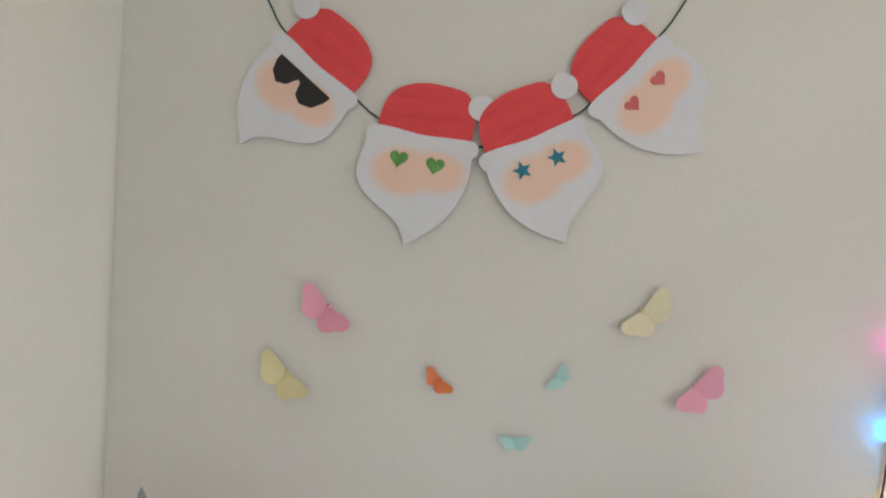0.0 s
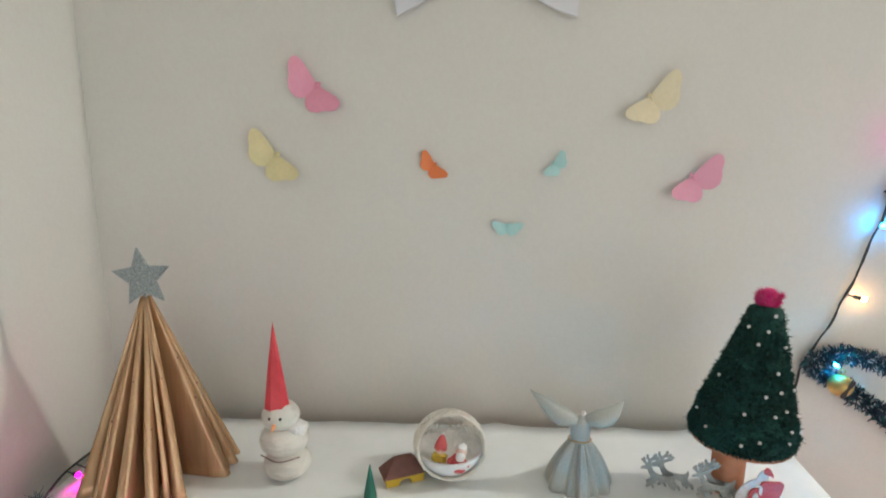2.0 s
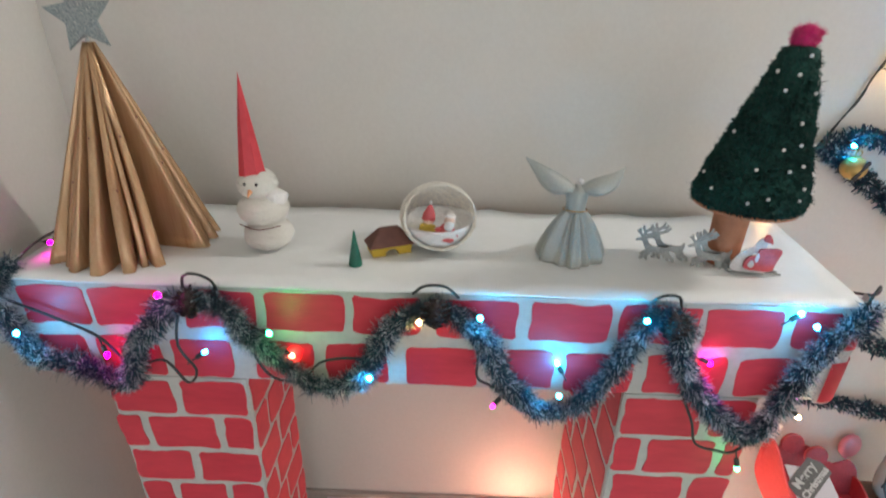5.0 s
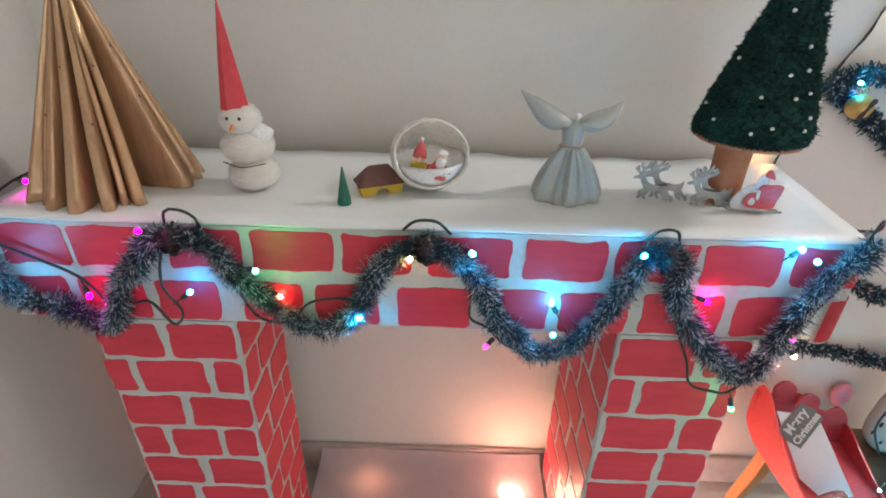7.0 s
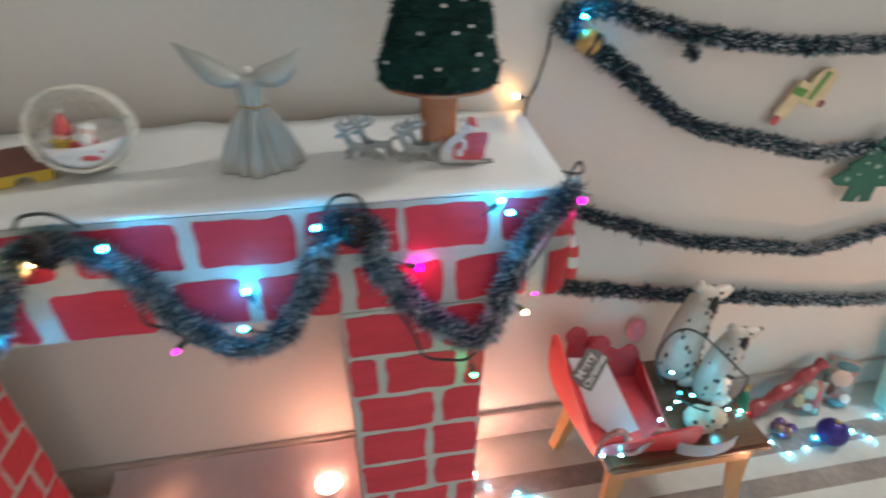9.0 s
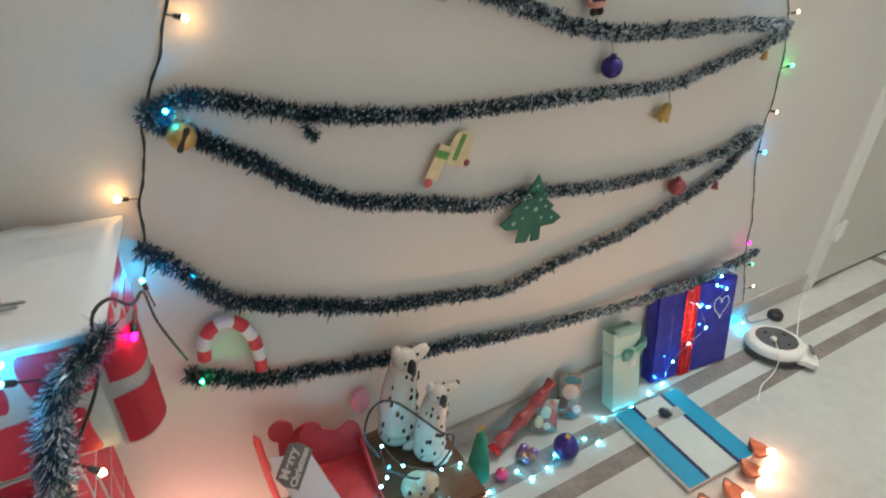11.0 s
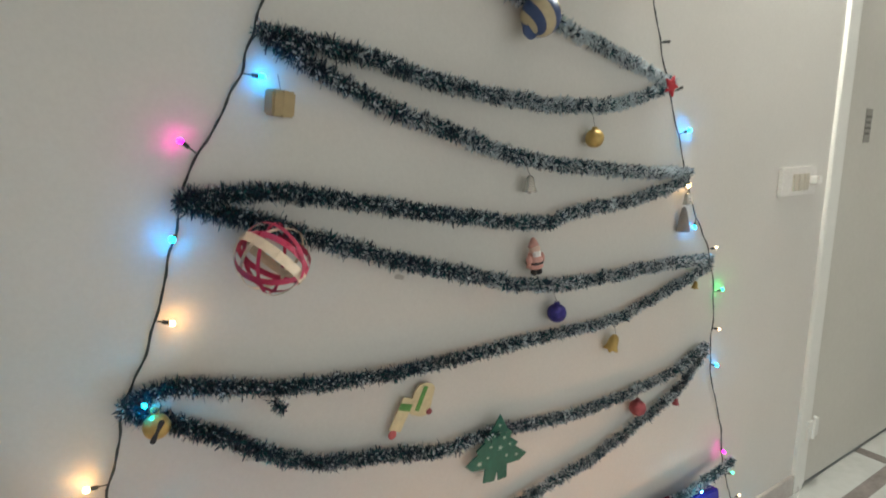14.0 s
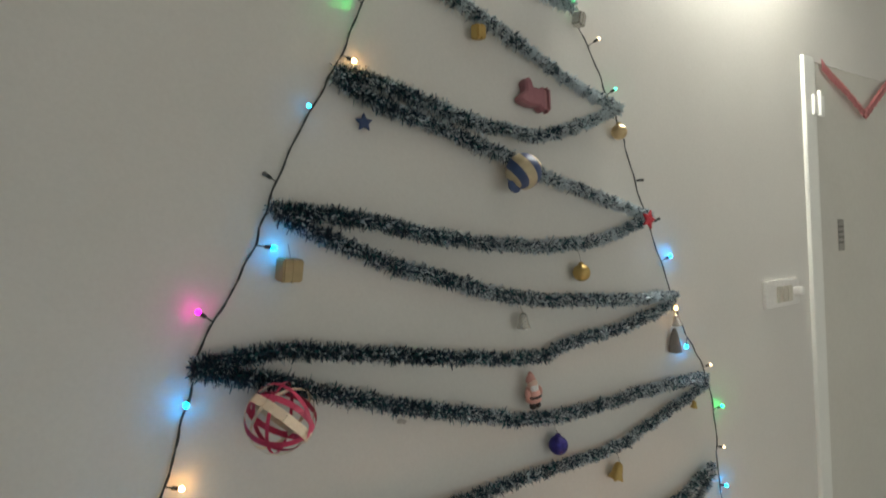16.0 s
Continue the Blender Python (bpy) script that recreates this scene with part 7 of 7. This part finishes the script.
def diya(x, y, yaw, first=[]):
    """A leaf-shaped clay lamp with a small warm flame bulb at its lip."""
    m = pose(x, y, 0, 0, 0, yaw)
    if first:
        return copy_thing(first[0], m)
    d = thing("clay_lamp", "small brown clay lamp with a glowing warm tip", "lamp", "clay lamps on the floor", at=(x, y, 0), turn=(0, 0, yaw))
    bm = bmesh.new()
    rings = []
    for R, z in ((0.010, 0.0), (0.019, 0.004), (0.027, 0.014), (0.030, 0.026), (0.0275, 0.026), (0.024, 0.015), (0.014, 0.007)):
        rings.append([bm.verts.new((R * (1 + 0.35 * max(0, math.cos(a)) ** 3) * math.cos(a) * 0.85, R * math.sin(a) * 0.8, z + 0.020 * max(0, -math.cos(a)) * (z / 0.026))) for a in (6.28319 * k / 18 for k in range(18))])
    for q, w in zip(rings, rings[1:]):
        for k in range(18):
            bm.faces.new((q[k], q[(k + 1) % 18], w[(k + 1) % 18], w[k]))
    bm.faces.new(rings[0][::-1])
    bm.faces.new(rings[-1])
    part("clay_bowl", bm, SHELL, d, smooth=True)
    part("flame_bulb", lathe([(0.0085, 0.0235), (0.0095, 0.0255), (0.008, 0.030), (0.003, 0.033)], 12, centre=(0.033, 0, -0.004)), FLAME, d, "glowing warm flame bulb", smooth=True)
    first.append(d)
    return d


for x, y, yaw in ((1.800, 0.536, -48), (1.722, 0.507, -45), (1.626, 0.489, -58), (1.537, 0.492, -55), (1.451, 0.499, -58), (1.369, 0.505, -62), (1.29, 0.53, -80), (1.20, 0.55, -85), (1.10, 0.56, -80)):
    diya(x, y, yaw)


def candle_lamp(x, y, z, flame, low=False):
    c = thing("candle_lamp", "warm glowing cup lamp standing near the skirting", "lamp", "cup lamps behind the fireplace", at=(x, y, z))
    rim = 0.008 if low else 0.018
    cup = part("cup", lathe([(0.016, 0.0), (0.021, 0.002), (0.024, rim), (0.023, rim), (0.020, 0.006), (0.004, 0.005)], 18), CARDWHITE if low else SHELL, c, smooth=True)
    part("flame_bulb", lathe([(0.006, 0.006), (0.018, 0.010), (0.020, 0.024), (0.013, 0.033), (0.005, 0.040), (0.001, 0.042)], 14), flame, cup, "glowing warm flame bulb", smooth=True)
    return c


candle_lamp(0.462, 0.825, 0.004, glow("soft_candle_glow", (1.0, 0.44, 0.28), DIYA_STRENGTH * 2.6)).scale = (0.8, 0.8, 0.8)
candle_lamp(0.156, 0.828, 0.0610, CANDLE, True).scale = (1.2, 1.1, 0.34)
candle_lamp(-0.165, 0.855, 0.004, glow("dim_candle_glow", (1.0, 0.50, 0.28), DIYA_STRENGTH * 0.045))
sheet = thing("paper_sheet", "pale chart paper propped against the skirting inside the fireplace", "paper")
bm = bmesh.new()
profile = [(0.640, 0.002), (0.665, 0.028), (0.720, 0.048), (0.790, 0.058), (0.860, 0.062), (0.905, 0.068), (0.924, 0.080)]
rows = []
for k in range(25):
    x = -0.290 + 0.52 * k / 24
    rows.append([bm.verts.new((x, y + 0.004 * noise.noise((x * 9, i, 2)), z + 0.0015 * abs(noise.noise((x * 14, y * 14, 5))) + (0.008 * noise.noise((x * 7, 1, 1)) if i == 6 else 0))) for i, (y, z) in enumerate(profile)])
for q, w in zip(rows, rows[1:]):
    for k in range(len(profile) - 1):
        bm.faces.new((q[k], q[k + 1], w[k + 1], w[k]))
thin = ramp_material("mauve_white_paper", (0.62, 0.58, 0.62), (0.74, 0.70, 0.74), 0.22, scale=4, fine=40, bump=0.1)
nodes, links = thin.node_tree.nodes, thin.node_tree.links
through_paper = nodes.new("ShaderNodeBsdfTranslucent")
through_paper.inputs["Color"].default_value = (0.90, 0.70, 0.68, 1)
blend = nodes.new("ShaderNodeMixShader")
blend.inputs[0].default_value = 0.35
links.new(nodes["Principled BSDF"].outputs[0], blend.inputs[1])
links.new(through_paper.outputs[0], blend.inputs[2])
links.new(blend.outputs[0], nodes["Material Output"].inputs["Surface"])
part("creased_sheet", bm, thin, sheet, smooth=True)


def build_device():
    d = thing("cable_reel", "white round cable reel with grey face and carrying handle", "appliance", at=(2.243, 0.768, 0.0), turn=(0, 0, -38))
    d.scale = (0.70, 0.70, 0.70)

    def rings_of(levels):
        bm = bmesh.new()
        rings = [[bm.verts.new((k * 0.130 * math.cos(a), k * 0.122 * math.sin(a), z)) for a in (6.28319 * i / 40 for i in range(40))] for k, z in levels]
        for q, w in zip(rings, rings[1:]):
            for i in range(40):
                bm.faces.new((q[i], q[(i + 1) % 40], w[(i + 1) % 40], w[i]))
        bm.faces.new(rings[0][::-1])
        bm.faces.new(rings[-1])
        return bm
    part("base", rings_of(((0.80, 0.0), (0.88, 0.010), (0.92, 0.040))), DEVICEGREY, d, "dark base", smooth=True)
    shell = part("shell", rings_of(((0.94, 0.040), (0.99, 0.044), (1.0, 0.052), (0.985, 0.066), (0.92, 0.079), (0.82, 0.084), (0.70, 0.085))), PLASTIC, d, smooth=True)
    part("face", rings_of(((0.70, 0.0845), (0.70, 0.088), (0.67, 0.0895))), DEVICEGREY, shell, "dark grey oval face")
    for a, r, w in ((0.6, 0.055, 0.010), (2.4, 0.052, 0.010), (4.3, 0.056, 0.012), (5.4, 0.060, 0.008)):
        part("socket_cover", lathe([(w, 0.089), (w, 0.0905), (w * 0.8, 0.0915), (0.002, 0.0915)], 14, centre=(r * math.cos(a), r * math.sin(a), 0)), INK, shell)
    part("knob", lathe([(0.013, 0.089), (0.014, 0.092), (0.012, 0.102), (0.004, 0.104)], 16, centre=(-0.022, -0.018, 0)), PLASTIC, d, smooth=True)
    # the handle is a flat lug with a slot and a pointed corner
    lug = outline_of([(0.090, 0.075), (0.130, 0.056), (0.158, 0.020), (0.166, -0.030), (0.158, -0.085), (0.140, -0.128), (0.126, -0.132), (0.095, -0.108), (0.070, -0.098), (0.10, -0.02)], 0.010)
    part("handle", plate(lug, 0.024, m=Matrix(((1, 0, 0, 0), (0, 0, 1, 0), (0, 1, 0, 0.048), (0, 0, 0, 1)))), PLASTIC, d, "lug with a hand slot")
    slot = [(0.140 + 0.010 * math.cos(a) + 0.006 * math.sin(a), -0.045 + 0.040 * math.sin(a)) for a in (6.28319 * k / 20 for k in range(20))]
    part("hand_slot", plate(slot, 0.002, m=Matrix(((1, 0, 0, 0), (0, 0, 1, 0), (0, 1, 0, 0.0735), (0, 0, 0, 1)))), DEVICEGREY, d, "dark oval slot")


build_device()
plug = thing("plug_adapter", "small black plug adapter with lead on the marble", "plug", at=(2.443, 0.880, 0), turn=(0, 0, 20))
part("adapter", lathe([(0.024, 0.0), (0.027, 0.004), (0.027, 0.018), (0.022, 0.026), (0.008, 0.028)], 10), INK, plug, smooth=True)
part("pin_block", box(0.020, 0.046, -0.012, 0.012, 0.004, 0.018, 0.003), INK, plug)
part("lead", tube(spline([(-0.022, 0, 0.012), (-0.055, 0.030, 0.004), (-0.10, 0.062, 0.004), (-0.118, 0.080, 0.04)], 0.008), 0.0016, 6), CABLE, plug)
lead = thing("white_lead", "white flex running from the door foot to the reel", "cable")
part("flex", tube(spline([(2.730, 0.925, 0.03), (2.715, 0.915, 0.003), (2.62, 0.885, 0.003), (2.544, 0.847, 0.003), (2.445, 0.796, 0.003), (2.37, 0.755, 0.003), (2.325, 0.745, 0.012)], 0.012), 0.0020, 6), PLASTIC, lead)
lead = thing("white_lead", "white flex hanging from the reel's knob onto the floor", "cable")
part("flex", tube(spline([(2.222, 0.768, 0.070), (2.196, 0.738, 0.064), (2.170, 0.712, 0.056), (2.150, 0.700, 0.020), (2.120, 0.695, 0.003), (2.060, 0.684, 0.003), (1.985, 0.650, 0.003)], 0.010), 0.0018, 6), PLASTIC, lead)

s = thing("light_string", "thin wire of white fairy lights strewn along the floor band", "fairy lights", "fairy light strings")
pts = [(0.44, 0.80), (0.50, 0.80), (0.56, 0.775), (0.60, 0.755), (0.655, 0.62), (0.74, 0.61), (0.95, 0.60), (1.06, 0.66), (1.115, 0.78), (1.21, 0.797), (1.23, 0.761), (1.285, 0.768), (1.327, 0.789), (1.385, 0.80), (1.434, 0.792), (1.458, 0.765), (1.533, 0.822), (1.58, 0.81), (1.636, 0.813), (1.728, 0.830), (1.80, 0.80)]
part("wire", tube(spline([(x, y, 0.0016) for x, y in pts], 0.012), 0.0004, 4), SILVER, s)
for x, y in pts:
    micro_light(s, (x, y, 0.0040))
s = thing("light_string", "thin wire of white fairy lights over the sleigh and dogs", "fairy lights", "fairy light strings")
pts = [(0.664, 0.664, 0.262), (0.690, 0.650, 0.275), (0.735, 0.668, 0.282), (0.79, 0.70, 0.29), (0.81, 0.71, 0.305), (0.825, 0.715, 0.315), (0.835, 0.76, 0.345), (0.86, 0.72, 0.32), (0.93, 0.70, 0.29), (0.985, 0.72, 0.252)]
part("wire", tube(spline(pts, 0.01), 0.0004, 4), SILVER, s)
for x, y, z in pts:
    micro_light(s, (x, y - 0.002, z))
s = thing("light_string", "loop of dark green cable round the spotted dogs", "fairy lights", "fairy light strings")
part("cable", tube(spline([(0.835, 0.772, 0.30), (0.812, 0.782, 0.36), (0.832, 0.785, 0.42), (0.868, 0.765, 0.435), (0.93, 0.705, 0.385), (0.965, 0.715, 0.345), (0.94, 0.700, 0.315), (0.88, 0.690, 0.305), (0.84, 0.735, 0.30)], 0.008), 0.0022, 6), CABLE, s)
bulb(s, (0.84, 0.735, 0.30), (0.832, 0.72, 0.33), "dim_blue")
s = thing("night_bulb", "single bright blue bulb lying by the skirting", "lamp", at=(0, 0, 0))
bulb(s, (2.30, 0.915, 0.03), (2.278, 0.902, 0.022), "blue", 0.006)

pink = thing("pink_balloon", "small pink paper balloon on the wall behind the sleigh", "balloon", at=(0.855, W - 0.018, 0.308))
part("balloon_body", ball((0, 0, 0), 0.027, u=18, v=12, squash=(0.8, 0.5, 1.15)), plain("pink_paper", (0.78, 0.30, 0.38), 0.5), pink, smooth=True)
part("neck", lathe([(0.003, -0.034), (0.005, -0.033), (0.003, -0.029)], 8), plain("pink_neck", (0.66, 0.12, 0.26), 0.5), pink)
